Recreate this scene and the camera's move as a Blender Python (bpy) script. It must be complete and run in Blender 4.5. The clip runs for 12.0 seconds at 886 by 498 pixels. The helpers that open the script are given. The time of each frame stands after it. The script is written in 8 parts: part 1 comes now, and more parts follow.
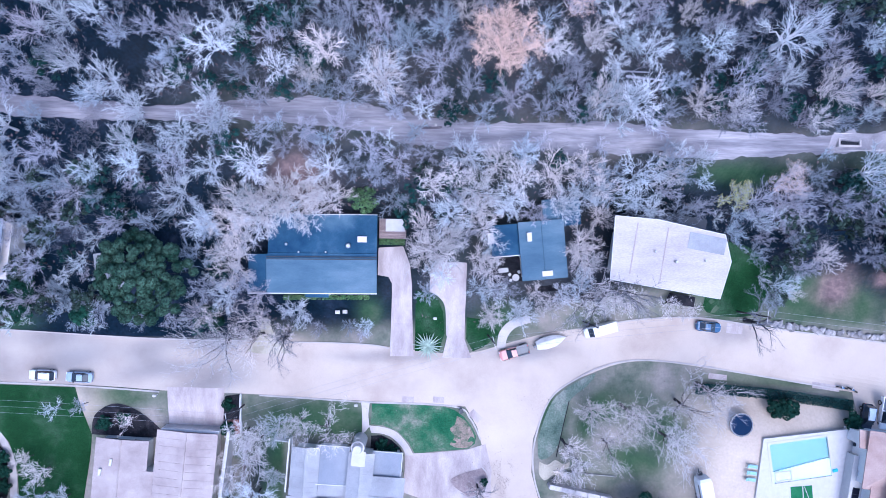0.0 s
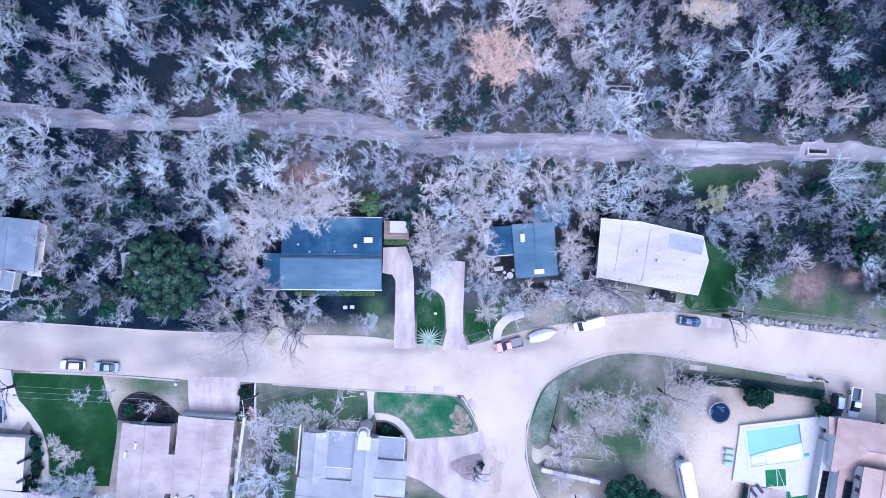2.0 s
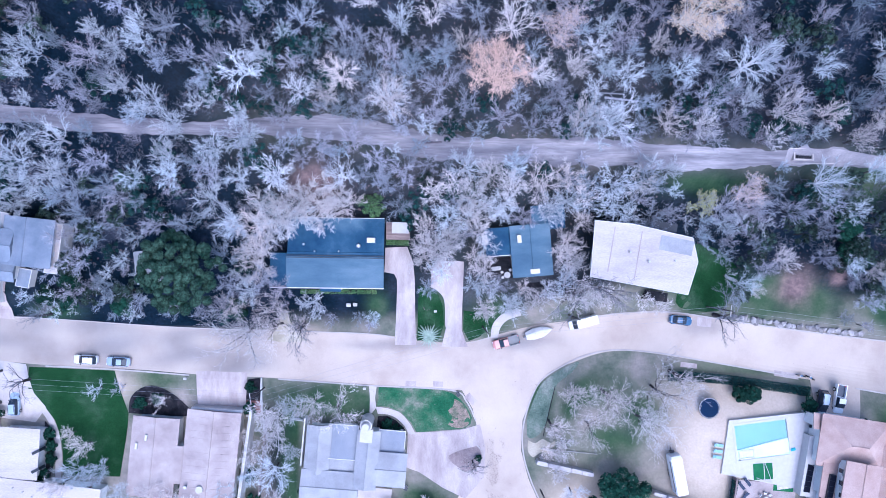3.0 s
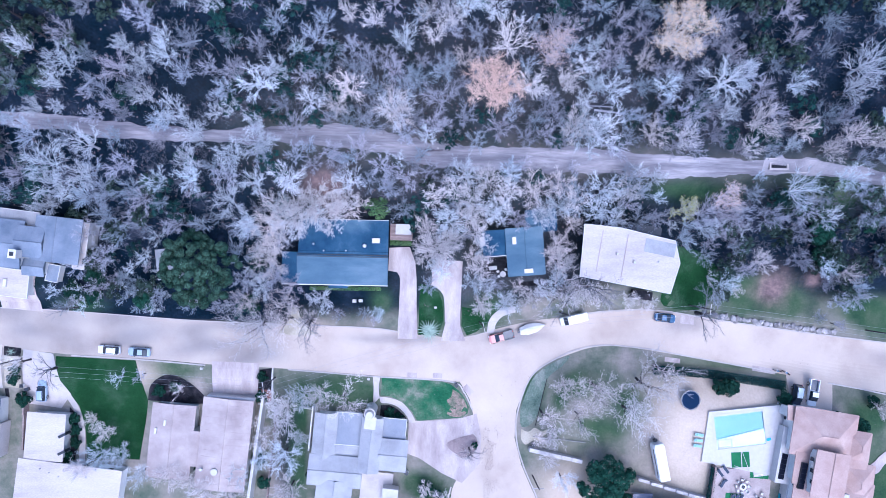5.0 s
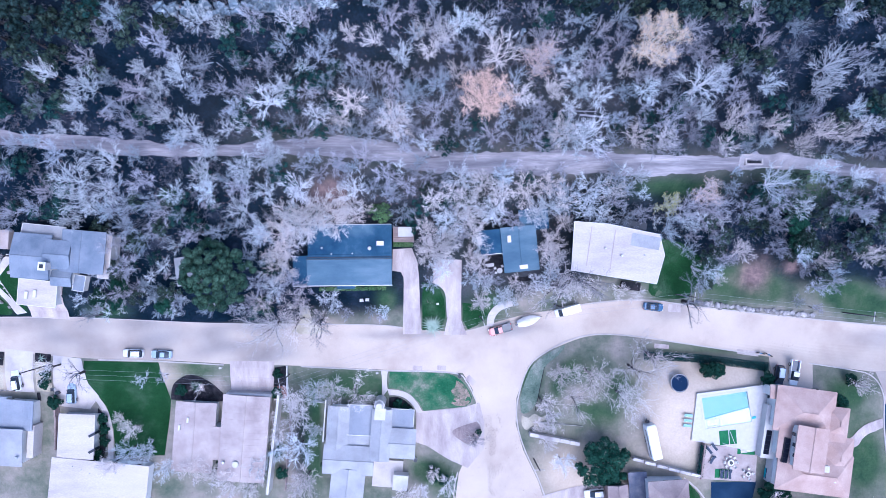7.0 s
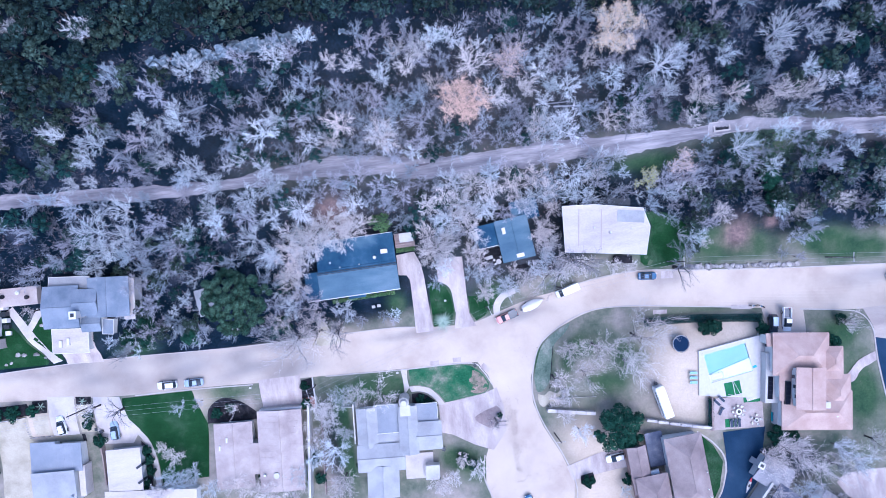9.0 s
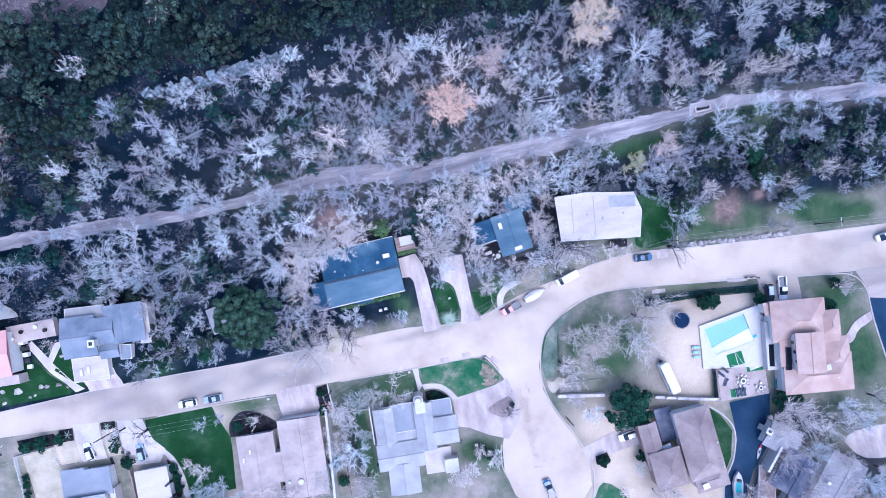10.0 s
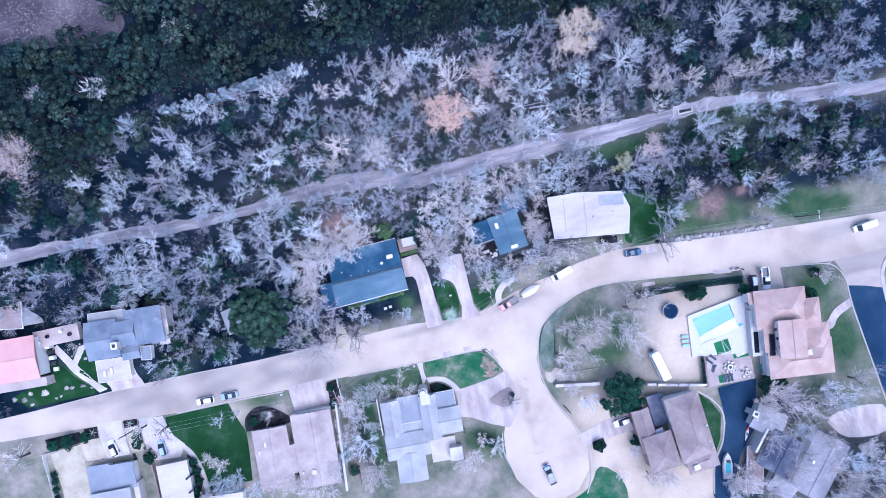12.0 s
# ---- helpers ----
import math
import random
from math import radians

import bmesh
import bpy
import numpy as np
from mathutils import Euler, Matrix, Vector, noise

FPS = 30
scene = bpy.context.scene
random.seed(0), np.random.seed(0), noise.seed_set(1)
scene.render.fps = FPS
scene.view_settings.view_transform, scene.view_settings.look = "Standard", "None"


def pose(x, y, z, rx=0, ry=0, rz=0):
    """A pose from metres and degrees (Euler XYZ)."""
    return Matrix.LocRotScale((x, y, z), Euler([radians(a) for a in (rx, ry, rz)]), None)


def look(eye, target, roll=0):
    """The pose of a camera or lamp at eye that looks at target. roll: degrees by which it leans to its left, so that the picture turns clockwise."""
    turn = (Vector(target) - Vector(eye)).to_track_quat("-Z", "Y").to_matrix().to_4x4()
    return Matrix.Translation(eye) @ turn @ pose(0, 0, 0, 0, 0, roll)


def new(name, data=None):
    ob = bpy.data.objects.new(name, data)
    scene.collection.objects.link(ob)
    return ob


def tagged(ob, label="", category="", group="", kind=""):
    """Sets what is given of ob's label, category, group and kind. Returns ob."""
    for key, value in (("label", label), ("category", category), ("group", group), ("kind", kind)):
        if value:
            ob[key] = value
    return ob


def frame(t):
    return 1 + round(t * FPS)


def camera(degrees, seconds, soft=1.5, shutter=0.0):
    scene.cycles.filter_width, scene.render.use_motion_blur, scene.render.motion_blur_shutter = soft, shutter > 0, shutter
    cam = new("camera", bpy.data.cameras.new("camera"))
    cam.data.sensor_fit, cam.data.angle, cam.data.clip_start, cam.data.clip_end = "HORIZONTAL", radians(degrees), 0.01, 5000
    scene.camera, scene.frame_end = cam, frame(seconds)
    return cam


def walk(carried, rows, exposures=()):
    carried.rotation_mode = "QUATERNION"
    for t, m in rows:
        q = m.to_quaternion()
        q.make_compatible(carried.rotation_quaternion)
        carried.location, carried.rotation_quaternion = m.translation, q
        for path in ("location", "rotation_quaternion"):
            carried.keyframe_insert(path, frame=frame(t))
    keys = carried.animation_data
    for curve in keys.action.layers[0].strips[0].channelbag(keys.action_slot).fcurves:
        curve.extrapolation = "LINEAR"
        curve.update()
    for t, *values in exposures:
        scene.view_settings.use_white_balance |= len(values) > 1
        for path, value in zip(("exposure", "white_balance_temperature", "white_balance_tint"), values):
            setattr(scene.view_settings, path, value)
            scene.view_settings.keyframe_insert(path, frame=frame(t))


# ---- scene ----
cam = camera(73.0, 12.0, soft=0.7)
# seconds, place, tilt about x, tilt about y, turn about the vertical
PATH = [
    (0.0, 0.10, 0.15, 108.00, 0.51, -2.01, 0.90),
    (0.5, 0.10, 0.06, 110.07, 0.55, -1.98, 0.74),
    (1.0, 0.12, -0.05, 112.19, 0.59, -1.94, 0.72),
    (1.5, 0.15, -0.15, 114.32, 0.63, -1.89, 0.83),
    (2.0, 0.18, -0.21, 116.46, 0.65, -1.84, 0.95),
    (2.5, 0.21, -0.24, 118.63, 0.65, -1.80, 1.10),
    (3.0, 0.23, -0.26, 120.76, 0.67, -1.76, 1.19),
    (5.0, 0.09, -0.31, 129.14, 0.67, -1.70, 1.66),
    (5.5, 0.05, -0.32, 131.22, 0.66, -1.70, 1.65),
    (6.0, -0.01, -0.32, 133.33, 0.64, -1.69, 1.54),
    (6.5, -0.04, -0.28, 135.45, 0.64, -1.69, 1.14),
    (7.0, -0.08, -0.22, 137.56, 0.63, -1.65, -0.17),
    (9.0, -0.31, 0.11, 145.75, 0.64, -1.56, -7.90),
    (9.5, -0.30, 0.21, 147.79, 0.64, -1.50, -10.89),
    (10.0, -0.27, 0.28, 149.85, 0.64, -1.45, -12.87),
    (10.5, -0.26, 0.32, 151.95, 0.62, -1.42, -13.50),
    (11.0, -0.27, 0.33, 154.08, 0.62, -1.40, -13.89),
    (11.5, -0.31, 0.31, 156.19, 0.63, -1.40, -14.09),
    (12.0, -0.39, 0.29, 158.24, 0.64, -1.38, -14.21),
]
walk(cam, [(t, pose(x, y, z, a, b, r)) for t, x, y, z, a, b, r in PATH],
     exposures=[(0.0, 0.95, 4900.0, 16.0), (12.0, 0.95, 4900.0, 16.0)])

# ---- sky and sun: a bright overcast winter day ----
world = bpy.data.worlds.new("sky")
scene.world = world
world.use_nodes = True
wn = world.node_tree
sky = wn.nodes.new("ShaderNodeTexSky")
sky.sky_type = "NISHITA"
sky.sun_disc = False
sky.sun_elevation, sky.sun_rotation = radians(64), radians(160)
sky.air_density, sky.dust_density, sky.ozone_density = 1.0, 3.0, 1.0
back = wn.nodes["Background"]
back.inputs["Strength"].default_value = 0.15
wn.links.new(sky.outputs["Color"], back.inputs["Color"])
sun_data = bpy.data.lights.new("sun", "SUN")
sun_data.energy, sun_data.angle, sun_data.color = 1.25, radians(55), (1.0, 0.9, 0.84)
sun_lamp = new("sun", sun_data)
sun_lamp.matrix_basis = look((0, 0, 300), (-0.34 * 90, 0.94 * 90, 300 - 190))


# ---- materials ----
def material(name, cols, scale=0.4, fine=6.0, rough=0.85, metal=0.0, bump=0.25, vary=0.0, depth=0.06, island=0.0,
             grain=0.22, stretch=(1, 1, 1), sharp=(0.3, 0.7), tints=None):
    """Broad patches of the given colours, a finer grain over them and a relief of the same grain."""
    m = bpy.data.materials.new(name)
    m.use_nodes = True
    n, l = m.node_tree.nodes, m.node_tree.links
    bsdf = n["Principled BSDF"]
    co = n.new("ShaderNodeTexCoord")
    mp = n.new("ShaderNodeMapping")
    mp.inputs["Scale"].default_value = stretch
    l.new(co.outputs["Object"], mp.inputs["Vector"])
    big = n.new("ShaderNodeTexNoise")
    big.inputs["Scale"].default_value, big.inputs["Detail"].default_value = scale, 5
    big.inputs["Roughness"].default_value = 0.6
    l.new(mp.outputs["Vector"], big.inputs["Vector"])
    ramp = n.new("ShaderNodeValToRGB")
    el = ramp.color_ramp.elements
    span = sharp[1] - sharp[0]
    for i, c in enumerate(cols):
        pos = sharp[0] + span * (i / max(1, len(cols) - 1))
        e = el[i] if i < 2 else el.new(pos)
        e.position, e.color = pos, (*c, 1)
    l.new(big.outputs["Fac"], ramp.inputs["Fac"])
    small = n.new("ShaderNodeTexNoise")
    small.inputs["Scale"].default_value, small.inputs["Detail"].default_value = fine, 4
    l.new(mp.outputs["Vector"], small.inputs["Vector"])
    mr = n.new("ShaderNodeMapRange")
    mr.inputs["From Min"].default_value, mr.inputs["From Max"].default_value = 0.25, 0.75
    mr.inputs["To Min"].default_value, mr.inputs["To Max"].default_value = 1 - grain, 1 + grain
    l.new(small.outputs["Fac"], mr.inputs["Value"])
    out = mr.outputs["Result"]

    def times(a, b):
        k = n.new("ShaderNodeMath")
        k.operation = "MULTIPLY"
        l.new(a, k.inputs[0])
        l.new(b, k.inputs[1])
        return k.outputs[0]

    def spread(src, amount):
        k = n.new("ShaderNodeMapRange")
        k.inputs["To Min"].default_value, k.inputs["To Max"].default_value = 1 - amount, 1 + amount
        l.new(src, k.inputs["Value"])
        return k.outputs["Result"]
    if vary:
        out = times(out, spread(n.new("ShaderNodeObjectInfo").outputs["Random"], vary))
    if island:
        out = times(out, spread(n.new("ShaderNodeNewGeometry").outputs["Random Per Island"], island))
    mul = n.new("ShaderNodeVectorMath")
    mul.operation = "SCALE"
    l.new(ramp.outputs["Color"], mul.inputs[0])
    l.new(out, mul.inputs["Scale"])
    colour = mul.outputs[0]
    if tints:
        # each object leans to its own hue between the tints
        far = n.new("ShaderNodeMath")
        far.operation = "MULTIPLY"
        far.inputs[1].default_value = 7.31
        l.new(n.new("ShaderNodeObjectInfo").outputs["Random"], far.inputs[0])
        part_of = n.new("ShaderNodeMath")
        part_of.operation = "FRACT"
        l.new(far.outputs[0], part_of.inputs[0])
        hue = n.new("ShaderNodeValToRGB")
        for i, c in enumerate(tints):
            e = hue.color_ramp.elements[i] if i < 2 else hue.color_ramp.elements.new(0.5)
            e.position, e.color = i / (len(tints) - 1), (*c, 1)
        l.new(part_of.outputs[0], hue.inputs["Fac"])
        both = n.new("ShaderNodeVectorMath")
        both.operation = "MULTIPLY"
        l.new(colour, both.inputs[0])
        l.new(hue.outputs["Color"], both.inputs[1])
        colour = both.outputs[0]
    l.new(colour, bsdf.inputs["Base Color"])
    bsdf.inputs["Roughness"].default_value, bsdf.inputs["Metallic"].default_value = rough, metal
    bsdf.inputs["Specular IOR Level"].default_value = 0.5 if rough < 0.6 else 0.08
    if bump:
        b = n.new("ShaderNodeBump")
        b.inputs["Strength"].default_value, b.inputs["Distance"].default_value = bump, depth
        l.new(small.outputs["Fac"], b.inputs["Height"])
        l.new(b.outputs["Normal"], bsdf.inputs["Normal"])
    return m


def plain(name, col, rough=0.5, metal=0.0, vary=0.0):
    return material(name, [tuple(v * 0.92 for v in col), tuple(min(1, v * 1.06) for v in col)], 1.5, 25, rough, metal, 0.05, vary, 0.01, grain=0.06)


M = {}
M["asphalt_old"] = material("asphalt_old", [(0.40, 0.32, 0.265), (0.50, 0.415, 0.345), (0.56, 0.475, 0.395)], 0.08, 9, 0.9, bump=0.3, depth=0.02, grain=0.10)
M["asphalt_new"] = material("asphalt_new", [(0.008, 0.026, 0.060), (0.022, 0.048, 0.092), (0.06, 0.078, 0.115)], 0.10, 9, 0.8, bump=0.3, depth=0.02, grain=0.2, sharp=(0.3, 0.8))
M["concrete"] = material("concrete", [(0.38, 0.335, 0.315), (0.48, 0.43, 0.405), (0.55, 0.50, 0.475)], 0.25, 7, 0.85, bump=0.2, depth=0.02, grain=0.10)
M["drive"] = material("drive", [(0.31, 0.255, 0.25), (0.42, 0.355, 0.335), (0.53, 0.46, 0.44)], 0.3, 7, 0.85, bump=0.2, depth=0.02, grain=0.14, stretch=(1.6, 0.5, 1))
M["kerb"] = material("kerb", [(0.37, 0.33, 0.31), (0.49, 0.44, 0.415)], 0.5, 9, 0.85, bump=0.2, depth=0.02, grain=0.12)
M["dirt_track"] = material("dirt_track", [(0.14, 0.13, 0.15), (0.235, 0.22, 0.24), (0.36, 0.33, 0.34)], 0.45, 3, 0.95, bump=0.5, depth=0.08, grain=0.22, stretch=(0.14, 1.3, 1))
M["lawn_green"] = material("lawn_green", [(0.008, 0.032, 0.010), (0.014, 0.050, 0.017), (0.045, 0.082, 0.046)], 0.16, 5, 0.95, bump=0.6, depth=0.08, grain=0.45)
M["lawn_mixed"] = material("lawn_mixed", [(0.012, 0.070, 0.032), (0.028, 0.105, 0.050), (0.075, 0.135, 0.080), (0.22, 0.21, 0.17)], 0.22, 4, 0.95, bump=0.6, depth=0.08, grain=0.3)
M["lawn_pale"] = material("lawn_pale", [(0.075, 0.115, 0.085), (0.145, 0.185, 0.145), (0.28, 0.285, 0.245)], 0.3, 4, 0.95, bump=0.6, depth=0.08, grain=0.3)
M["lawn_worn"] = material("lawn_worn", [(0.05, 0.10, 0.055), (0.22, 0.175, 0.14), (0.34, 0.24, 0.20)], 0.5, 4, 0.95, bump=0.5, depth=0.06, grain=0.3)
M["lawn_dry"] = material("lawn_dry", [(0.30, 0.27, 0.20), (0.42, 0.37, 0.29), (0.50, 0.45, 0.36)], 0.2, 5, 0.95, bump=0.4, depth=0.05, grain=0.18)
# bark mulch; its near-black also serves as painted shade on porches and a strip
M["mulch_and_shade"] = material("mulch_and_shade", [(0.008, 0.009, 0.012), (0.022, 0.022, 0.027), (0.055, 0.046, 0.05)], 0.8, 9, 0.95, bump=0.7, depth=0.08, grain=0.4)
M["red_mulch"] = material("red_mulch", [(0.20, 0.09, 0.075), (0.30, 0.14, 0.11)], 0.8, 9, 0.95, bump=0.7, depth=0.08, grain=0.3)
M["bed_dull"] = material("bed_dull", [(0.17, 0.13, 0.13), (0.26, 0.205, 0.20), (0.33, 0.27, 0.26)], 0.6, 6, 0.95, bump=0.6, depth=0.08, grain=0.3)
M["gravel"] = material("gravel", [(0.035, 0.032, 0.045), (0.075, 0.066, 0.080), (0.14, 0.122, 0.138)], 0.12, 3, 0.95, bump=0.8, depth=0.12, grain=0.35)
M["stone"] = material("stone", [(0.16, 0.15, 0.148), (0.33, 0.305, 0.295), (0.52, 0.485, 0.46)], 0.5, 5, 0.9, bump=0.6, depth=0.12, vary=0.4)
M["limestone"] = material("limestone", [(0.03, 0.055, 0.085), (0.16, 0.20, 0.24), (0.55, 0.57, 0.59)], 0.45, 2.5, 0.9, bump=0.7, depth=0.25, vary=0.5)
M["bark"] = material("bark", [(0.52, 0.51, 0.52), (0.72, 0.70, 0.705)], 0.5, 5, 0.9, bump=0.5, depth=0.03, vary=0.2, grain=0.2)
M["bark_dark"] = material("bark_dark", [(0.04, 0.036, 0.04), (0.10, 0.088, 0.09)], 0.6, 5, 0.9, bump=0.5, depth=0.04, vary=0.25)
M["twig_grey"] = material("twig_grey", [(0.52, 0.525, 0.54), (0.75, 0.75, 0.765)], 0.35, 4, 0.9, bump=0, vary=0.25, tints=[(0.88, 0.96, 0.99), (0.96, 0.96, 0.97)])
M["twig_warm"] = material("twig_warm", [(0.55, 0.51, 0.50), (0.77, 0.73, 0.715)], 0.35, 4, 0.9, bump=0, vary=0.25, tints=[(0.95, 0.96, 0.97), (1.0, 0.95, 0.92)])
M["twig_mid"] = material("twig_mid", [(0.13, 0.135, 0.16), (0.24, 0.24, 0.275)], 0.12, 4, 0.9, bump=0, vary=0.15)
M["trail_pale"] = material("trail_pale", [(0.18, 0.165, 0.185), (0.27, 0.25, 0.265), (0.37, 0.34, 0.35)], 0.25, 6, 0.9, bump=0.4, depth=0.05, grain=0.2)
M["asphalt_mid"] = material("asphalt_mid", [(0.29, 0.24, 0.225), (0.39, 0.33, 0.295), (0.48, 0.41, 0.365)], 0.12, 9, 0.9, bump=0.3, depth=0.02, grain=0.12, stretch=(0.4, 1.4, 1))
M["twig_brown"] = material("twig_brown", [(0.32, 0.325, 0.36), (0.48, 0.48, 0.515)], 0.35, 4, 0.9, bump=0, vary=0.3, tints=[(0.84, 0.97, 1.0), (0.94, 0.96, 1.0), (1.0, 0.93, 0.94)])
M["leaf_dark"] = material("leaf_dark", [(0.002, 0.010, 0.012), (0.038, 0.068, 0.062)], 0.5, 3, 0.7, bump=0, vary=0.4, island=0.6)
M["leaf_oak"] = material("leaf_oak", [(0.003, 0.012, 0.013), (0.056, 0.086, 0.066)], 0.5, 3, 0.65, bump=0, vary=0.4, island=0.6)
M["leaf_great"] = material("leaf_great", [(0.008, 0.030, 0.020), (0.062, 0.112, 0.076)], 0.45, 3, 0.65, bump=0, island=0.6)
M["leaf_bush"] = material("leaf_bush", [(0.005, 0.026, 0.018), (0.020, 0.064, 0.040)], 0.6, 3, 0.7, bump=0, vary=0.3, island=0.45)
M["leaf_cedar"] = material("leaf_cedar", [(0.05, 0.12, 0.05), (0.13, 0.20, 0.085)], 0.6, 3, 0.7, bump=0, vary=0.2, island=0.4)
M["leaf_teal"] = material("leaf_teal", [(0.008, 0.034, 0.036), (0.024, 0.066, 0.056)], 0.6, 3, 0.7, bump=0, vary=0.3, island=0.4)
M["leaf_tan"] = material("leaf_tan", [(0.62, 0.44, 0.35), (0.80, 0.60, 0.49)], 0.4, 3, 0.8, bump=0, vary=0.1, island=0.3)
M["leaf_cream"] = material("leaf_cream", [(0.64, 0.49, 0.35), (0.80, 0.63, 0.47)], 0.4, 3, 0.8, bump=0, vary=0.12, island=0.25)
M["leaf_yellow"] = material("leaf_yellow", [(0.36, 0.36, 0.14), (0.50, 0.48, 0.22)], 0.4, 3, 0.8, bump=0, island=0.3)
M["leaf_palm"] = material("leaf_palm", [(0.24, 0.32, 0.25), (0.38, 0.45, 0.37)], 0.6, 3, 0.6, bump=0, island=0.2)
M["litter"] = material("litter", [(0.07, 0.055, 0.06), (0.14, 0.105, 0.11), (0.22, 0.175, 0.17)], 0.6, 5, 0.95, bump=0.6, depth=0.1, island=0.4)


def roofing(name, cols, **kw):
    return material(name, cols, **{**dict(scale=0.18, fine=7, rough=0.75, bump=0.35, depth=0.03, grain=0.14), **kw})


M["roof_blue"] = roofing("roof_blue", [(0.014, 0.045, 0.095), (0.035, 0.085, 0.145), (0.11, 0.18, 0.245)], rough=0.8, scale=0.12)
M["roof_white"] = roofing("roof_white", [(0.39, 0.34, 0.32), (0.49, 0.435, 0.41), (0.55, 0.49, 0.46)], bump=0.1, stretch=(0.35, 1.3, 1))
M["roof_pale"] = roofing("roof_pale", [(0.29, 0.235, 0.225), (0.39, 0.325, 0.305), (0.48, 0.41, 0.385)], scale=0.2)
M["roof_metal"] = roofing("roof_metal", [(0.22, 0.22, 0.235), (0.30, 0.30, 0.315), (0.37, 0.365, 0.38)], rough=0.55, metal=0.0, bump=0.05)
M["roof_metal_dark"] = roofing("roof_metal_dark", [(0.18, 0.20, 0.245), (0.27, 0.285, 0.325)], rough=0.55, bump=0.05)
M["roof_blue_pale"] = roofing("roof_blue_pale", [(0.055, 0.100, 0.150), (0.090, 0.148, 0.200), (0.155, 0.215, 0.265)], rough=0.75, scale=0.12, stretch=(0.5, 1.5, 1))
M["roof_slate"] = roofing("roof_slate", [(0.125, 0.155, 0.205), (0.19, 0.22, 0.27), (0.26, 0.285, 0.335)])
M["roof_clay"] = roofing("roof_clay", [(0.35, 0.235, 0.20), (0.42, 0.30, 0.26), (0.50, 0.375, 0.325)], scale=0.22, fine=6, grain=0.13, stretch=(1, 1, 1))
M["roof_red"] = roofing("roof_red", [(0.55, 0.29, 0.27), (0.64, 0.37, 0.345)], rough=0.5, bump=0.05)
M["roof_brown"] = roofing("roof_brown", [(0.17, 0.13, 0.13), (0.27, 0.215, 0.205), (0.37, 0.305, 0.285)], scale=0.14)
M["roof_grey"] = roofing("roof_grey", [(0.012, 0.022, 0.05), (0.09, 0.10, 0.14), (0.26, 0.25, 0.275)], scale=0.14)
M["roof_lilac"] = roofing("roof_lilac", [(0.20, 0.195, 0.22), (0.28, 0.27, 0.29), (0.36, 0.34, 0.355)])
M["wall_paint"] = material("wall_paint", [(0.62, 0.60, 0.57), (0.72, 0.70, 0.67)], 0.5, 8, 0.85, bump=0.1, depth=0.01, grain=0.06)
M["wall_brick"] = material("wall_brick", [(0.30, 0.20, 0.17), (0.40, 0.29, 0.25)], 0.8, 8, 0.9, bump=0.3, depth=0.02)
M["white"] = plain("white", (0.48, 0.455, 0.44), 0.5)
M["offwhite"] = plain("offwhite", (0.62, 0.60, 0.58), 0.6)
M["wood"] = material("wood", [(0.22, 0.16, 0.15), (0.34, 0.27, 0.25)], 1.2, 10, 0.8, bump=0.3, depth=0.01, vary=0.2, stretch=(1, 6, 1))
M["wood_pale"] = material("wood_pale", [(0.44, 0.40, 0.39), (0.58, 0.54, 0.52)], 1.2, 10, 0.8, bump=0.3, depth=0.01, vary=0.12)
M["steel"] = plain("steel", (0.45, 0.46, 0.48), 0.35, 0.9)
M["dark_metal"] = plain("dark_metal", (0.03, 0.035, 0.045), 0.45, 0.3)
M["rubber"] = plain("rubber", (0.02, 0.02, 0.022), 0.85)
M["glass_dark"] = plain("glass_dark", (0.025, 0.035, 0.05), 0.08)
M["panel"] = plain("panel", (0.006, 0.008, 0.018), 0.7)
M["tramp"] = plain("tramp", (0.008, 0.022, 0.055), 0.8)
M["turf"] = material("turf", [(0.02, 0.12, 0.05), (0.04, 0.17, 0.07)], 0.6, 12, 0.9, bump=0.4, depth=0.02)
M["tile_pool"] = material("tile_pool", [(0.13, 0.31, 0.37), (0.18, 0.37, 0.42)], 0.35, 6, 0.4, bump=0.05, grain=0.06)
M["tile_shelf"] = material("tile_shelf", [(0.60, 0.70, 0.72), (0.68, 0.76, 0.77)], 0.4, 6, 0.5, bump=0.05, grain=0.05)
M["red_plastic"] = plain("red_plastic", (0.55, 0.04, 0.06), 0.4)
M["teal_plastic"] = plain("teal_plastic", (0.03, 0.38, 0.42), 0.4)
M["blue_cloth"] = plain("blue_cloth", (0.06, 0.075, 0.11), 0.9)
M["aqua_cloth"] = plain("aqua_cloth", (0.30, 0.48, 0.52), 0.9)
M["lamp_red"] = plain("lamp_red", (0.4, 0.02, 0.02), 0.3)
M["lamp_clear"] = plain("lamp_clear", (0.7, 0.72, 0.75), 0.15)
M["cable"] = plain("cable", (0.32, 0.32, 0.34), 0.5)


def paint(name, col):
    M[name] = plain(name, col, 0.25)
    M[name].node_tree.nodes["Principled BSDF"].inputs["Coat Weight"].default_value = 0.6


paint("car_white", (0.74, 0.75, 0.76))
paint("car_silver", (0.34, 0.42, 0.52))
paint("car_blue", (0.035, 0.10, 0.20))
paint("car_dark", (0.02, 0.03, 0.055))
paint("car_red", (0.50, 0.22, 0.20))

water = bpy.data.materials.new("pool_water")
water.use_nodes = True
wb = water.node_tree.nodes["Principled BSDF"]
wb.inputs["Base Color"].default_value = (0.75, 0.97, 1.0, 1)
wb.inputs["Transmission Weight"].default_value, wb.inputs["Roughness"].default_value, wb.inputs["IOR"].default_value = 1.0, 0.03, 1.33
M["water"] = water


# ---- the lie of the land ----
def ss(a, b, x):
    t = min(1.0, max(0.0, (x - a) / (b - a)))
    return t * t * (3 - 2 * t)


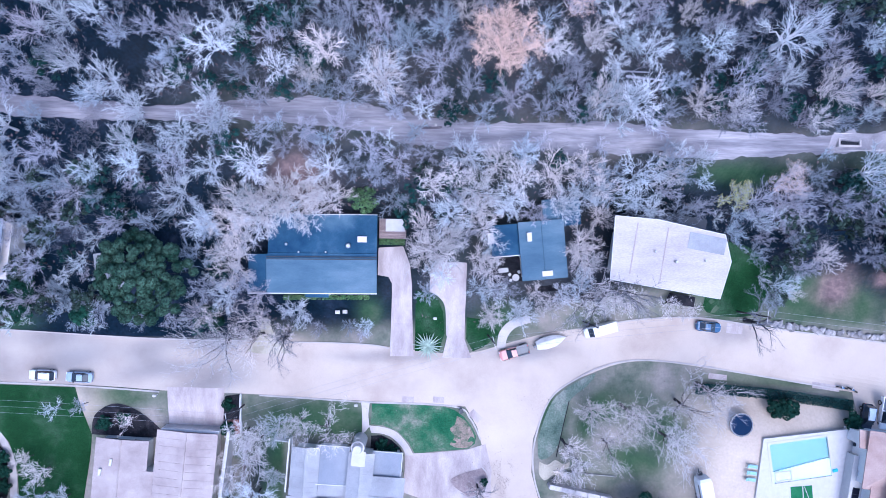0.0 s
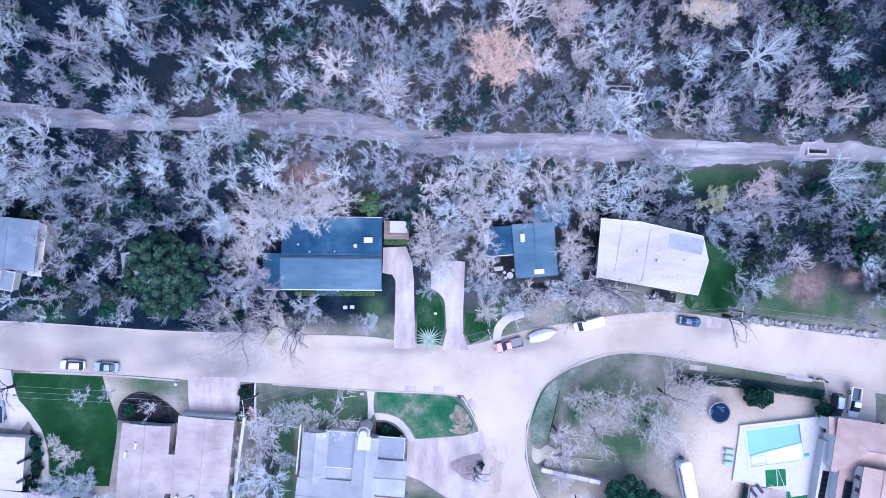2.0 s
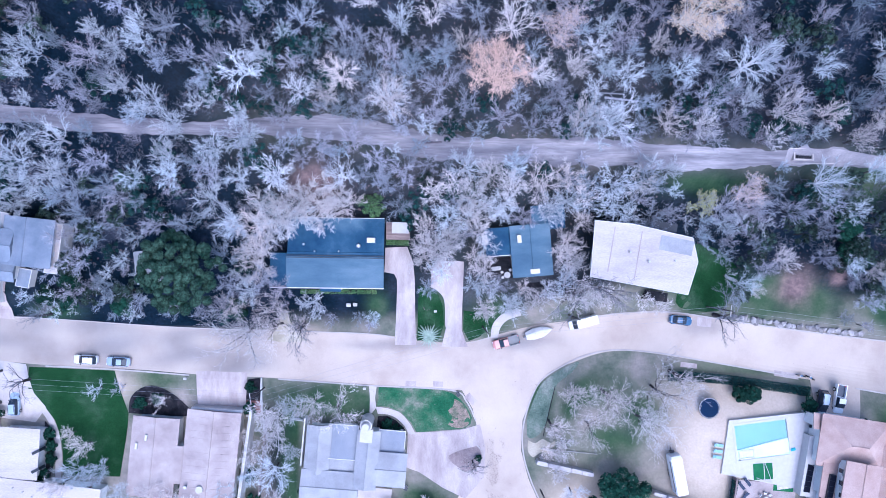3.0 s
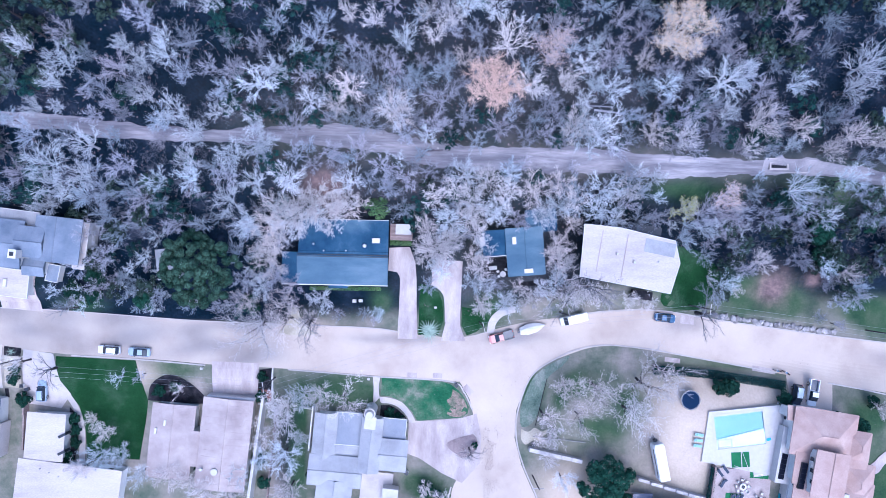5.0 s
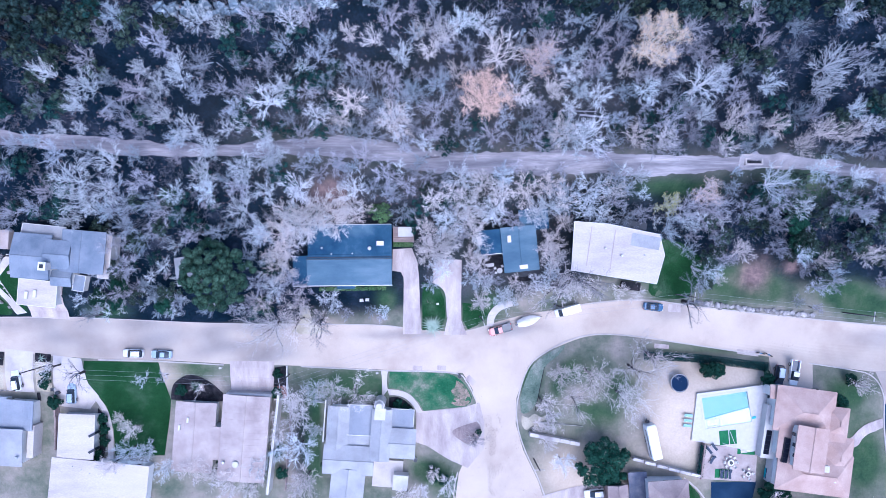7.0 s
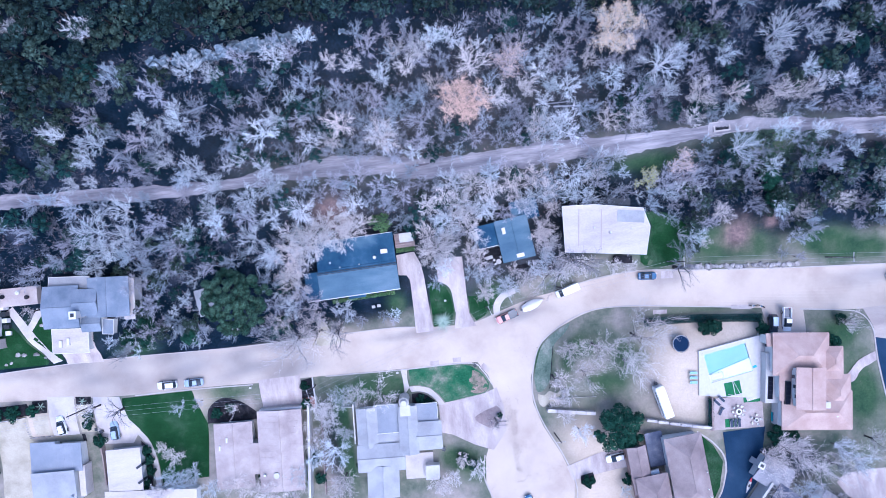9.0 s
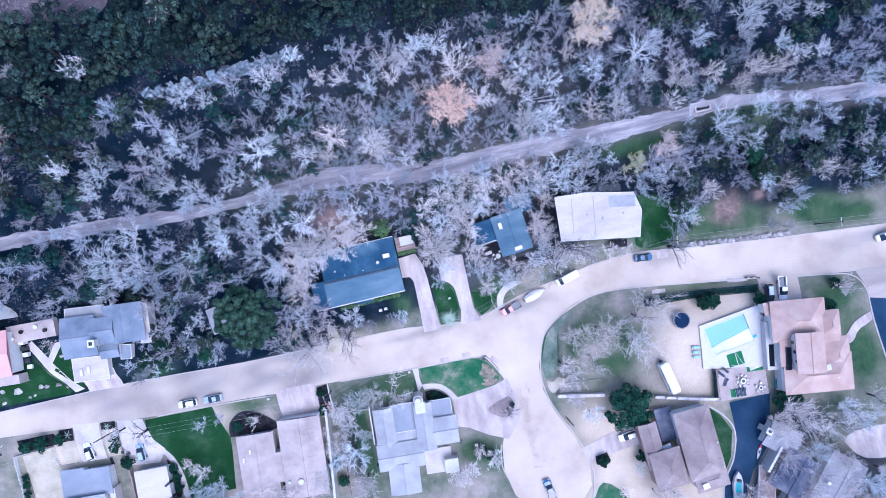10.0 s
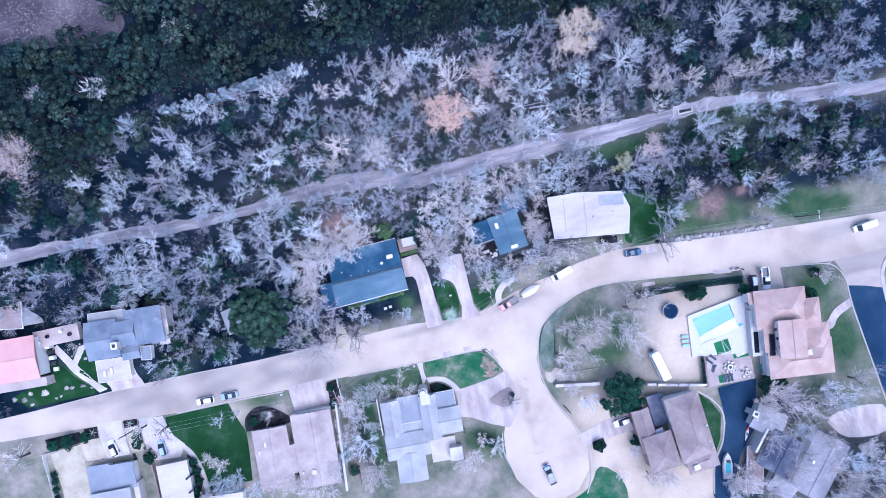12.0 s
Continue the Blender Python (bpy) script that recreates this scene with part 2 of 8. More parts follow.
def street_north(x):
    """The north edge of the street."""
    return -15.5 + 7.5 * ss(8, 42, x) - 3.0 * ss(55, 110, x)


# levelled ground under the houses on the slope: middle, half width, half depth, height
PADS = [(-17.5, 0.5, 12, 6.5, 2.6), (-4.5, 3.5, 3, 2.5, 2.8), (19, 1.0, 7, 5, 3.6), (41, 0.5, 9, 5, 3.6), (-78, -1, 10, 6.5, 3.2), (-104, 1, 9, 6.5, 3.4)]


def g(x, y):
    """Height of the ground: the street is level, the hill climbs north of it."""
    d = y - street_north(x)
    z = 0.0
    if d > 0:
        z += 7.5 * ss(0, 24, d) + 6.5 * ss(18, 33, d) + 5 * ss(38, 50, d) + 10 * ss(50, 61, d) + 12 * ss(60, 140, d)
    for a, b, p, q, h in PADS:
        e = max(abs(x - a) - p, abs(y - b) - q)
        if e < 6:
            k = 1 - ss(0, 6, e)
            z = z * (1 - k) + h * k
    if y < -20:
        z += -2.5 * ss(0, 14, -24 - y) * (1 - ss(0, 25, x)) + 3.5 * ss(36, 58, x) * ss(0, 12, -21 - y)
    return z


# ---- helpers for meshes ----
def mesh_of(name, verts, faces, mat, smooth=False):
    me = bpy.data.meshes.new(name)
    me.from_pydata(verts, [], faces)
    me.materials.append(mat)
    if smooth:
        me.shade_smooth()
    me.update()
    return me


def part(name, bm, mat, parent, label=""):
    """Links a bmesh, or a mesh, as one object under a thing or a part."""
    if isinstance(bm, bmesh.types.BMesh):
        bmesh.ops.recalc_face_normals(bm, faces=bm.faces)
        me = bpy.data.meshes.new(name)
        bm.to_mesh(me)
        bm.free()
        me.materials.append(mat)
    else:
        me = bm
    ob = new(name, me)
    ob.parent = parent
    return tagged(ob, label)


def thing(name, x, y, z, rz=0.0, label="", category="", group="", kind=""):
    ob = new(name)
    ob.empty_display_size = 0.2
    ob.matrix_basis = pose(x, y, z, 0, 0, rz)
    return tagged(ob, label, category, group, kind)


def box(bm, x0, x1, y0, y1, z0, z1, m=None, bevel=0.0):
    vs = [bm.verts.new((x, y, z)) for z in (z0, z1) for x, y in ((x0, y0), (x1, y0), (x1, y1), (x0, y1))]
    fs = [bm.faces.new([vs[i] for i in f]) for f in ((3, 2, 1, 0), (4, 5, 6, 7), (0, 1, 5, 4), (1, 2, 6, 5), (2, 3, 7, 6), (3, 0, 4, 7))]
    if bevel:
        es = list({e for f in fs for e in f.edges})
        r = bmesh.ops.bevel(bm, geom=es, offset=bevel, segments=2, affect="EDGES")
        vs = list({v for f in r["faces"] for v in f.verts} | {v for v in vs if v.is_valid})
    if m is not None:
        bmesh.ops.transform(bm, matrix=m, verts=vs)
    return vs


def boxes(*items, bevel=0.0):
    bm = bmesh.new()
    for it in items:
        box(bm, *it, bevel=bevel)
    return bm


def tube(bm, p, q, r0, r1=None, n=8):
    p, q = Vector(p), Vector(q)
    m = Matrix.Translation((p + q) / 2) @ (q - p).to_track_quat("Z", "Y").to_matrix().to_4x4()
    bmesh.ops.create_cone(bm, cap_ends=True, segments=n, radius1=r0, radius2=r0 if r1 is None else r1, depth=(q - p).length, matrix=m)
    return bm


def smooth_line(pts, per=6):
    """A Catmull-Rom line through the points."""
    out = []
    for i in range(len(pts) - 1):
        p0, p1, p2, p3 = (Vector(pts[min(max(j, 0), len(pts) - 1)]) for j in (i - 1, i, i + 1, i + 2))
        for k in range(per):
            t = k / per
            out.append(0.5 * (2 * p1 + (p2 - p0) * t + (2 * p0 - 5 * p1 + 4 * p2 - p3) * t * t + (3 * p1 - p0 - 3 * p2 + p3) * t ** 3))
    return out + [Vector(pts[-1])]


def between(name, left, right, dz, mat, label, category, cols=6, per=8, rough_edge=0.0, kind="structure"):
    """A surface draped on the land between two lines."""
    a, b = smooth_line(left, per), smooth_line(right, per)
    n = max(len(a), len(b))

    def at(line, t):
        f = t * (len(line) - 1)
        i = min(int(f), len(line) - 2)
        return line[i].lerp(line[i + 1], f - i)
    verts, faces = [], []
    for i in range(n):
        p, q = at(a, i / (n - 1)), at(b, i / (n - 1))
        w = rough_edge * (noise.noise(Vector((i * 0.11, 3.1, 0))) + 0.4 * noise.noise(Vector((i * 0.47, 1.3, 0))))
        v = rough_edge * (noise.noise(Vector((i * 0.11, 9.7, 4))) + 0.4 * noise.noise(Vector((i * 0.47, 5.3, 4))))
        for j in range(cols + 1):
            r = p.lerp(q, j / cols)
            r.y += w if j == 0 else v if j == cols else 0
            verts.append((r.x, r.y, g(r.x, r.y) + dz))
    for i in range(n - 1):
        for j in range(cols):
            k = i * (cols + 1) + j
            faces.append((k, k + cols + 1, k + cols + 2, k + 1))
    ob = new(name, mesh_of(name, verts, faces, mat))
    for f in ob.data.polygons:
        if f.normal.z < 0:
            ob.data.flip_normals()
        break
    return tagged(ob, label, category, kind=kind)


def drape(name, outline, dz, mat, label, category, cell=2.0, curve=0, kind="structure"):
    """A patch of any outline laid on the land."""
    pts = [Vector(p) for p in outline]
    if curve:
        pts = smooth_line(outline + [outline[0]], curve)[:-1]
    bm = bmesh.new()
    bm.faces.new([bm.verts.new((p.x, p.y, 0)) for p in pts])
    for ax in (0, 1):
        lo, hi = min(p[ax] for p in pts), max(p[ax] for p in pts)
        c = lo + cell
        while c < hi:
            no = (1, 0, 0) if ax == 0 else (0, 1, 0)
            bmesh.ops.bisect_plane(bm, geom=bm.verts[:] + bm.edges[:] + bm.faces[:], dist=1e-5, plane_co=(c, c, 0), plane_no=no)
            c += cell
    for v in bm.verts:
        v.co.z = g(v.co.x, v.co.y) + dz
    bmesh.ops.triangulate(bm, faces=[f for f in bm.faces if len(f.verts) > 4])
    for f in bm.faces:
        f.normal_update()
        if f.normal.z < 0:
            f.normal_flip()
    me = bpy.data.meshes.new(name)
    bm.to_mesh(me)
    bm.free()
    me.materials.append(mat)
    return tagged(new(name, me), label, category, kind=kind)


def kerb_line(name, pts, width=0.28, high=0.14, mat=None, label="pale concrete kerb along the street", category="kerb", per=8, kind="structure"):
    line = smooth_line(pts, per)
    verts, faces = [], []
    for i, p in enumerate(line):
        d = (line[min(i + 1, len(line) - 1)] - line[max(i - 1, 0)]).normalized()
        s = Vector((-d.y, d.x))
        for k, zz in ((-0.5, -0.1), (-0.5, high), (0.5, high), (0.5, -0.1)):
            r = p + s * (k * width)
            verts.append((r.x, r.y, g(p.x, p.y) + zz))
    for i in range(len(line) - 1):
        for k in range(3):
            a = i * 4 + k
            faces.append((a, a + 1, a + 5, a + 4))
    n = len(verts)
    faces += [(0, 1, 2, 3), (n - 1, n - 2, n - 3, n - 4)]
    return tagged(new(name, mesh_of(name, verts, faces, mat or M["kerb"])), label, category, kind=kind)


# ---- the ground: one sheet to the horizon ----
TRACK = [(-150, 24), (-98.7, 24), (-72, 22.9), (-48, 21.3), (-30.7, 21.9), (-16.7, 22.3), (-4.4, 20.3), (4.5, 18.9), (13.5, 18.9), (32, 19.2), (51, 18.8), (66, 19.3), (76, 19.6), (97, 16.8), (122, 13.9), (150, 10.7)]


def track_y(x):
    for (a, b), (c, d) in zip(TRACK, TRACK[1:]):
        if a <= x <= c:
            return b + (d - b) * (x - a) / (c - a)
    return TRACK[-1][1]


GREEN = [(36, -35.5, 2.2, 1.3), (30, -31, 1.6, 2.0), (-1, -50, 3, 3), (6, -54, 4, 3), (-14, -31, 5, 2.5), (64, -23, 12, 2.2), (-53, -26, 6, 2.0), (71, -7, 5, 3.6), (80, -9, 4, 3), (100, -11.5, 6, 3), (109, -13, 6, 3), (96, -32, 5, 4), (-9, -10.5, 2, 2.5), (3, -51, 3, 2.5), (3, -12, 2.5, 5), (14, -12, 4, 4), (56, -6, 6, 5), (54, 14.6, 8, 1.8), (-18, -29.5, 8, 4), (-26, -36, 2, 8), (-26, -48, 2, 6), (24, -29, 2.5, 6), (34, -27, 5, 3), (45, -31, 3.5, 3.5),
         (40, -37, 4, 2.5), (-72, -12.5, 4, 1.6), (-92, -7, 8, 4), (74, -7, 7, 3.4), (97, -9, 6, 2.6), (99.5, -47, 5.5, 9), (22, -66, 5, 4), (-104, -33, 5, 6), (82, 15, 8, 3)]
DRY = [(57, -39, 7, 11), (65, -29, 9, 3.6), (33, -50, 7, 6), (36, -62, 8, 6), (30, -72, 8, 6), (46, -74, 9, 6), (55, -74, 6, 5), (-100, -28, 7, 5), (-63, -27, 6, 3), (-25, -17.5, 6, 2), (66, -27, 9, 2.5), (10, -80, 20, 8)]
RED = [(76, -5.0, 3.4, 3.4), (84.5, -3, 1.6, 1.4), (-20, 12.5, 4, 3)]


def patch(x, y, spots):
    return min(1.0, 1.35 * sum(math.exp(-(((x - a) / p) ** 2 + ((y - b) / q) ** 2)) for a, b, p, q in spots))


def axis(lo, hi, step, far):
    inner = [lo + step * i for i in range(int((hi - lo) / step) + 1)]
    out, s, v = [], step, inner[-1]
    while v < far:
        s *= 1.35
        v += s
        out.append(v)
    left, s, v = [], step, inner[0]
    while v > -far:
        s *= 1.35
        v -= s
        left.append(v)
    return left[::-1] + inner + out


gx, gy = axis(-150, 150, 1.25, 3000), axis(-110, 110, 1.25, 3000)
verts = [(x, y, g(x, y) + (0.12 * noise.noise(Vector((x * 0.3, y * 0.3, 0))) if y > street_north(x) + 5 else -0.02)) for y in gy for x in gx]
faces = [(j * len(gx) + i, j * len(gx) + i + 1, (j + 1) * len(gx) + i + 1, (j + 1) * len(gx) + i) for j in range(len(gy) - 1) for i in range(len(gx) - 1)]


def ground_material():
    # near-black blue: the shade among the trees is put into the floor's colour
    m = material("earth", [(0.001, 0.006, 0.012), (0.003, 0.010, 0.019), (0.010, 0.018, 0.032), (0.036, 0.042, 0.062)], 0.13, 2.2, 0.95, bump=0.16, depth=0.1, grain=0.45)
    n, l = m.node_tree.nodes, m.node_tree.links
    bsdf = n["Principled BSDF"]
    wood = bsdf.inputs["Base Color"].links[0].from_socket
    co = n.new("ShaderNodeTexCoord")
    at = n.new("ShaderNodeAttribute")
    at.attribute_name = "cover"
    sep = n.new("ShaderNodeSeparateXYZ")
    l.new(at.outputs["Vector"], sep.inputs[0])
    at2 = n.new("ShaderNodeAttribute")
    at2.attribute_name = "yard"

    def mixed(scale, cols, det=5):
        t = n.new("ShaderNodeTexNoise")
        t.inputs["Scale"].default_value, t.inputs["Detail"].default_value, t.inputs["Roughness"].default_value = scale, det, 0.65
        l.new(co.outputs["Object"], t.inputs["Vector"])
        r = n.new("ShaderNodeValToRGB")
        for i, c in enumerate(cols):
            e = r.color_ramp.elements[i] if i < 2 else r.color_ramp.elements.new(0.5)
            e.position, e.color = 0.32 + 0.36 * i / (len(cols) - 1), (*c, 1)
        l.new(t.outputs["Fac"], r.inputs["Fac"])
        return r.outputs["Color"]

    def blend(fac, a, b):
        k = n.new("ShaderNodeMix")
        k.data_type = "RGBA"
        l.new(fac, k.inputs[0])
        l.new(a, k.inputs[6])
        l.new(b, k.inputs[7])
        return k.outputs[2]
    yard = mixed(0.11, [(0.07, 0.10, 0.07), (0.15, 0.155, 0.12), (0.25, 0.22, 0.19), (0.34, 0.29, 0.26)], 7)
    green = mixed(0.15, [(0.022, 0.055, 0.030), (0.045, 0.085, 0.042), (0.095, 0.115, 0.075)], 7)
    dry = mixed(0.10, [(0.41, 0.33, 0.255), (0.49, 0.40, 0.315), (0.56, 0.465, 0.375)], 6)
    red = mixed(0.5, [(0.10, 0.07, 0.07), (0.17, 0.12, 0.115), (0.30, 0.20, 0.18)], 9)
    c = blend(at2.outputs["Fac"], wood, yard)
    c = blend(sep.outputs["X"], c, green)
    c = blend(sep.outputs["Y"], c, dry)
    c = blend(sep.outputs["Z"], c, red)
    t = n.new("ShaderNodeTexNoise")
    t.inputs["Scale"].default_value, t.inputs["Detail"].default_value = 2.4, 8
    l.new(co.outputs["Object"], t.inputs["Vector"])
    k = n.new("ShaderNodeMapRange")
    k.inputs["From Min"].default_value, k.inputs["From Max"].default_value = 0.3, 0.7
    k.inputs["To Min"].default_value, k.inputs["To Max"].default_value = 0.93, 1.06
    l.new(t.outputs["Fac"], k.inputs["Value"])
    s = n.new("ShaderNodeVectorMath")
    s.operation = "SCALE"
    l.new(c, s.inputs[0])
    l.new(k.outputs["Result"], s.inputs["Scale"])
    l.new(s.outputs[0], bsdf.inputs["Base Color"])
    return m


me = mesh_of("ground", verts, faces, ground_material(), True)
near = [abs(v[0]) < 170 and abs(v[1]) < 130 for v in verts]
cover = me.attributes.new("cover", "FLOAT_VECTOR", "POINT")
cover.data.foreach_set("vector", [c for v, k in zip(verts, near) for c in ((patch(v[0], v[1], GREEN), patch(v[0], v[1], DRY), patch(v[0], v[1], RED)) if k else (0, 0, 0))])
# a low yard value lets that shade-dark floor colour through
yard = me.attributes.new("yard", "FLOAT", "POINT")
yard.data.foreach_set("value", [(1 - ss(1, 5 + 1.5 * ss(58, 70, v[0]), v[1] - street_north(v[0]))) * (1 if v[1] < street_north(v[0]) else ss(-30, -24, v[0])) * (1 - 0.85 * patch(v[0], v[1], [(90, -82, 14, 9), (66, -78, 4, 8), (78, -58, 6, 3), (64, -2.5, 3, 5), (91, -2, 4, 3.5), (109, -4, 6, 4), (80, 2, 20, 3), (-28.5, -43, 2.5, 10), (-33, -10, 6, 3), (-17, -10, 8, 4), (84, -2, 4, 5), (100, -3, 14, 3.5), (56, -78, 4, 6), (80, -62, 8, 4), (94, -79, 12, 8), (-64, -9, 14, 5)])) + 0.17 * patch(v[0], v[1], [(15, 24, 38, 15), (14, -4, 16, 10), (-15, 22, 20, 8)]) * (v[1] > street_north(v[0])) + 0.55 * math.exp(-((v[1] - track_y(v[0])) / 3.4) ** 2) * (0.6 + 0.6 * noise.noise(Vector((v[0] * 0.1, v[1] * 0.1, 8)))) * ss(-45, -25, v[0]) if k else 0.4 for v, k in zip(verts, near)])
tagged(new("ground", me), "leaf-strewn hillside coloured shade-dark under the trees, with patchy winter yards", "ground", kind="structure")

# ---- street, track, drives and lawns ----
NORTH = [(-150, -11.5), (-118, -13.6), (-81, -13.9), (-47, -15.5), (-13, -16.0), (4, -17.6), (10, -17.3), (16, -15.6), (23, -13.8), (31, -12.6), (40, -11.2), (51, -10.8), (65, -12.6), (86, -15.0), (121, -18.4), (150, -21)]
SOUTH = [(-150, -16.5), (-120, -19.3), (-108, -20.3), (-77, -23.1), (-57, -23.9), (-43, -24.8), (-30, -25.2), (-10, -26.3), (8, -27.2), (19, -25.6), (29, -21.8), (40, -18.7), (58, -20.6), (78, -23.7), (104, -27.4), (121, -27.6), (150, -30)]
def blotchy(m):
    """The same surface, darker and bluer where the greying of the mesh says."""
    m = m.copy()
    m.name = "asphalt_worn"
    n, l = m.node_tree.nodes, m.node_tree.links
    bsdf = n["Principled BSDF"]
    fresh = bsdf.inputs["Base Color"].links[0].from_socket
    at = n.new("ShaderNodeAttribute")
    at.attribute_name = "greying"
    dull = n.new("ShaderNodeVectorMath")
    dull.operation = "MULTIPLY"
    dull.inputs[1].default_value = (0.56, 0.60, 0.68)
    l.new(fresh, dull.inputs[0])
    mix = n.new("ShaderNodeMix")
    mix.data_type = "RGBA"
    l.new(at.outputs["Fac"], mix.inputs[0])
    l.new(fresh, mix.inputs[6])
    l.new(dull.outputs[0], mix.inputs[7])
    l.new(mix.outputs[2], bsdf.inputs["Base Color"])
    return m


street = between("road", NORTH, SOUTH, 0.03, blotchy(M["asphalt_old"]), "sun-bleached pale asphalt residential street", "road", cols=14, per=16)
GREYED = [(-75, -17, 14, 5), (-60, -18.5, 13, 5), (-42, -18, 11, 5), (-36, -21, 6, 4), (-90, -14.5, 16, 1.6), (57, -13.4, 4, 2.0), (20, -17, 7, 1.6), (110, -20, 12, 2.0), (-5, -18.2, 8, 1.0)]
greying = street.data.attributes.new("greying", "FLOAT", "POINT")
greying.data.foreach_set("value", [min(1.0, patch(v.co.x, v.co.y, GREYED) * (0.75 + 0.8 * noise.noise(Vector((v.co.x * 0.12, v.co.y * 0.3, 2))))) for v in street.data.vertices])
kerb_line("kerb", [p for p in NORTH if p[0] <= 4][:5] + [(-5.6, -16.8)], 0.2, 0.12)
kerb_line("kerb", [(31, -12.6), (40, -11.1), (51, -10.7), (65, -12.5), (86, -14.9), (121, -18.3), (150, -20.9)])
kerb_line("kerb", [(-28.5, -25.4), (-20, -25.9), (-10, -26.5), (6, -27.2), (9.3, -29.5), (11.3, -33.4)])
kerb_line("kerb", [(25, -71), (27.4, -66), (28.2, -60), (26, -52.5), (22.6, -45), (20.9, -39), (21.1, -33), (23.8, -25.6), (29, -21.7), (34, -19.5), (40, -18.5), (49, -19.1), (58, -20.5), (77.5, -23.5)])
kerb_line("kerb", [(88.5, -25.4), (98, -26.9), (102.4, -28.2), (104.2, -32), (104.3, -40), (105.2, -50), (106.6, -65), (109, -90)], label="pale concrete kerb turning into the side road")
kerb_line("kerb", [(-74, -23.5), (-60, -24.0), (-46, -24.9)])
kerb_line("kerb", [(8, -62), (6.3, -56), (7.2, -50.5)], label="low concrete kerb round the turning circle")

drape("road", [(8, -26.6), (10.6, -31), (12.0, -36.2), (12.6, -42), (9.3, -46.5), (7.4, -51), (6.6, -57), (7.8, -63.5), (11.5, -69), (17, -71.5), (23, -69.5), (27, -65), (27.9, -59.5), (25.6, -52.2), (22.2, -45), (20.5, -39),
               (20.7, -33), (23.4, -25.8), (29, -21.3), (19, -22)], 0.045, M["asphalt_old"], "pale asphalt turning circle with dark tyre and leaf stains", "road")
drape("road", [(103.6, -27.2), (121, -27.4), (117.5, -29.2), (114, -33), (113.4, -37.5), (104.5, -34.5), (104.5, -32)], 0.045, M["asphalt_mid"], "bleached mouth of the side road", "road")
drape("road", [(104.5, -34.3), (109, -35.5), (113.5, -37.2), (113.3, -40), (114, -48), (117, -62), (120, -90), (109.4, -90), (107, -65), (105.5, -50), (104.6, -40)], 0.05, M["asphalt_new"], "fresh blue-black asphalt side road", "road")
kerb_line("kerb", [(121, -27.9), (117.8, -29.4), (114.3, -33), (113.6, -40), (114.3, -48), (117.3, -62), (120.3, -90)], 0.9, label="pale footway kerb of the side road")
between("trail", [(x, y + 1.4 + 0.9 * ss(-30, -12, x) * (1 - ss(45, 64, x))) for x, y in TRACK], [(x, y - 1.4 - 0.9 * ss(-30, -12, x) * (1 - ss(45, 64, x))) for x, y in TRACK], 0.16, M["dirt_track"], "dusty grey dirt track through bare woods", "track", cols=8, per=30, rough_edge=0.9)
drape("puddle", [(-0.8, 20.2), (0.4, 20.45), (1.4, 20.2), (2.9, 20.3), (2.6, 19.9), (1.2, 19.85), (0.0, 19.8)], 0.2, M["gravel"], "dark muddy rut in the dirt track", "puddle", 1.0, curve=3)
drape("trail_slab", [(66.5, 20.7), (71, 20.9), (76, 20.9), (83, 19.9), (88, 18.9), (88, 17.4), (82, 18.1), (76, 18.6), (70.8, 18.4), (66.5, 18.2)], 0.24, M["trail_pale"], "pale concrete slab carrying the track over a culvert", "bridge", cell=1.5)

drape("driveway", [(-7.5, 1.2), (-3.2, 1.5), (-2.0, -1.5), (-1.6, -4.8), (-1.4, -12), (-1.1, -18.2), (-5.3, -18.2), (-5.1, -12), (-5.0, -5.2), (-5.7, -3.9), (-7.6, -3.6)], 0.2, M["drive"], "narrow stained concrete driveway", "driveway", cell=1.5)
kerb_line("kerb", [(-7.5, -3.4), (-5.9, -3.7), (-5.0, -5.0), (-5.1, -12), (-5.3, -17)], 0.2, 0.16, label="thin pale edging of the driveway")
drape("driveway", [(1.6, -3.0), (3.0, -1.0), (7.9, -1.2), (8.0, -15), (9.3, -18.4), (4.0, -18.4), (4.9, -14.4), (4.6, -9.5), (3.6, -7.4), (1.6, -6.2)], 0.2, M["drive"], "leaf-stained concrete driveway under bare branches", "driveway", cell=1.5)
kerb_line("kerb", [(1.4, -6.2), (3.5, -7.5), (4.5, -9.5), (4.8, -14.4)], 0.2, 0.16, label="thin pale edging of the driveway")
drape("driveway", [(-44.6, -24.0), (-34.6, -24.2), (-35.0, -31.6), (-44.6, -31.2)], 0.07, M["drive"], "wide pale concrete driveway before the garage", "driveway")
drape("driveway", [(-2.4, -36.5), (3, -36.2), (9.0, -35.4), (12.2, -34.2), (13.4, -39), (13.2, -45), (9.5, -49.5), (5.0, -47.6), (0, -44.5), (-2.6, -43.6)], 0.075, M["drive"], "curved pale concrete driveway", "driveway")
drape("island_bed", [(11.6, -38.7), (12.5, -40.0), (12.1, -42.3), (10.2, -43.9), (8.0, -43.2), (5.9, -41.3), (8.0, -39.9)], 0.13, M["bed_dull"], "small rounded mulched island", "flower bed", 1.5, curve=4)
kerb_line("kerb", [(11.7, -38.5), (12.8, -40.0), (12.3, -42.5), (10.2, -44.2), (7.9, -43.5)], 0.2, 0.2, label="thin pale edging of the island bed", per=3)
drape("driveway", [(79.4, -23.2), (89.6, -24.6), (87.8, -31.4), (79.2, -30.8)], 0.075, M["asphalt_old"], "short pale concrete driveway with parked vehicles", "driveway")
drape("driveway", [(-94.6, -20.8), (-88.4, -21.6), (-88.8, -31), (-94.8, -30.5)], 0.07, M["concrete"], "pale concrete driveway", "driveway")
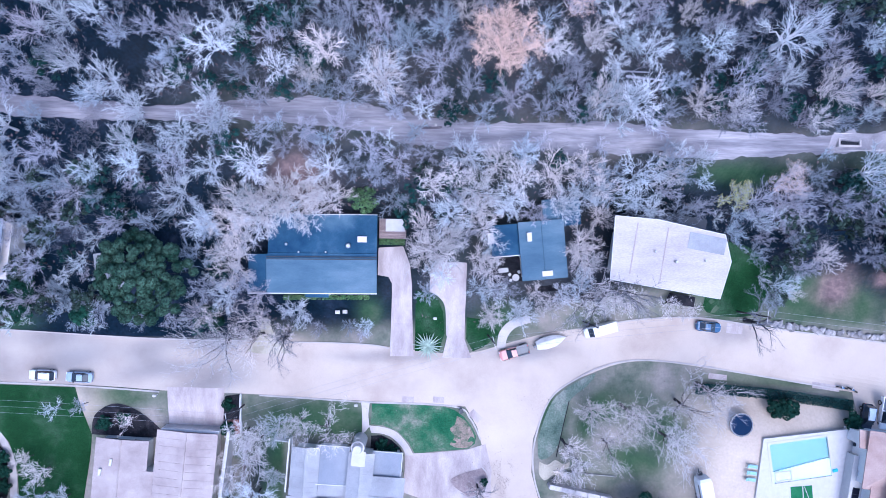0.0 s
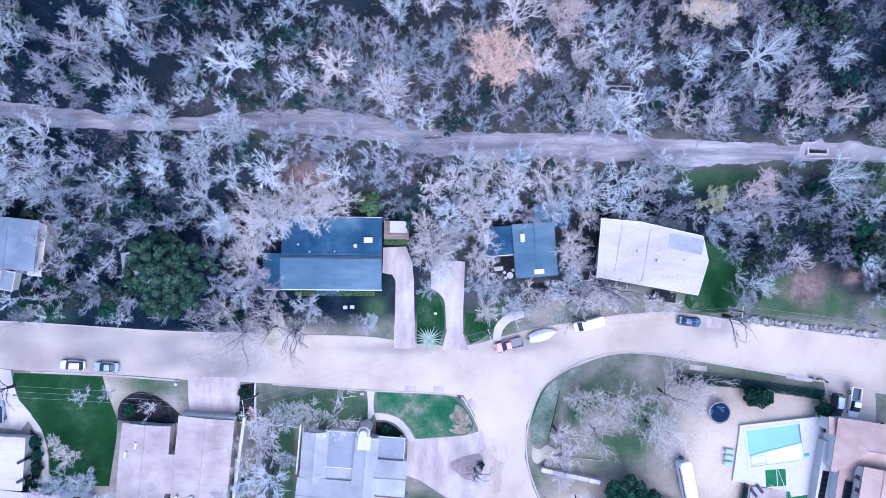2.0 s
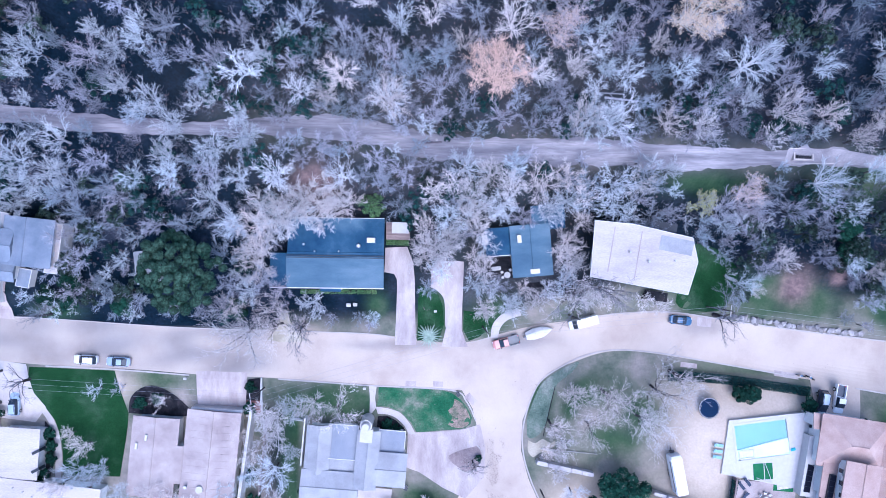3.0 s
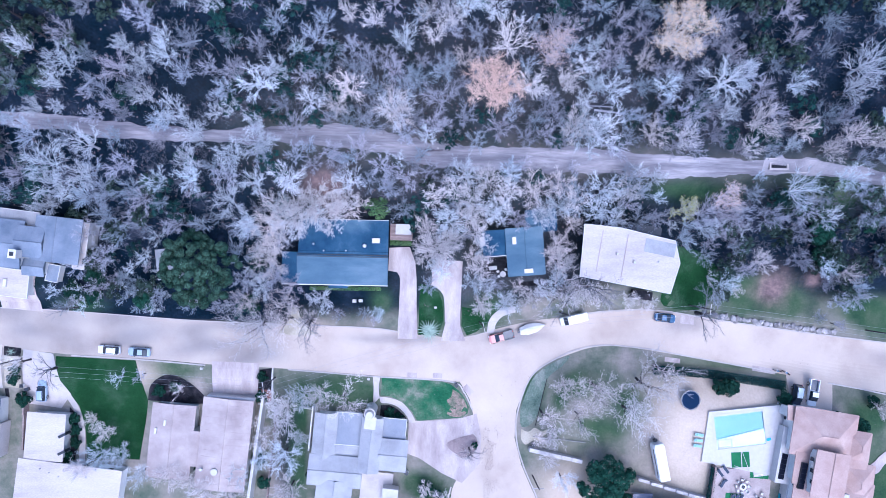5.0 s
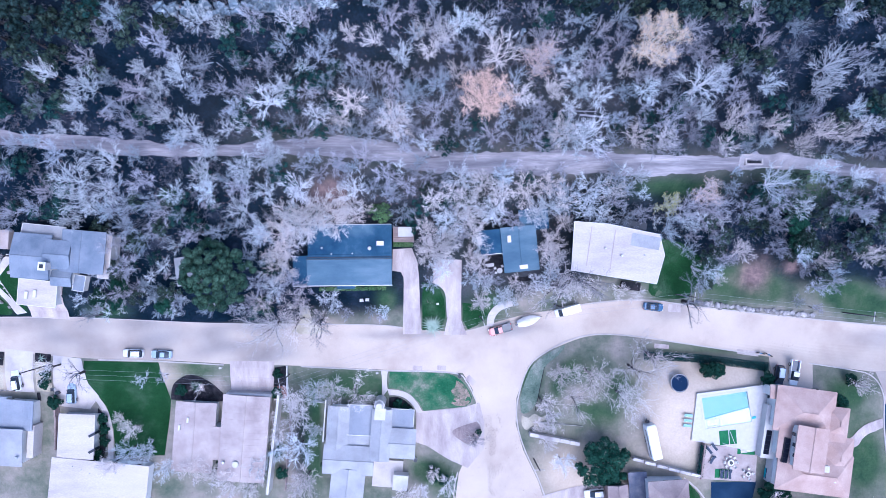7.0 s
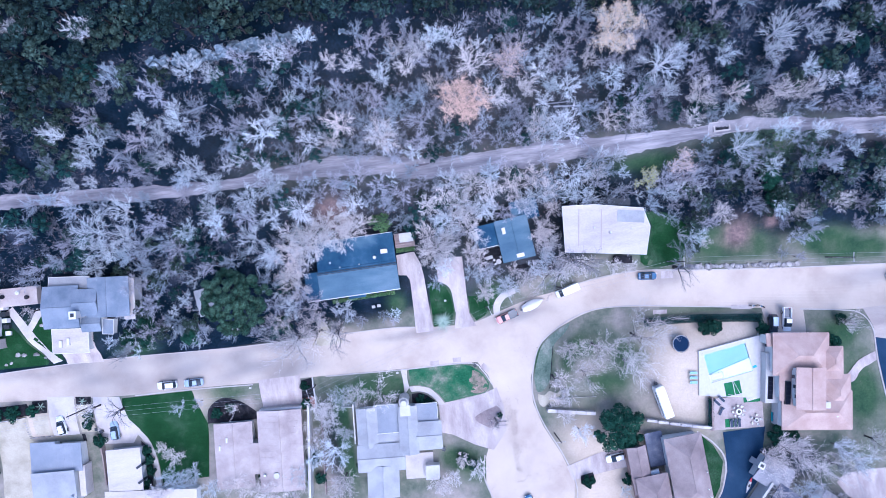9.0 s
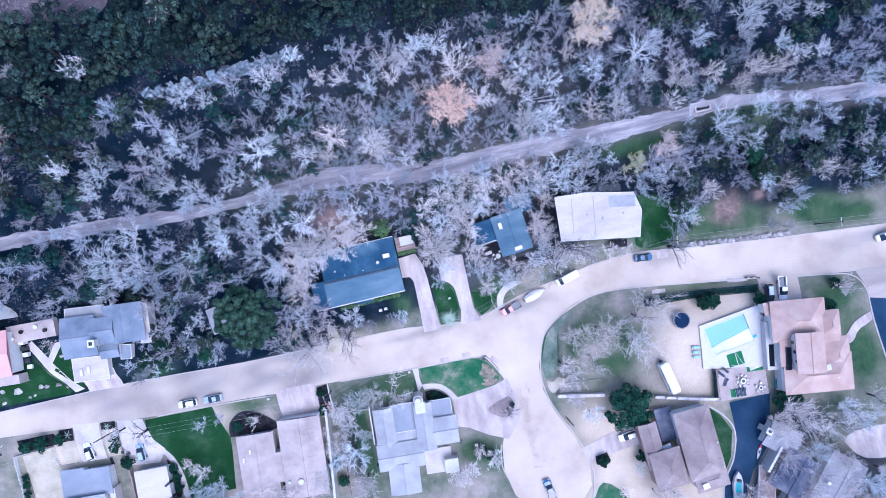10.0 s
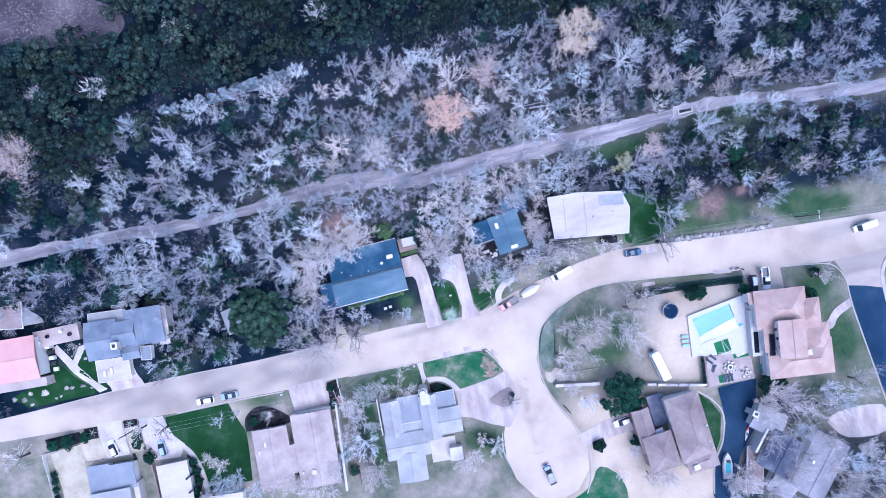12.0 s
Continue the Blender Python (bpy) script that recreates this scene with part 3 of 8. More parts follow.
drape("driveway", [(-84, -22.4), (-77.8, -23.2), (-76.6, -29), (-74.6, -32), (-77, -35.2), (-84.6, -34.2)], 0.07, M["concrete"], "pale concrete forecourt beside a garden", "driveway")
drape("driveway", [(64.2, -51.6), (74.6, -51.6), (73.0, -58), (71.0, -64.3), (66.0, -69.5), (60.5, -79.6), (57.2, -84), (56.2, -78), (58.4, -71), (61.8, -66), (64.0, -61), (64.2, -56)], 0.07, M["asphalt_new"], "dark blue new asphalt drive", "driveway")
kerb_line("kerb", [(58, -50.5), (61.8, -54), (63.9, -58.5), (62.2, -65), (58.6, -70.5), (56.5, -78)], 0.35, 0.12, label="pale kerb of the dark drive")
drape("driveway", [(34, -53.5), (40.4, -52.6), (41, -57.6), (27.5, -59), (26.5, -55.5)], 0.07, M["drive"], "pale concrete drive to the garage", "driveway")
drape("driveway", [(-89.5, -6.0), (-80, -6.5), (-80.6, -11.0), (-80.2, -14.4), (-88.6, -13.8), (-88.8, -10)], 0.07, M["drive"], "pale concrete apron at the street", "driveway")
drape("driveway", [(90.0, -67.5), (93.6, -65.6), (105.4, -66.6), (104.8, -73.6), (94.3, -72.7)], 0.07, M["drive"], "pale concrete court with fallen leaves", "driveway", curve=3)
between("footpath", [(-10.4, -26.4), (-10.2, -29), (-10.3, -33.0)], [(-8.8, -26.4), (-9.1, -29), (-8.9, -31.2)], 0.08, M["concrete"], "pale garden path to the front door", "path", 2)
between("footpath", [(-9.0, -31.0), (-6.5, -31.3), (-4.0, -32.3), (-2.0, -34.6), (-0.8, -36.8)], [(-8.6, -32.5), (-6.7, -32.6), (-4.8, -33.4), (-3.0, -35.3), (-2.3, -36.8)], 0.085, M["concrete"], "curved pale concrete path", "path", 2)
between("footpath", [(-79.5, -29.5), (-76, -30.8), (-73.4, -34.6), (-72.0, -40), (-71.8, -47)], [(-79.5, -31), (-76.4, -32.2), (-74.4, -35.4), (-73.2, -40.4), (-73.0, -47)], 0.085, M["concrete"], "curved white garden path", "path", 2)
between("footpath", [(-97.5, 1.5), (-94.5, -3.5), (-89.5, -12.8)], [(-99.0, 0.6), (-96.2, -4.5), (-91.8, -13.2)], 0.09, M["concrete"], "pale path down to the street", "path", 2)
between("footpath", [(-91.5, 0.5), (-95, -4.0)], [(-90.2, -0.6), (-94, -5.0)], 0.1, M["concrete"], "pale branch path", "path", 2)
between("footpath", [(94, -43), (96.5, -42), (99, -39.5), (103.9, -37.5)], [(93.5, -44.5), (97.4, -44), (100, -41.5), (104, -39.5)], 0.14, M["drive"], "crazy-paved stone path", "path", 3, rough_edge=0.4)

drape("lawn", [(-77.2, -23.7), (-60.6, -24.2), (-58.5, -33), (-60.2, -46), (-71.4, -46), (-71.8, -40), (-73.2, -34.6), (-75.8, -30.6), (-77.6, -28)], 0.06, M["lawn_green"], "deep green watered lawn", "lawn")
drape("lawn", [(-8.4, -26.8), (-2, -26.9), (4.6, -27.3), (6.4, -27.9), (8.2, -29.2), (9.6, -30.9), (10.5, -32.8), (10.3, -34.2), (9.2, -35.2), (6, -35.7), (3, -36.0), (-0.6, -36.5), (-1.8, -34.3), (-3.9, -32.1), (-6.4, -31.0), (-8.7, -30.7)], 0.065, M["lawn_mixed"], "green lawn with worn reddish patches", "lawn")
drape("worn_lawn", [(6.9, -29.0), (8.4, -29.9), (9.6, -31.6), (10.2, -33.4), (9.4, -34.8), (7.6, -35.2), (5.8, -34.6), (6.6, -33.0), (5.7, -31.6), (6.6, -30.6)], 0.072, M["lawn_worn"], "reddish worn corner of the lawn", "lawn", 1.0, curve=4)
drape("lawn", [(21.6, -33.0), (22.6, -29.6), (24.2, -26.0), (26.4, -23.9), (29.2, -22.2), (32.0, -21.0), (30.5, -23.2), (27.6, -25.6), (26.4, -29.0), (25.3, -34.0), (23.6, -36.2), (21.8, -36.4)], 0.06, M["lawn_pale"], "thin grey-green grass inside the kerb", "lawn", 1.5, curve=3)
drape("dry_lawn", [(21.9, -37.0), (23.4, -37.6), (24.8, -36.7), (26.4, -37.5), (27.4, -37.0), (27.2, -38.2), (26.0, -38.6), (26.8, -39.8), (24.6, -39.4), (23.0, -40.4), (21.9, -39.2)], 0.062, M["lawn_dry"], "bare dusty earth by a low wall", "lawn", 1.5, curve=3)
drape("dry_lawn", [(-28.4, -11.8), (-27.0, -11.6), (-26.2, -14.0), (-24.6, -16.2), (-23.2, -17.9), (-30.6, -17.7), (-29.0, -15.6)], 0.1, M["lawn_dry"], "bare dusty earth path up from the street", "path", 1.5, curve=3)
drape("lawn", [(51.5, 3.5), (58, 2.5), (63.5, -1.5), (63.5, -6), (60.5, -10.2), (52.2, -9.6), (50.8, -5)], 0.06, M["lawn_green"], "dark green side lawn", "lawn", curve=3)
drape("lawn", [(-0.9, -6.2), (1.4, -6.6), (3.2, -8), (4.0, -10), (4.4, -14), (3.4, -17.2), (-0.9, -17.3)], 0.06, M["lawn_green"], "dark lawn between two driveways", "lawn", 1.5)
drape("lawn", [(8.3, -11), (12, -11.5), (14.5, -14.0), (11.5, -16.4), (9.5, -17.2), (8.3, -15)], 0.06, M["lawn_green"], "dark lawn beside the driveway", "lawn", 1.5)
drape("lawn", [(-95, -5), (-90.8, -0.5), (-88.6, -3.5), (-89.4, -12.8)], 0.06, M["lawn_green"], "small dark green lawn", "lawn", 1.5)
drape("lawn", [(-99.2, -2), (-96.5, -5.4), (-92.2, -13.3), (-110, -12.6), (-113, -9), (-104, -7.0)], 0.06, M["lawn_green"], "dark lawn with pale boulders", "lawn", 1.5)
drape("lawn", [(58.2, -50.8), (61.4, -54.2), (63.3, -58.5), (61.6, -64.5), (59.3, -68), (57.5, -60)], 0.06, M["lawn_green"], "narrow curved green lawn", "lawn", 1.5)
drape("lawn", [(20, -72), (26, -69.5), (30, -65), (35, -70), (34, -78), (24, -80)], 0.06, M["lawn_mixed"], "patchy lawn by the turning circle", "lawn", curve=3)
drape("dry_lawn", [(-108, -25.6), (-99.8, -25.2), (-99.8, -46), (-109.5, -46)], 0.05, M["lawn_dry"], "dry beige yard", "lawn")
drape("dry_lawn", [(-98.8, -25), (-95.2, -25.2), (-95.4, -30), (-98.8, -29.6)], 0.05, M["lawn_dry"], "dry beige yard with stepping stones", "lawn", 1.5)
drape("dry_lawn", [(-88, -23.4), (-84.6, -23.8), (-84.8, -31), (-88.2, -30.6)], 0.05, M["lawn_dry"], "dry beige strip between driveways", "lawn", 1.5)
drape("flower_bed", [(-8.6, -33.0), (-6.8, -32.9), (-5.0, -33.8), (-3.3, -35.4), (-2.6, -36.9), (-8.8, -36.2)], 0.09, M["mulch_and_shade"], "dark mulched half-round bed", "flower bed", 1.0)
drape("flower_bed", [(-58.5, -33), (-57.6, -29.4), (-54.4, -27.2), (-51, -27.8), (-47.6, -30.4), (-46.5, -33.5)], 0.09, M["mulch_and_shade"], "dark mulched bed before the house", "flower bed", 1.0, curve=3)
drape("flower_bed", [(-34.5, -25.6), (-31.8, -25.2), (-31.8, -30), (-35, -30)], 0.09, M["mulch_and_shade"], "dark planted strip beside the driveway", "flower bed", 1.0)
drape("flower_bed", [(-35.0, -30), (-31.9, -30), (-32.2, -33), (-35.2, -33)], 0.09, M["red_mulch"], "red brick-paved corner", "flower bed", 1.0)
for pts, lab in (([(-108.5, -21.6), (-99.5, -21.8), (-98.6, -24.6), (-108, -24.8)], "dark shrub bed by the street"),
                 ([(-98.2, -21.4), (-94.8, -21.6), (-95.0, -24.6), (-98.4, -24.4)], "dark bed planted with a spiky rosette"),
                 ([(-88, -21.8), (-84.4, -22.2), (-84.6, -24), (-88, -23.8)], "dark bed planted with a spiky rosette"),
                 ([(-75.2, -34.8), (-73.6, -37), (-73.4, -44), (-74.2, -47), (-75.6, -42)], "dark curved bed along the white house"),
                 # no bed: the shadow along a fence, laid as a near-black strip
                 ([(27.1, -26.0), (27.25, -26.0), (25.0, -36.2), (24.85, -36.2)], "dark leaf-filled strip across the lawn"),
                 ([(29.5, -58.2), (32.6, -57.8), (33, -60), (31.4, -61.2), (29.4, -60.2)], "small dark planted island"),
                 ([(-88.4, -31), (-87.6, -31), (-87.6, -33), (-88.4, -33)], "dark corner bed beside the house")):
    drape("flower_bed", pts, 0.085, M["mulch_and_shade"], lab, "flower bed", 1.0)
drape("gravel_clearing", [(-140, 66), (-95, 64), (-76, 65), (-68, 62.5), (-55, 61), (-50.5, 63.5), (-52, 67.5), (-59, 71.5), (-66, 80), (-95, 88), (-140, 90)], 0.2, M["gravel"], "stony clearing among evergreens", "clearing", 2.0, curve=3)
for x, y, w, d, a in ((3.5, -26.0, 2.0, 1.1, -2), (-2, -26.0, 2.1, 1.1, -2), (10.2, -29, 2.4, 1.4, -45), (54.5, -21.4, 3.4, 1.0, -6), (74.6, -23.0, 5, 1.1, -8), (57.6, -12.6, 3.0, 1.8, -4)):
    u, v = Vector((math.cos(radians(a)), math.sin(radians(a)))), Vector((-math.sin(radians(a)), math.cos(radians(a))))
    c = Vector((x, y))
    drape("asphalt_patch", [tuple(c + u * i * w / 2 + v * j * d / 2) for i, j in ((-1, -1), (1, -1), (1, 1), (-1, 1))], 0.06, M["drive"], "darker patch in the street", "road patch", 1.0)


# ---- houses ----
def turned(c, ang, u, v):
    a = radians(ang)
    return c[0] + u * math.cos(a) - v * math.sin(a), c[1] + u * math.sin(a) + v * math.cos(a)


def house(x, y, label):
    return thing("house", x, y, g(x, y), 0, label, "house")


def solid(parent, verts, faces, name, mat, label=""):
    """A mesh from world places, under a parent that stands unturned."""
    o = parent.matrix_basis.translation
    if parent.parent:
        o = o + parent.parent.matrix_basis.translation
    bm = bmesh.new()
    vs = [bm.verts.new((v[0] - o.x, v[1] - o.y, v[2] - o.z)) for v in verts]
    for f in faces:
        bm.faces.new([vs[i] for i in f])
    return part(name, bm, mat, parent, label)


def brick(parent, c, ang, u0, u1, v0, v1, z0, z1, name, mat, label=""):
    """A block turned with its house; z0 and z1 may be given per corner."""
    vs = []
    for z in (z0, z1):
        zs = z if isinstance(z, tuple) else (z,) * 4
        for (u, v), zz in zip(((u0, v0), (u1, v0), (u1, v1), (u0, v1)), zs):
            vs.append((*turned(c, ang, u, v), zz))
    return solid(parent, vs, [(3, 2, 1, 0), (4, 5, 6, 7), (0, 1, 5, 4), (1, 2, 6, 5), (2, 3, 7, 6), (3, 0, 4, 7)], name, mat, label)


def windows(h, c, w, d, ang, z, n, wall_low):
    """Framed windows along the long sides, and a door."""
    for s in (-1, 1):
        for i in range(n):
            u = (i + 0.5) / n * w - w / 2
            v = s * d / 2
            fr = brick(h, c, ang, u - 0.65, u + 0.65, v - 0.05, v + 0.05, z - 1.75, z - 0.45, "window", M["white"], "white framed window")
            vs = [(*turned(c, ang, u + a, v + b), zz) for zz in (z - 1.65, z - 0.55) for a, b in ((-0.55, -0.07), (0.55, -0.07), (0.55, 0.07), (-0.55, 0.07))]
            solid(fr, [tuple(Vector(p)) for p in vs], [(3, 2, 1, 0), (4, 5, 6, 7), (0, 1, 5, 4), (1, 2, 6, 5), (2, 3, 7, 6), (3, 0, 4, 7)], "pane", M["glass_dark"])


def block(h, c, w, d, ang, z, roof="gable", rise=1.2, axis="u", mat="roof_blue", over=0.5, wall="wall_paint", seams=0.0, n=3, fascia=True, label="", tilt=(0, 0)):
    """One wing of a house: walls down to the ground, windows and a roof whose eaves lie at z."""
    low = min(g(*turned(c, ang, i * w / 2, j * d / 2)) for i in (-1, 1) for j in (-1, 1)) - 0.3
    iw, idd = w / 2 - over, d / 2 - over
    brick(h, c, ang, -iw, iw, -idd, idd, low, z - (0.2 + abs(tilt[0]) + abs(tilt[1]) if roof == "flat" else 0.12), "wall", M[wall])
    if n:
        windows(h, c, 2 * iw, 2 * idd, ang, z, n, low)
    W2, D2, t = w / 2, d / 2, 0.16
    m = M[mat]
    if roof == "flat":
        r = brick(h, c, ang, -W2, W2, -D2, D2, tuple(z - t + tilt[0] * i + tilt[1] * j for i, j in ((-1, -1), (1, -1), (1, 1), (-1, 1))), tuple(z + tilt[0] * i + tilt[1] * j for i, j in ((-1, -1), (1, -1), (1, 1), (-1, 1))), "roof", m, label)
        if fascia:
            for a in ((-W2 - 0.06, W2 + 0.06, -D2 - 0.08, -D2 + 0.04), (-W2 - 0.06, W2 + 0.06, D2 - 0.04, D2 + 0.08), (-W2 - 0.08, -W2 + 0.04, -D2, D2), (W2 - 0.04, W2 + 0.08, -D2, D2)):
                zs = []
                for uu, vv in ((a[0], a[2]), (a[1], a[2]), (a[1], a[3]), (a[0], a[3])):
                    zs.append(z + tilt[0] * uu / W2 + tilt[1] * vv / D2)
                brick(h, c, ang, *a, tuple(q - 0.3 for q in zs), tuple(q + 0.05 for q in zs), "fascia", M["offwhite"])
    else:
        if roof == "gable":
            e = [(-W2, -D2), (W2, -D2), (W2, D2), (-W2, D2)]
            rd = [(-W2, 0), (W2, 0)] if axis == "u" else [(0, -D2), (0, D2)]
        else:
            e = [(-W2, -D2), (W2, -D2), (W2, D2), (-W2, D2)]
            k = max(0.05, abs(W2 - D2))
            rd = [(-k, 0), (k, 0)] if axis == "u" else [(0, -k), (0, k)]
        pts = [(*turned(c, ang, *p), z) for p in e] + [(*turned(c, ang, *p), z + rise) for p in rd]
        pts += [(p[0], p[1], p[2] - t) for p in pts]
        if axis == "u":
            top = [(0, 1, 5, 4), (2, 3, 4, 5), (1, 2, 5), (3, 0, 4)]
        else:
            top = [(1, 2, 5, 4), (3, 0, 4, 5), (0, 1, 4), (2, 3, 5)]
        fs = top + [tuple(i + 6 for i in reversed(f)) for f in top]
        fs += [(0, 6, 7, 1), (1, 7, 8, 2), (2, 8, 9, 3), (3, 9, 6, 0)]
        r = solid(h, pts, fs, "roof", m, label)
        # ridge cap
        p, q = rd
        bm = bmesh.new()
        o = h.matrix_basis.translation
        tube(bm, Vector((*turned(c, ang, *p), z + rise + 0.02)) - o, Vector((*turned(c, ang, *q), z + rise + 0.02)) - o, 0.12, n=6)
        part("ridge_cap", bm, m, h)
        if fascia:
            sides = ((-W2, W2, -D2 - 0.1, -D2), (-W2, W2, D2, D2 + 0.1)) if axis == "u" else ((-W2 - 0.1, -W2, -D2, D2), (W2, W2 + 0.1, -D2, D2))
            if roof == "hip":
                sides = ((-W2, W2, -D2 - 0.1, -D2), (-W2, W2, D2, D2 + 0.1), (-W2 - 0.1, -W2, -D2, D2), (W2, W2 + 0.1, -D2, D2))
            for a in sides:
                brick(h, c, ang, *a, z - 0.18, z + 0.02, "gutter", M["offwhite"] if mat == "roof_blue" else m)
    if seams:
        long_u = axis == "u"
        L = w if long_u else d
        span = D2 if long_u else W2
        k = int(L / seams)
        for i in range(1, k):
            a = -L / 2 + i * L / k
            for s in ((-1, 1) if roof != "flat" else (0,)):
                if roof == "flat":
                    b = (a - 0.05, a + 0.05, -D2, D2) if long_u else (-W2, W2, a - 0.05, a + 0.05)
                    zs = tuple(z + tilt[0] * uu / W2 + tilt[1] * vv / D2 for uu, vv in ((b[0], b[2]), (b[1], b[2]), (b[1], b[3]), (b[0], b[3])))
                else:
                    if roof == "hip" and abs(a) > abs(W2 - D2):
                        continue
                    lo, hi = (0, s * span) if s > 0 else (s * span, 0)
                    b = (a - 0.05, a + 0.05, lo, hi) if long_u else (lo, hi, a - 0.05, a + 0.05)
                    zs = tuple(z + rise * (1 - abs(vv if long_u else uu) / span) for uu, vv in ((b[0], b[2]), (b[1], b[2]), (b[1], b[3]), (b[0], b[3])))
                o = r.matrix_basis.translation
                vs = [(*turned(c, ang, uu, vv), zz + dz) for dz in (-0.02, 0.03) for (uu, vv), zz in zip(((b[0], b[2]), (b[1], b[2]), (b[1], b[3]), (b[0], b[3])), zs)]
                solid(r, vs, [(3, 2, 1, 0), (4, 5, 6, 7), (0, 1, 5, 4), (1, 2, 6, 5), (2, 3, 7, 6), (3, 0, 4, 7)], "seam", m)
    return r


def poly_roof(h, pts, z, mat, slope=0.0, label="", thick=0.22):
    """A low-slope roof of any outline, rising to the north."""
    y0 = sum(p[1] for p in pts) / len(pts)
    n = len(pts)
    top = [(x, y, z + slope * (y - y0)) for x, y in pts]
    vs = top + [(x, y, q - thick) for x, y, q in top]
    r = solid(h, vs, [tuple(range(n)), tuple(reversed(range(n, 2 * n)))] + [(i, n + i, n + (i + 1) % n, (i + 1) % n) for i in range(n)], "roof", mat, label)
    for i in range(n):
        a, b = Vector(top[i]), Vector(top[(i + 1) % n])
        bm = bmesh.new()
        tube(bm, a - h.location, b - h.location, 0.07, n=6)
        part("roof_edge", bm, M["offwhite"], h)
    return r


def chimney(h, x, y, z0, z1, w=1.0, d=1.0, ang=0.0, mat="white"):
    st = brick(h, (x, y), ang, -w / 2, w / 2, -d / 2, d / 2, z0, z1, "chimney", M[mat], "pale rendered chimney")
    brick(h, (x, y), ang, -w / 2 - 0.08, w / 2 + 0.08, -d / 2 - 0.08, d / 2 + 0.08, z1, z1 + 0.12, "chimney_cap", M["offwhite"])
    brick(h, (x, y), ang, -w / 4, w / 4, -d / 4, d / 4, z1 + 0.12, z1 + 0.32, "flue", M["dark_metal"])
    return st


def skylight(h, x, y, z, w=1.2, d=0.8, ang=0.0):
    s = brick(h, (x, y), ang, -w / 2, w / 2, -d / 2, d / 2, z - 0.2, z + 0.25, "skylight", M["white"], "white framed roof light")
    brick(h, (x, y), ang, -w / 2 + 0.15, w / 2 - 0.15, -d / 2 + 0.12, d / 2 - 0.12, z + 0.25, z + 0.29, "glazing", M["lamp_clear"])


def vent(h, x, y, z, r=0.18):
    bm = bmesh.new()
    o = h.matrix_basis.translation
    tube(bm, Vector((x, y, z - 0.2)) - o, Vector((x, y, z + 0.45)) - o, r * 0.6, n=10)
    tube(bm, Vector((x, y, z + 0.45)) - o, Vector((x, y, z + 0.6)) - o, r * 1.3, r * 0.9, n=10)
    part("roof_vent", bm, M["steel"], h)


# long low house with the blue roof
A = house(-16.5, 0, "long single-storey house with a low blue shingle roof")
block(A, (-16.6, 0.0), 18.2, 13.2, 0.4, 6.2, "gable", 0.7, "u", "roof_blue", n=5)
block(A, (-27.0, -3.3), 4.0, 6.2, 0.4, 6.3, "flat", mat="roof_blue", n=1, tilt=(0.05, 0.2), fascia=False)
block(A, (-17.5, -6.2), 3.9, 2.4, 0.4, 6.35, "flat", mat="roof_blue", n=0, over=0.2, fascia=False, tilt=(0, 0.12))
brick(A, (-18.2, -3.4), 0.4, -7.7, 10.7, -3.25, 2.6, (6.36, 6.36, 6.93, 6.93), (6.44, 6.44, 7.01, 7.01), "roof", M["roof_blue_pale"], "paler blue roof pitch over the front")
for dy in (-0.55, -0.95):
    brick(A, (-18.2, dy), 0.4, -7.7, 10.7, -0.06, 0.06, 6.85, 7.06, "ridge_trim", M["dark_metal"])
brick(A, (-18.2, -6.72), 0.4, -10.7, 10.8, -0.1, 0.08, 6.2, 6.46, "gutter", M["offwhite"], "white gutter")
skylight(A, -10.0, 2.5, 6.75, 1.6, 1.0)
vent(A, -12.3, 1.4, 6.8, 0.35)
vent(A, -16.0, 0.3, 6.85, 0.14)
vent(A, -20.5, 0.2, 6.85, 0.14)
vent(A, -22.6, 1.5, 6.7, 0.2)
deck_A = brick(A, (-5.0, 4.5), 0, -2.3, 2.3, -1.7, 1.7, g(-5, 3) - 0.3, 4.6, "deck", M["wood"], "dark wooden deck")
for i in range(12):
    brick(A, (-5.0, 4.5), 0, -2.3, 2.3, -1.65 + i * 0.28, -1.42 + i * 0.28, 4.6, 4.64, "deck_board", M["wood"])
brick(A, (-4.5, 5.0), 0, -1.6, 1.6, -1.05, 1.05, 6.6, 6.72, "awning", M["white"], "white patio awning")
for i, j in ((-1.5, -0.95), (1.5, -0.95), (-1.5, 0.95), (1.5, 0.95)):
    brick(A, (-4.5 + i, 5.0 + j), 0, -0.05, 0.05, -0.05, 0.05, 4.6, 6.6, "awning_post", M["white"])

# small house between the trees
B = house(19, 1.2, "small house with a steel-blue roof half hidden by bare trees")
block(B, (20.3, 1.2), 7.7, 9.8, 5.5, 8.6, "gable", 0.6, "v", "roof_blue_pale", n=2, fascia=False)
block(B, (14.1, 2.7), 4.9, 5.3, 5.5, 8.0, "flat", mat="roof_blue", n=1, tilt=(0.1, 0), fascia=False)
block(B, (23.4, 7.6), 6.4, 4.6, 5.5, 8.2, "flat", mat="roof_blue", n=1, tilt=(0, 0.1), fascia=False)
brick(B, (13.9, 0.0), 5.5, -2.4, 2.6, -0.08, 0.08, 7.8, 8.1, "gutter", M["offwhite"])
skylight(B, 17.9, 3.3, 9.0, 0.8, 1.5, 5.5)
skylight(B, 21.0, -2.7, 9.1, 1.8, 0.9, 5.5)
brick(B, (11.5, 3.0), 5.5, -0.5, 0.5, -0.9, 0.9, 8.0, 8.7, "roof_unit", M["white"], "white boxy air unit on the roof")
brick(B, (15.0, -2.4), 5.5, -2.6, 2.4, -2.0, 2.0, 1.0, 4.6, "terrace", M["mulch_and_shade"], "near-black terrace")
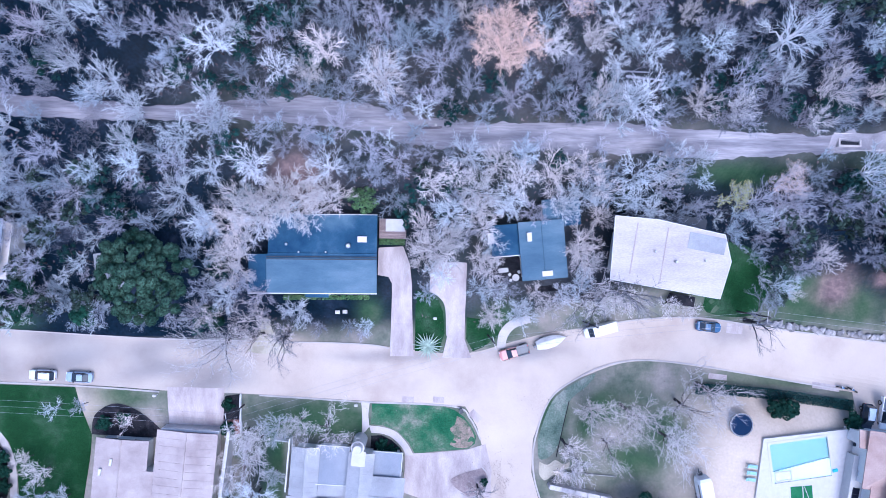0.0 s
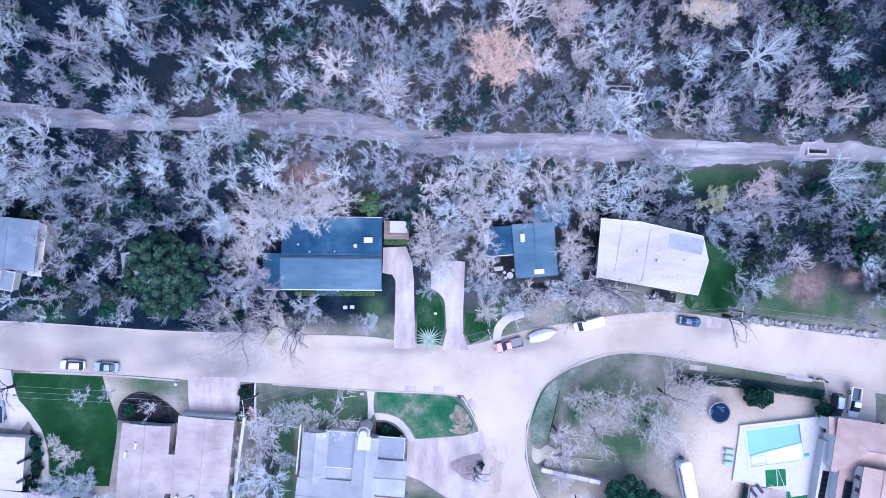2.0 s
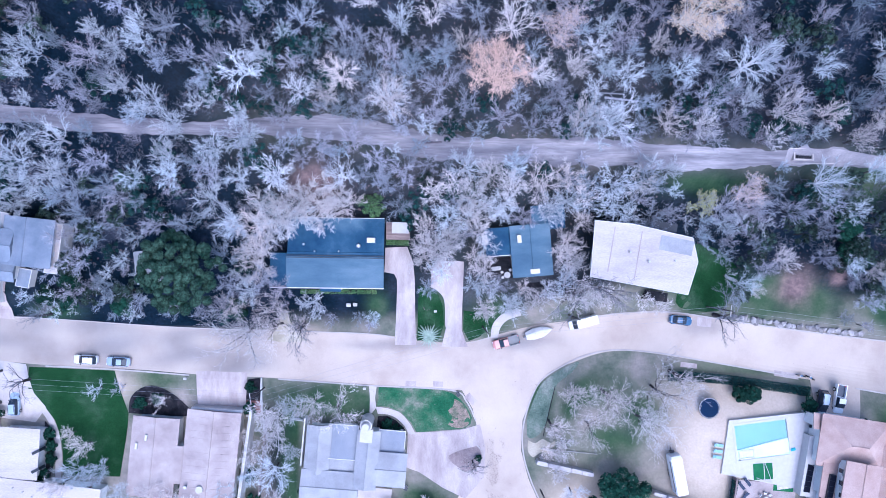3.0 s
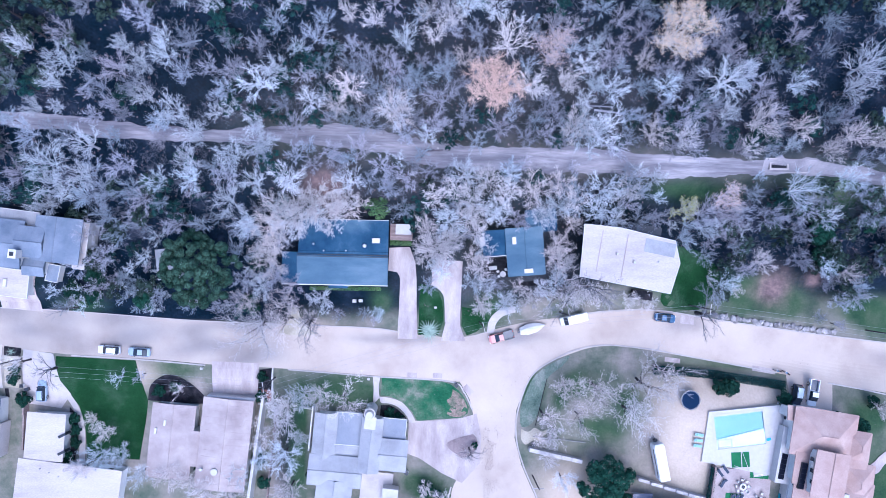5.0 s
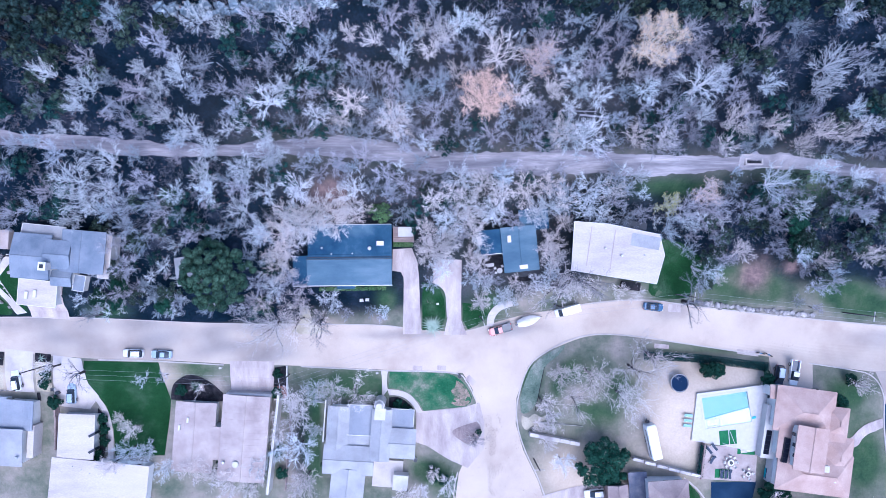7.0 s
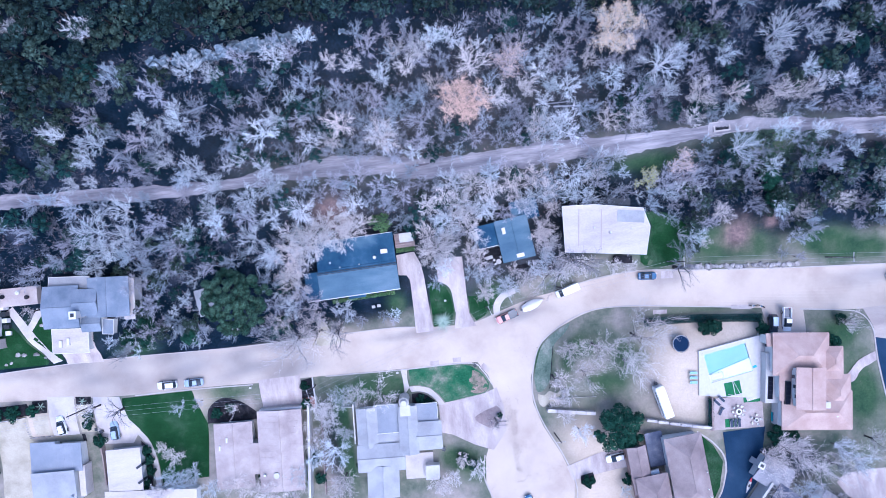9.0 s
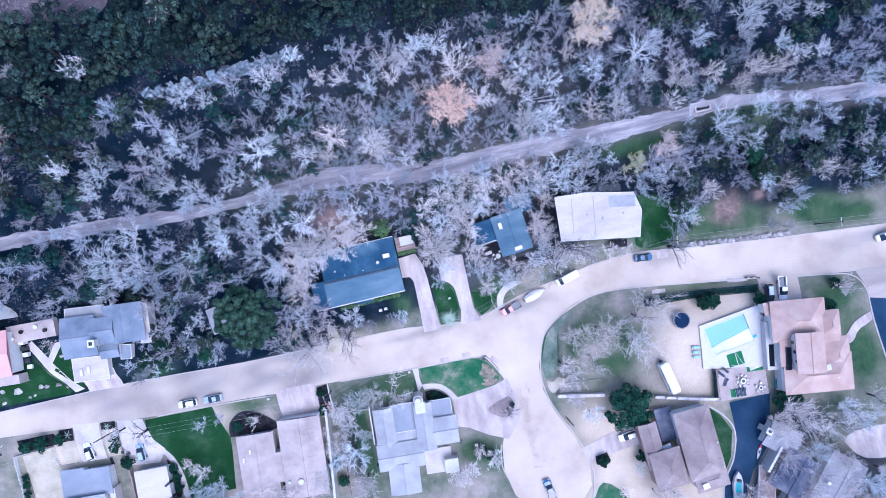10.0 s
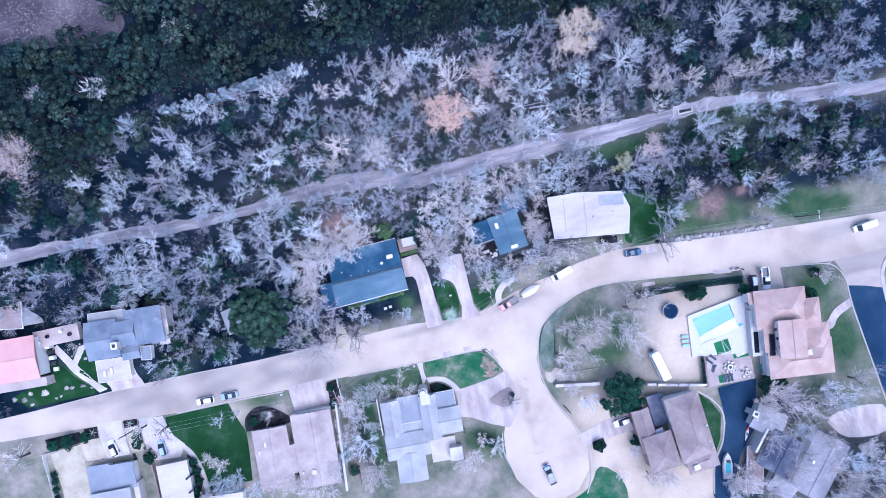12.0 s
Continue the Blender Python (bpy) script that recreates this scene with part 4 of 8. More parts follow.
# the porch's shade is in its colour
brick(B, (22.5, -5.2), 5.5, -4, 2.2, -0.8, 0.8, 1.0, 3.4, "porch", M["mulch_and_shade"], "porch block with its shade put in as near-black colour")

between("footpath", [(13.9, -16.4), (14.3, -13.7), (16.3, -11.5), (19.6, -10.6)], [(15.4, -16.6), (15.8, -14.5), (17.3, -12.8), (20.0, -11.9)], 0.16, M["concrete"], "curved pale concrete path under bare trees", "path", 3)

# white flat-roofed house
Ch = house(40.5, 0.4, "two-storey house with a broad white low-slope roof")
block(Ch, (40.4, 0.3), 15.6, 7.6, -8, 11.6, "flat", mat="roof_white", n=5, fascia=False)
poly_roof(Ch, [(31.3, 6.9), (38.4, 6.4), (45.6, 4.9), (49.5, 4.1), (50.6, -0.3), (48.9, -6.4), (30.7, -3.4)], 12.0, M["roof_white"], 0.035, "broad white membrane roof")
# soft shading at the north-east corner, put in as a grey strip
brick(Ch, (46.4, 2.6), -10, -3.0, 3.2, -1.3, 1.4, 11.9, (12.03, 12.0, 12.13, 12.16), "roof_strip", M["roof_metal"], "grey strip that stands for shading at the roof corner")
for i, (u, v, w, d) in enumerate(((-6.3, 0.6, 0.10, 4.2), (-1.2, 0.4, 0.08, 4.4))):
    brick(Ch, turned((40.6, 0.2), -8, u, v), -8, -w, w, -d, d, 11.8, (12.02 + 0.035 * (v - d), 12.02 + 0.035 * (v - d), 12.02 + 0.035 * (v + d), 12.02 + 0.035 * (v + d)), "roof_seam", M["roof_pale"], "grey lap seam in the membrane")
vent(Ch, 37.8, 1.2, 12.1, 0.16)
vent(Ch, 41.3, -0.4, 12.05, 0.22)
vent(Ch, 46.2, -0.2, 11.95, 0.14)
# two near-black blocks added for the shadow and dark gap beside the walls
brick(Ch, (46.0, -7.2), -8, -2.0, 2.0, -0.9, 0.9, 0.2, 4.6, "porch", M["mulch_and_shade"], "near-black porch block that stands for a shadow by the wall")
brick(Ch, (43, 6.9), -8, -3.8, 5.2, -1.0, 0.6, 3.0, 8.4, "rear_deck", M["dark_metal"], "near-black block for the dark gap behind the house")

# pale house with a ribbed garage roof
D = house(-45, -38, "pale single-storey house with ribbed beige roofs")
block(D, (-52.1, -40.7), 8.9, 15.6, -4, 1.4, "gable", 0.5, "v", "roof_pale", n=2)
block(D, (-40.9, -41), 10.3, 19.2, -4.5, 2.0, "gable", 0.55, "v", "roof_pale", seams=1.3, n=2)
block(D, (-47.0, -42.2), 3.4, 7.4, -4, 1.5, "flat", mat="roof_pale", n=0, fascia=False, over=0.1)
brick(D, (-40, -31.2), -3, -5, 5.0, -0.5, 0.0, -2.2, 1.2, "garage_front", M["offwhite"], "white garage front")
for i in range(6):
    brick(D, (-40, -31.2), -3, -4.7 + i * 1.6, -3.3 + i * 1.6, 0.0, 0.06, -1.8, 0.7, "garage_panel", M["white"])
brick(D, (-34.6, -42.5), -6.5, -0.32, 0.26, -11.5, 11.0, -2.8, 1.2, "side_wall", M["white"], "white capped side wall")
skylight(D, -53.3, -36.8, 1.75, 0.5, 1.2, -8)
skylight(D, -55.2, -38.5, 1.65, 0.5, 1.2, -8)
vent(D, -45.2, -46, 2.4, 0.3)
bm = bmesh.new()
tube(bm, Vector((-42.5, -46.5, 2.2)) - D.location, Vector((-42.5, -46.5, 2.9)) - D.location, 0.8, 0.7, n=14)
part("roof_dish", bm, M["white"], D, "round white roof cowl")

# grey metal-roofed house with the round white chimney
E = house(-13, -42, "house with several grey standing-seam metal roofs")
block(E, (-20.0, -38.9), 4.8, 9.6, -3.5, 1.6, "gable", 0.5, "v", "roof_metal", seams=0.8, n=1)
block(E, (-15.2, -37.4), 5.8, 6.6, -3.5, 1.3, "flat", mat="roof_metal_dark", seams=0.55, n=1, tilt=(0, -0.3))
block(E, (-10.3, -40.6), 4.4, 11.6, -4.5, 2.2, "gable", 0.6, "v", "roof_metal", seams=0.6, n=1)
block(E, (-15.0, -42.3), 6.2, 4.6, -4, 1.4, "flat", mat="roof_metal", n=0, fascia=False)
block(E, (-5.6, -38.2), 5.2, 6.2, -4, 1.3, "flat", mat="roof_metal_dark", seams=0.5, n=1, tilt=(0, -0.2))
block(E, (-5.6, -42.6), 6.2, 6.6, -4, 1.9, "gable", 0.5, "u", "roof_metal", seams=0.7, n=1)
block(E, (-17.6, -46.2), 11.4, 6.4, -4, 1.8, "gable", 0.6, "u", "roof_metal", seams=0.8, n=2)
block(E, (-17.9, -52.0), 7.4, 7.6, -6, 1.7, "gable", 0.6, "v", "roof_metal", n=1)
brick(E, (-8.8, -50.2), -5, -3.6, 3.2, -3.6, 2.6, -2.8, -1.9, "patio", M["concrete"], "pale paved patio")
brick(E, (-6.0, -52), -5, -1.7, 1.7, -1.7, 1.7, -1.9, 0.4, "garden_shed", M["white"], "white-roofed garden shed")
bm = bmesh.new()
o = E.location
tube(bm, Vector((-10.5, -33.6, -2)) - o, Vector((-10.5, -33.6, 3.6)) - o, 1.25, 1.2, n=20)
tube(bm, Vector((-10.5, -33.6, 3.6)) - o, Vector((-10.5, -33.6, 4.6)) - o, 1.0, 0.7, n=20)
part("chimney", bm, M["white"], E, "round whitewashed chimney stack")
brick(E, (-10.4, -35.7), -5, -1.2, 1.2, -1.2, 1.4, 1.0, 3.2, "chimney_breast", M["white"])
brick(E, (-23.2, -37.5), -4, -0.15, 0.15, -5, 4.5, -2.6, 0.4, "trellis", M["offwhite"])

# slate-grey house up the west end
Fh = house(-78, 0, "two-storey house with grey-blue shingle roofs and white trim")
block(Fh, (-83.4, -0.1), 8.0, 9.4, -5, 8.6, "gable", 1.0, "u", "roof_slate", n=2)
block(Fh, (-81.6, 5.2), 9.0, 2.6, -6, 7.6, "flat", mat="roof_metal", n=1, tilt=(0, -0.2))
block(Fh, (-72.6, 0.8), 9.0, 9.0, -5, 8.8, "gable", 1.1, "v", "roof_slate", n=2)
block(Fh, (-77.6, 0.2), 5.5, 6.0, -5, 9.2, "gable", 0.9, "u", "roof_slate", n=0)
block(Fh, (-68.7, -0.3), 2.2, 9.2, -6, 7.4, "flat", mat="roof_white", n=1, over=0.2)
block(Fh, (-84.2, -8.1), 8.2, 5.6, -6, 5.4, "flat", mat="roof_white", n=2, tilt=(0, 0.15))
block(Fh, (-78.2, -4.7), 4.4, 3.6, -5, 6.8, "gable", 0.6, "u", "roof_slate", n=0)
block(Fh, (-75.4, -6.0), 2.4, 3.4, -10, 5.2, "flat", mat="roof_slate", n=0, over=0.1)
chimney(Fh, -79.6, -2.2, 7, 11.2, 1.4, 1.6, -5)
skylight(Fh, -84.6, -8.2, 5.5, 0.7, 1.6, -6)
skylight(Fh, -86.4, -8.5, 5.5, 0.7, 1.6, -6)
for i in range(6):
    brick(Fh, (-77.6, -8.2), -14, -0.9, 0.9, -2.6 + i * 0.4, -2.2 + i * 0.4, 0.2, 0.9 + 0.18 * i, "step", M["concrete"])

# shed half under the great oak
Sh = house(-51.6, -3.2, "small grey metal-roofed shed half hidden under a great oak")
block(Sh, (-51.9, -3.4), 4.6, 6.2, 8, g(-51.9, -3.4) + 2.6, "gable", 0.5, "v", "roof_metal", n=1, fascia=False)

# red-roofed house at the west edge
G = house(-106, 0.3, "house with a smooth coral-red metal roof")
block(G, (-106.3, 0.4), 13.0, 10.6, -4.5, 8.4, "gable", 0.8, "u", "roof_red", n=3)
brick(G, (-106.5, -6.0), -4.5, -6.6, 6.4, -1.2, 1.0, 0.5, 6.6, "porch_roof", M["roof_pale"], "greyish-pink porch roof")
brick(G, (-95.6, 3.6), -2, -5.6, 5.6, -2.0, 2.2, 2.0, 5.9, "terrace", M["roof_pale"], "dusty pink paved terrace")
for i, (u, v) in enumerate(((-4.3, -0.8), (-2.0, 0.4), (1.5, 1.0), (3.5, -0.2))):
    bm = bmesh.new()
    p = Vector((*turned((-95.6, 3.6), -2, u, v), 5.9)) - G.location
    tube(bm, p, p + Vector((0, 0, 0.6)), 0.35, 0.5, n=12)
    part("planter", bm, M["mulch_and_shade"] if i % 2 else M["offwhite"], G)
for i in range(5):
    brick(G, (-98.9, 1.6 - i * 1.5), -5, -0.6, 0.6, -0.5, 0.5, 3.5, 5.4 - 0.35 * i, "stair_landing", M["dark_metal"] if i % 2 else M["offwhite"])
Lh = house(-102, 9.5, "dull brown roof of a neighbouring house among trees")
block(Lh, (-104, 11.6), 12, 6.4, -12, 12.6, "flat", mat="roof_brown", n=2, tilt=(0, 0.2))

# houses along the south-west
H = house(-93, -37, "house with blue-grey metal roofs")
block(H, (-96.8, -34.9), 6.0, 7.4, -5, 0.9, "flat", mat="roof_metal_dark", n=1, tilt=(0.1, 0.1), fascia=False)
block(H, (-90.9, -35.5), 6.4, 6.8, -5, 1.2, "flat", mat="roof_metal_dark", seams=0.55, n=1, tilt=(0, 0.2), fascia=False)
block(H, (-94.7, -42.4), 10.2, 8.4, -3, 1.7, "flat", mat="roof_metal", n=2, tilt=(0.1, 0.25), fascia=False, label="smooth pale blue-grey roof pitch")
block(H, (-98.6, -47.0), 4.4, 3.0, 14, 0.6, "flat", mat="roof_white", n=0, tilt=(0, 0.1))
brick(H, (-88.6, -41.6), -3, -0.7, 0.7, -3.6, 3.6, -2.6, 0.6, "side_porch", M["roof_white"], "pale flat side porch")
vent(H, -90.6, -44.6, 1.7, 0.3)
H2 = house(-76, -45, "broad white flat-roofed modern house")
block(H2, (-78.4, -40.5), 8.2, 10.0, -2.5, 0.9, "flat", mat="roof_white", n=2, tilt=(0.1, 0), fascia=False)
block(H2, (-73.4, -51.4), 21.7, 10.7, -6, 1.0, "flat", mat="roof_white", n=4, tilt=(0.1, 0.1), fascia=False)
for i in range(2):
    brick(H2, (-74.6, -40 - 3.6 * i), 28, -1.0, 0.6, -0.28, 0.28, -0.8, 1.15, "shade_fin", M["dark_metal"], "dark slanted fin at the roof's east edge")
for i in range(7):
    vent(H2, -78.9 + 1.9 * i, -47.0 - 0.8 * (i % 3), 1.0, 0.1)

# clay-roofed house with the pool
I = house(83, -41, "large house with overlapping salmon clay-tile roofs")
block(I, (83.0, -34.6), 13.2, 9.8, -8, 8.2, "hip", 2.0, "u", "roof_clay", n=4)
block(I, (81.9, -31.2), 12.6, 3.0, -8, 7.6, "flat", mat="roof_clay", n=0, tilt=(0, -0.25), fascia=False)
block(I, (90.1, -37.2), 5.4, 6.6, -8, 8.0, "hip", 1.5, "v", "roof_clay", n=1)
block(I, (84.9, -48.1), 16.6, 9.0, -8, 8.2, "hip", 2.0, "u", "roof_clay", n=4)
block(I, (90.0, -44.6), 7.0, 8.2, -7, 8.1, "hip", 1.5, "v", "roof_clay", n=2)
block(I, (84.2, -41.4), 15.0, 8.4, -8, 8.5, "flat", mat="roof_clay", n=0, fascia=False)
block(I, (82.4, -42.0), 6.8, 9.6, -9, 11.2, "gable", 0.5, "v", "roof_clay", n=3)
for i in range(6):
    brick(I, (79.15, -38.9 - 1.15 * i), -9, -0.1, 0.1, -0.38, 0.38, 9.9, 10.8, "clerestory_pane", M["white"] if i % 2 else M["glass_dark"])
brick(I, (76.8, -39.8), -9, -1.7, 1.9, -5.9, 5.9, 3.0, 5.9, "sun_room", M["white"], "white flat-roofed sun room")
brick(I, (77.8, -48.4), -9, -1.1, 1.2, -2.9, 2.9, 3.0, 5.8, "rear_wing", M["white"], "white flat-roofed wing")
for cx, cy in ((75.9, -42.0), (78.3, -42.9)):
    pnl = brick(I, (cx, cy), -10, -0.6, 0.6, -2.7, 2.7, 5.9 if cx < 76 else 7.0, 6.0 if cx < 76 else 8.9, "solar_panel", M["dark_metal"], "long dark solar panel")
    for i in range(5):
        vs = [(*turned((cx, cy), -10, u, v), (6.005 if cx < 76 else 8.905) + z) for z in (0, 0.03) for u, v in ((-0.55, -2.65 + 1.06 * i), (0.55, -2.65 + 1.06 * i), (0.55, -1.65 + 1.06 * i), (-0.55, -1.65 + 1.06 * i))]
        solid(pnl, vs, [(3, 2, 1, 0), (4, 5, 6, 7), (0, 1, 5, 4), (1, 2, 6, 5), (2, 3, 7, 6), (3, 0, 4, 7)], "solar_panel", M["panel"])
for i in range(3):
    skylight(I, 77.7 - 0.1 * i, -46.4 - 1.6 * i, 5.8, 0.7, 0.9, -10)
skylight(I, 76.7, -36.8, 5.9, 0.7, 0.8, -10)
skylight(I, 87.6, -50.3, 9.0, 1.0, 0.7, -8)
vent(I, 88.5, -49.6, 9.2, 0.25)
brick(I, (85.6, -46.4), -6, -1.0, 1.0, -0.7, 0.7, 8.0, 10.8, "chimney", M["white"], "white rendered chimney block")

# brown hip-roofed house by the turning circle
J = house(49, -58, "house with brown shingle hip roofs")
block(J, (53.4, -58.2), 8.8, 16.8, 3, 7.2, "hip", 2.2, "v", "roof_brown", n=3)
block(J, (42.6, -56.8), 4.4, 11.2, 3, 5.6, "gable", 0.7, "v", "roof_brown", n=2, wall="wall_brick")
block(J, (45.0, -62.8), 7.6, 9.2, 3, 6.4, "hip", 1.6, "v", "roof_brown", n=2, wall="wall_brick")
block(J, (54.5, -67.2), 8.0, 5.4, 4, 6.6, "hip", 1.2, "u", "roof_brown", n=2)
block(J, (47.6, -53.2), 4.2, 8.2, 3, 3.6, "flat", mat="roof_grey", n=0, fascia=False)
skylight(J, 46.0, -58.2, 4.6, 2.6, 1.2, 10)
skylight(J, 52.4, -68.3, 7.6, 1.6, 1.3, 10)
for x, y in ((57.2, -58.5), (57.0, -62.5), (57.4, -64.4)):
    vent(J, x, y, 7.8, 0.14)

# grey-roofed houses beyond the dark drive
K = house(75, -67, "weathered grey-roofed house under bare trees")
block(K, (73.5, -62.2), 8.2, 6.4, -40, 6.6, "gable", 0.7, "u", "roof_lilac", n=2)
block(K, (74.4, -70.8), 8.6, 10.2, -42, 7.2, "gable", 1.0, "v", "roof_grey", n=2)
block(K, (67.8, -74), 4.2, 12, -16, 5.0, "flat", mat="roof_brown", n=2)
block(K, (74, -78), 7, 8, -42, 6.4, "gable", 0.8, "u", "roof_lilac", n=2)
chimney(K, 70.2, -59.0, 4, 8.0, 1.4, 1.4, -40)
brick(K, (70.4, -66.3), 48, -3.4, 3.4, -0.3, 0.3, 3, 7.2, "parapet", M["white"], "white parapet wall")
for i in range(9):
    brick(K, turned((70.4, -66.3), 48, -3.0 + 0.75 * i, -0.75), 48, -0.18, 0.18, -0.42, 0.42, 6.6, 7.1, "rafter", M["dark_metal"], "dark open rafter")
K2 = house(84, -76, "long grey roof of a house under bare branches")
block(K2, (83.2, -76.4), 9.4, 16.2, -42, 7.2, "gable", 1.0, "v", "roof_lilac", n=3)
vent(K2, 81.2, -74.2, 8.0, 0.4)


# ---- vehicles ----
def loft(rows):
    """A body from cross-sections: x, half width, bottom, shoulder, top, half width at the top."""
    bm = bmesh.new()
    rings = []
    for x, hw, z0, zs, zt, tw in rows:
        pts = [(-hw * 0.92, z0), (-hw, z0 + 0.12), (-hw, zs), (-tw, zt), (0, zt + 0.02), (tw, zt), (hw, zs), (hw, z0 + 0.12), (hw * 0.92, z0)]
        rings.append([bm.verts.new((x, y, z)) for y, z in pts])
    for a, b in zip(rings, rings[1:]):
        for i in range(len(a)):
            j = (i + 1) % len(a)
            bm.faces.new((a[i], a[j], b[j], b[i]))
    bm.faces.new(rings[0])
    bm.faces.new(rings[-1][::-1])
    return bm


def wheels(v, xs, y, r=0.34):
    for x in xs:
        for s in (-1, 1):
            bm = bmesh.new()
            tube(bm, (x, s * (y - 0.11), r), (x, s * (y + 0.11), r), r, n=18)
            w = part("wheel", bm, M["rubber"], v, "black tyre")
            bm = bmesh.new()
            tube(bm, (x, s * (y + 0.10), r), (x, s * (y + 0.125), r), r * 0.6, n=14)
            part("rim", bm, M["steel"], w)


def lamps(v, front, back, y, z):
    for s in (-1, 1):
        part("headlight", boxes((front - 0.12, front + 0.02, s * y - 0.2, s * y + 0.2, z - 0.08, z + 0.08), bevel=0.03), M["lamp_clear"], v)
        part("tail_light", boxes((back - 0.02, back + 0.1, s * y - 0.15, s * y + 0.15, z, z + 0.2), bevel=0.02), M["lamp_red"], v)
        part("wing_mirror", boxes((front - 1.55, front - 1.4, s * (y + 0.33) - 0.1, s * (y + 0.33) + 0.1, 0.95, 1.1), bevel=0.03), M["dark_metal"], v)


def car(x, y, rz, colour, style, label, name="car", top=None, size=1.0):
    v = thing(name, x, y, g(x, y) + 0.05, rz, label, "van" if style == "van" else "pickup" if style == "pickup" else "car")
    v.matrix_basis = v.matrix_basis @ Matrix.Diagonal((size, size, size, 1))
    m = M[colour]
    if style in ("sedan", "suv"):
        h = 1.45 if style == "sedan" else 1.75
        L = 2.3
        part("body", loft([(-L, 0.72, 0.3, 0.62, 0.78, 0.6), (-L + 0.2, 0.86, 0.22, 0.75, 0.98, 0.74), (-0.9, 0.92, 0.2, 0.78, 1.0, 0.8), (0.9, 0.92, 0.2, 0.76, 0.98, 0.8), (1.8, 0.88, 0.22, 0.68, 0.86, 0.74), (L, 0.68, 0.3, 0.52, 0.62, 0.55)]), m, v)
        back = -1.75 if style == "sedan" else -2.15
        part("glazing", loft([(back, 0.66, 0.9, 0.98, 1.0, 0.62), (back + (0.75 if style == "sedan" else 0.3), 0.80, 0.9, 1.0, h - 0.04, 0.6), (0.15, 0.80, 0.9, 1.0, h - 0.04, 0.6), (1.1, 0.74, 0.88, 0.94, 0.98, 0.66)]), M["glass_dark"], v, "tinted windows")
        part("roof", loft([(back + (0.85 if style == "sedan" else 0.35), 0.62, h - 0.1, h - 0.06, h, 0.5), (-0.5, 0.66, h - 0.1, h - 0.05, h + 0.03, 0.55), (0.1, 0.62, h - 0.1, h - 0.06, h, 0.5)]), M[top or colour], v)
        for s in (-1, 1):
            part("roof_rail", boxes((-1.4, 0.0, s * 0.56 - 0.03, s * 0.56 + 0.03, h, h + 0.06)), M["dark_metal"], v)
        wheels(v, (-1.4, 1.4), 0.86)
        lamps(v, L - 0.05, -L + 0.02, 0.55, 0.6)
    elif style == "van":
        L = 2.9
        part("body", loft([(-L, 0.92, 0.3, 1.5, 2.2, 0.82), (-L + 0.15, 0.98, 0.25, 1.6, 2.4, 0.85), (1.0, 0.98, 0.25, 1.6, 2.4, 0.85), (1.5, 0.98, 0.25, 1.4, 2.25, 0.82), (2.2, 0.96, 0.25, 0.95, 1.25, 0.85), (L, 0.82, 0.3, 0.7, 0.9, 0.7)]), m, v)
        part("windscreen", loft([(1.52, 0.80, 1.4, 1.7, 2.26, 0.78), (2.22, 0.86, 1.1, 1.2, 1.30, 0.8)]), M["glass_dark"], v, "dark windscreen")
        part("roof_hatch", boxes((-0.5, 0.0, -0.25, 0.25, 2.4, 2.5), bevel=0.03), M["offwhite"], v)
        wheels(v, (-1.8, 1.8), 0.92, 0.36)
        lamps(v, L - 0.05, -L + 0.02, 0.65, 0.75)
    elif style == "pickup":
        L = 2.7
        part("body", loft([(-0.55, 0.93, 0.35, 0.85, 1.05, 0.86), (0.6, 0.94, 0.3, 0.85, 1.06, 0.84), (1.0, 0.94, 0.3, 0.85, 1.04, 0.82), (2.2, 0.92, 0.3, 0.8, 0.98, 0.78), (L, 0.78, 0.4, 0.65, 0.75, 0.66)]), m, v)
        part("glazing", loft([(-0.5, 0.78, 1.0, 1.1, 1.65, 0.62), (0.55, 0.80, 1.0, 1.1, 1.68, 0.62), (1.35, 0.78, 0.98, 1.02, 1.06, 0.7)]), M["glass_dark"], v, "tinted windows")
        part("roof", boxes((-0.42, 0.5, -0.6, 0.6, 1.64, 1.74), bevel=0.04), m, v)
        part("bed", boxes((-L, -0.55, -0.78, 0.78, 0.55, 0.62), (-L, -0.55, -0.93, -0.78, 0.4, 1.05), (-L, -0.55, 0.78, 0.93, 0.4, 1.05), (-L - 0.08, -L, -0.93, 0.93, 0.4, 1.05)), M["car_dark"] if colour == "car_red" else m, v, "open load bed")
        part("bed_liner", boxes((-L + 0.06, -0.62, -0.76, 0.76, 0.624, 0.66)), M["car_dark"], v, "dark bed liner")
        wheels(v, (-1.7, 1.7), 0.9, 0.38)
        lamps(v, L - 0.05, -L + 0.02, 0.6, 0.75)
    return v


car(-65.9, -22.0, 178, "car_white", "suv", "white estate car parked at the kerb")
car(-59.6, -22.3, 178, "car_silver", "sedan", "silver-blue saloon parked at the kerb")
car(52.4, -12.2, -6, "car_blue", "sedan", "dark blue saloon parked beside the street")
car(32.4, -12.9, 196, "car_white", "van", "long white van parked on the bend")
car(16.9, -17.2, 196, "car_red", "pickup", "faded red pickup truck with a dark bed")
car(80.4, -28.0, 262, "car_dark", "suv", "dark off-road car with a grey-blue roof in the driveway", top="car_silver", size=1.12)
car(84.0, -27.4, 261, "car_white", "pickup", "white pickup truck with a dark bed in the driveway", top="car_dark", size=1.12)
car(38.4, -54.8, 186, "car_white", "suv", "white estate car before the garage")
car(16.5, -63.6, 100, "car_blue", "pickup", "dark blue pickup at the turning circle", top="car_dark")
car(-92.0, -28.0, 100, "car_white", "suv", "white car in the driveway")
car(-80.2, -31.2, 92, "car_silver", "suv", "silver-blue car on the forecourt")
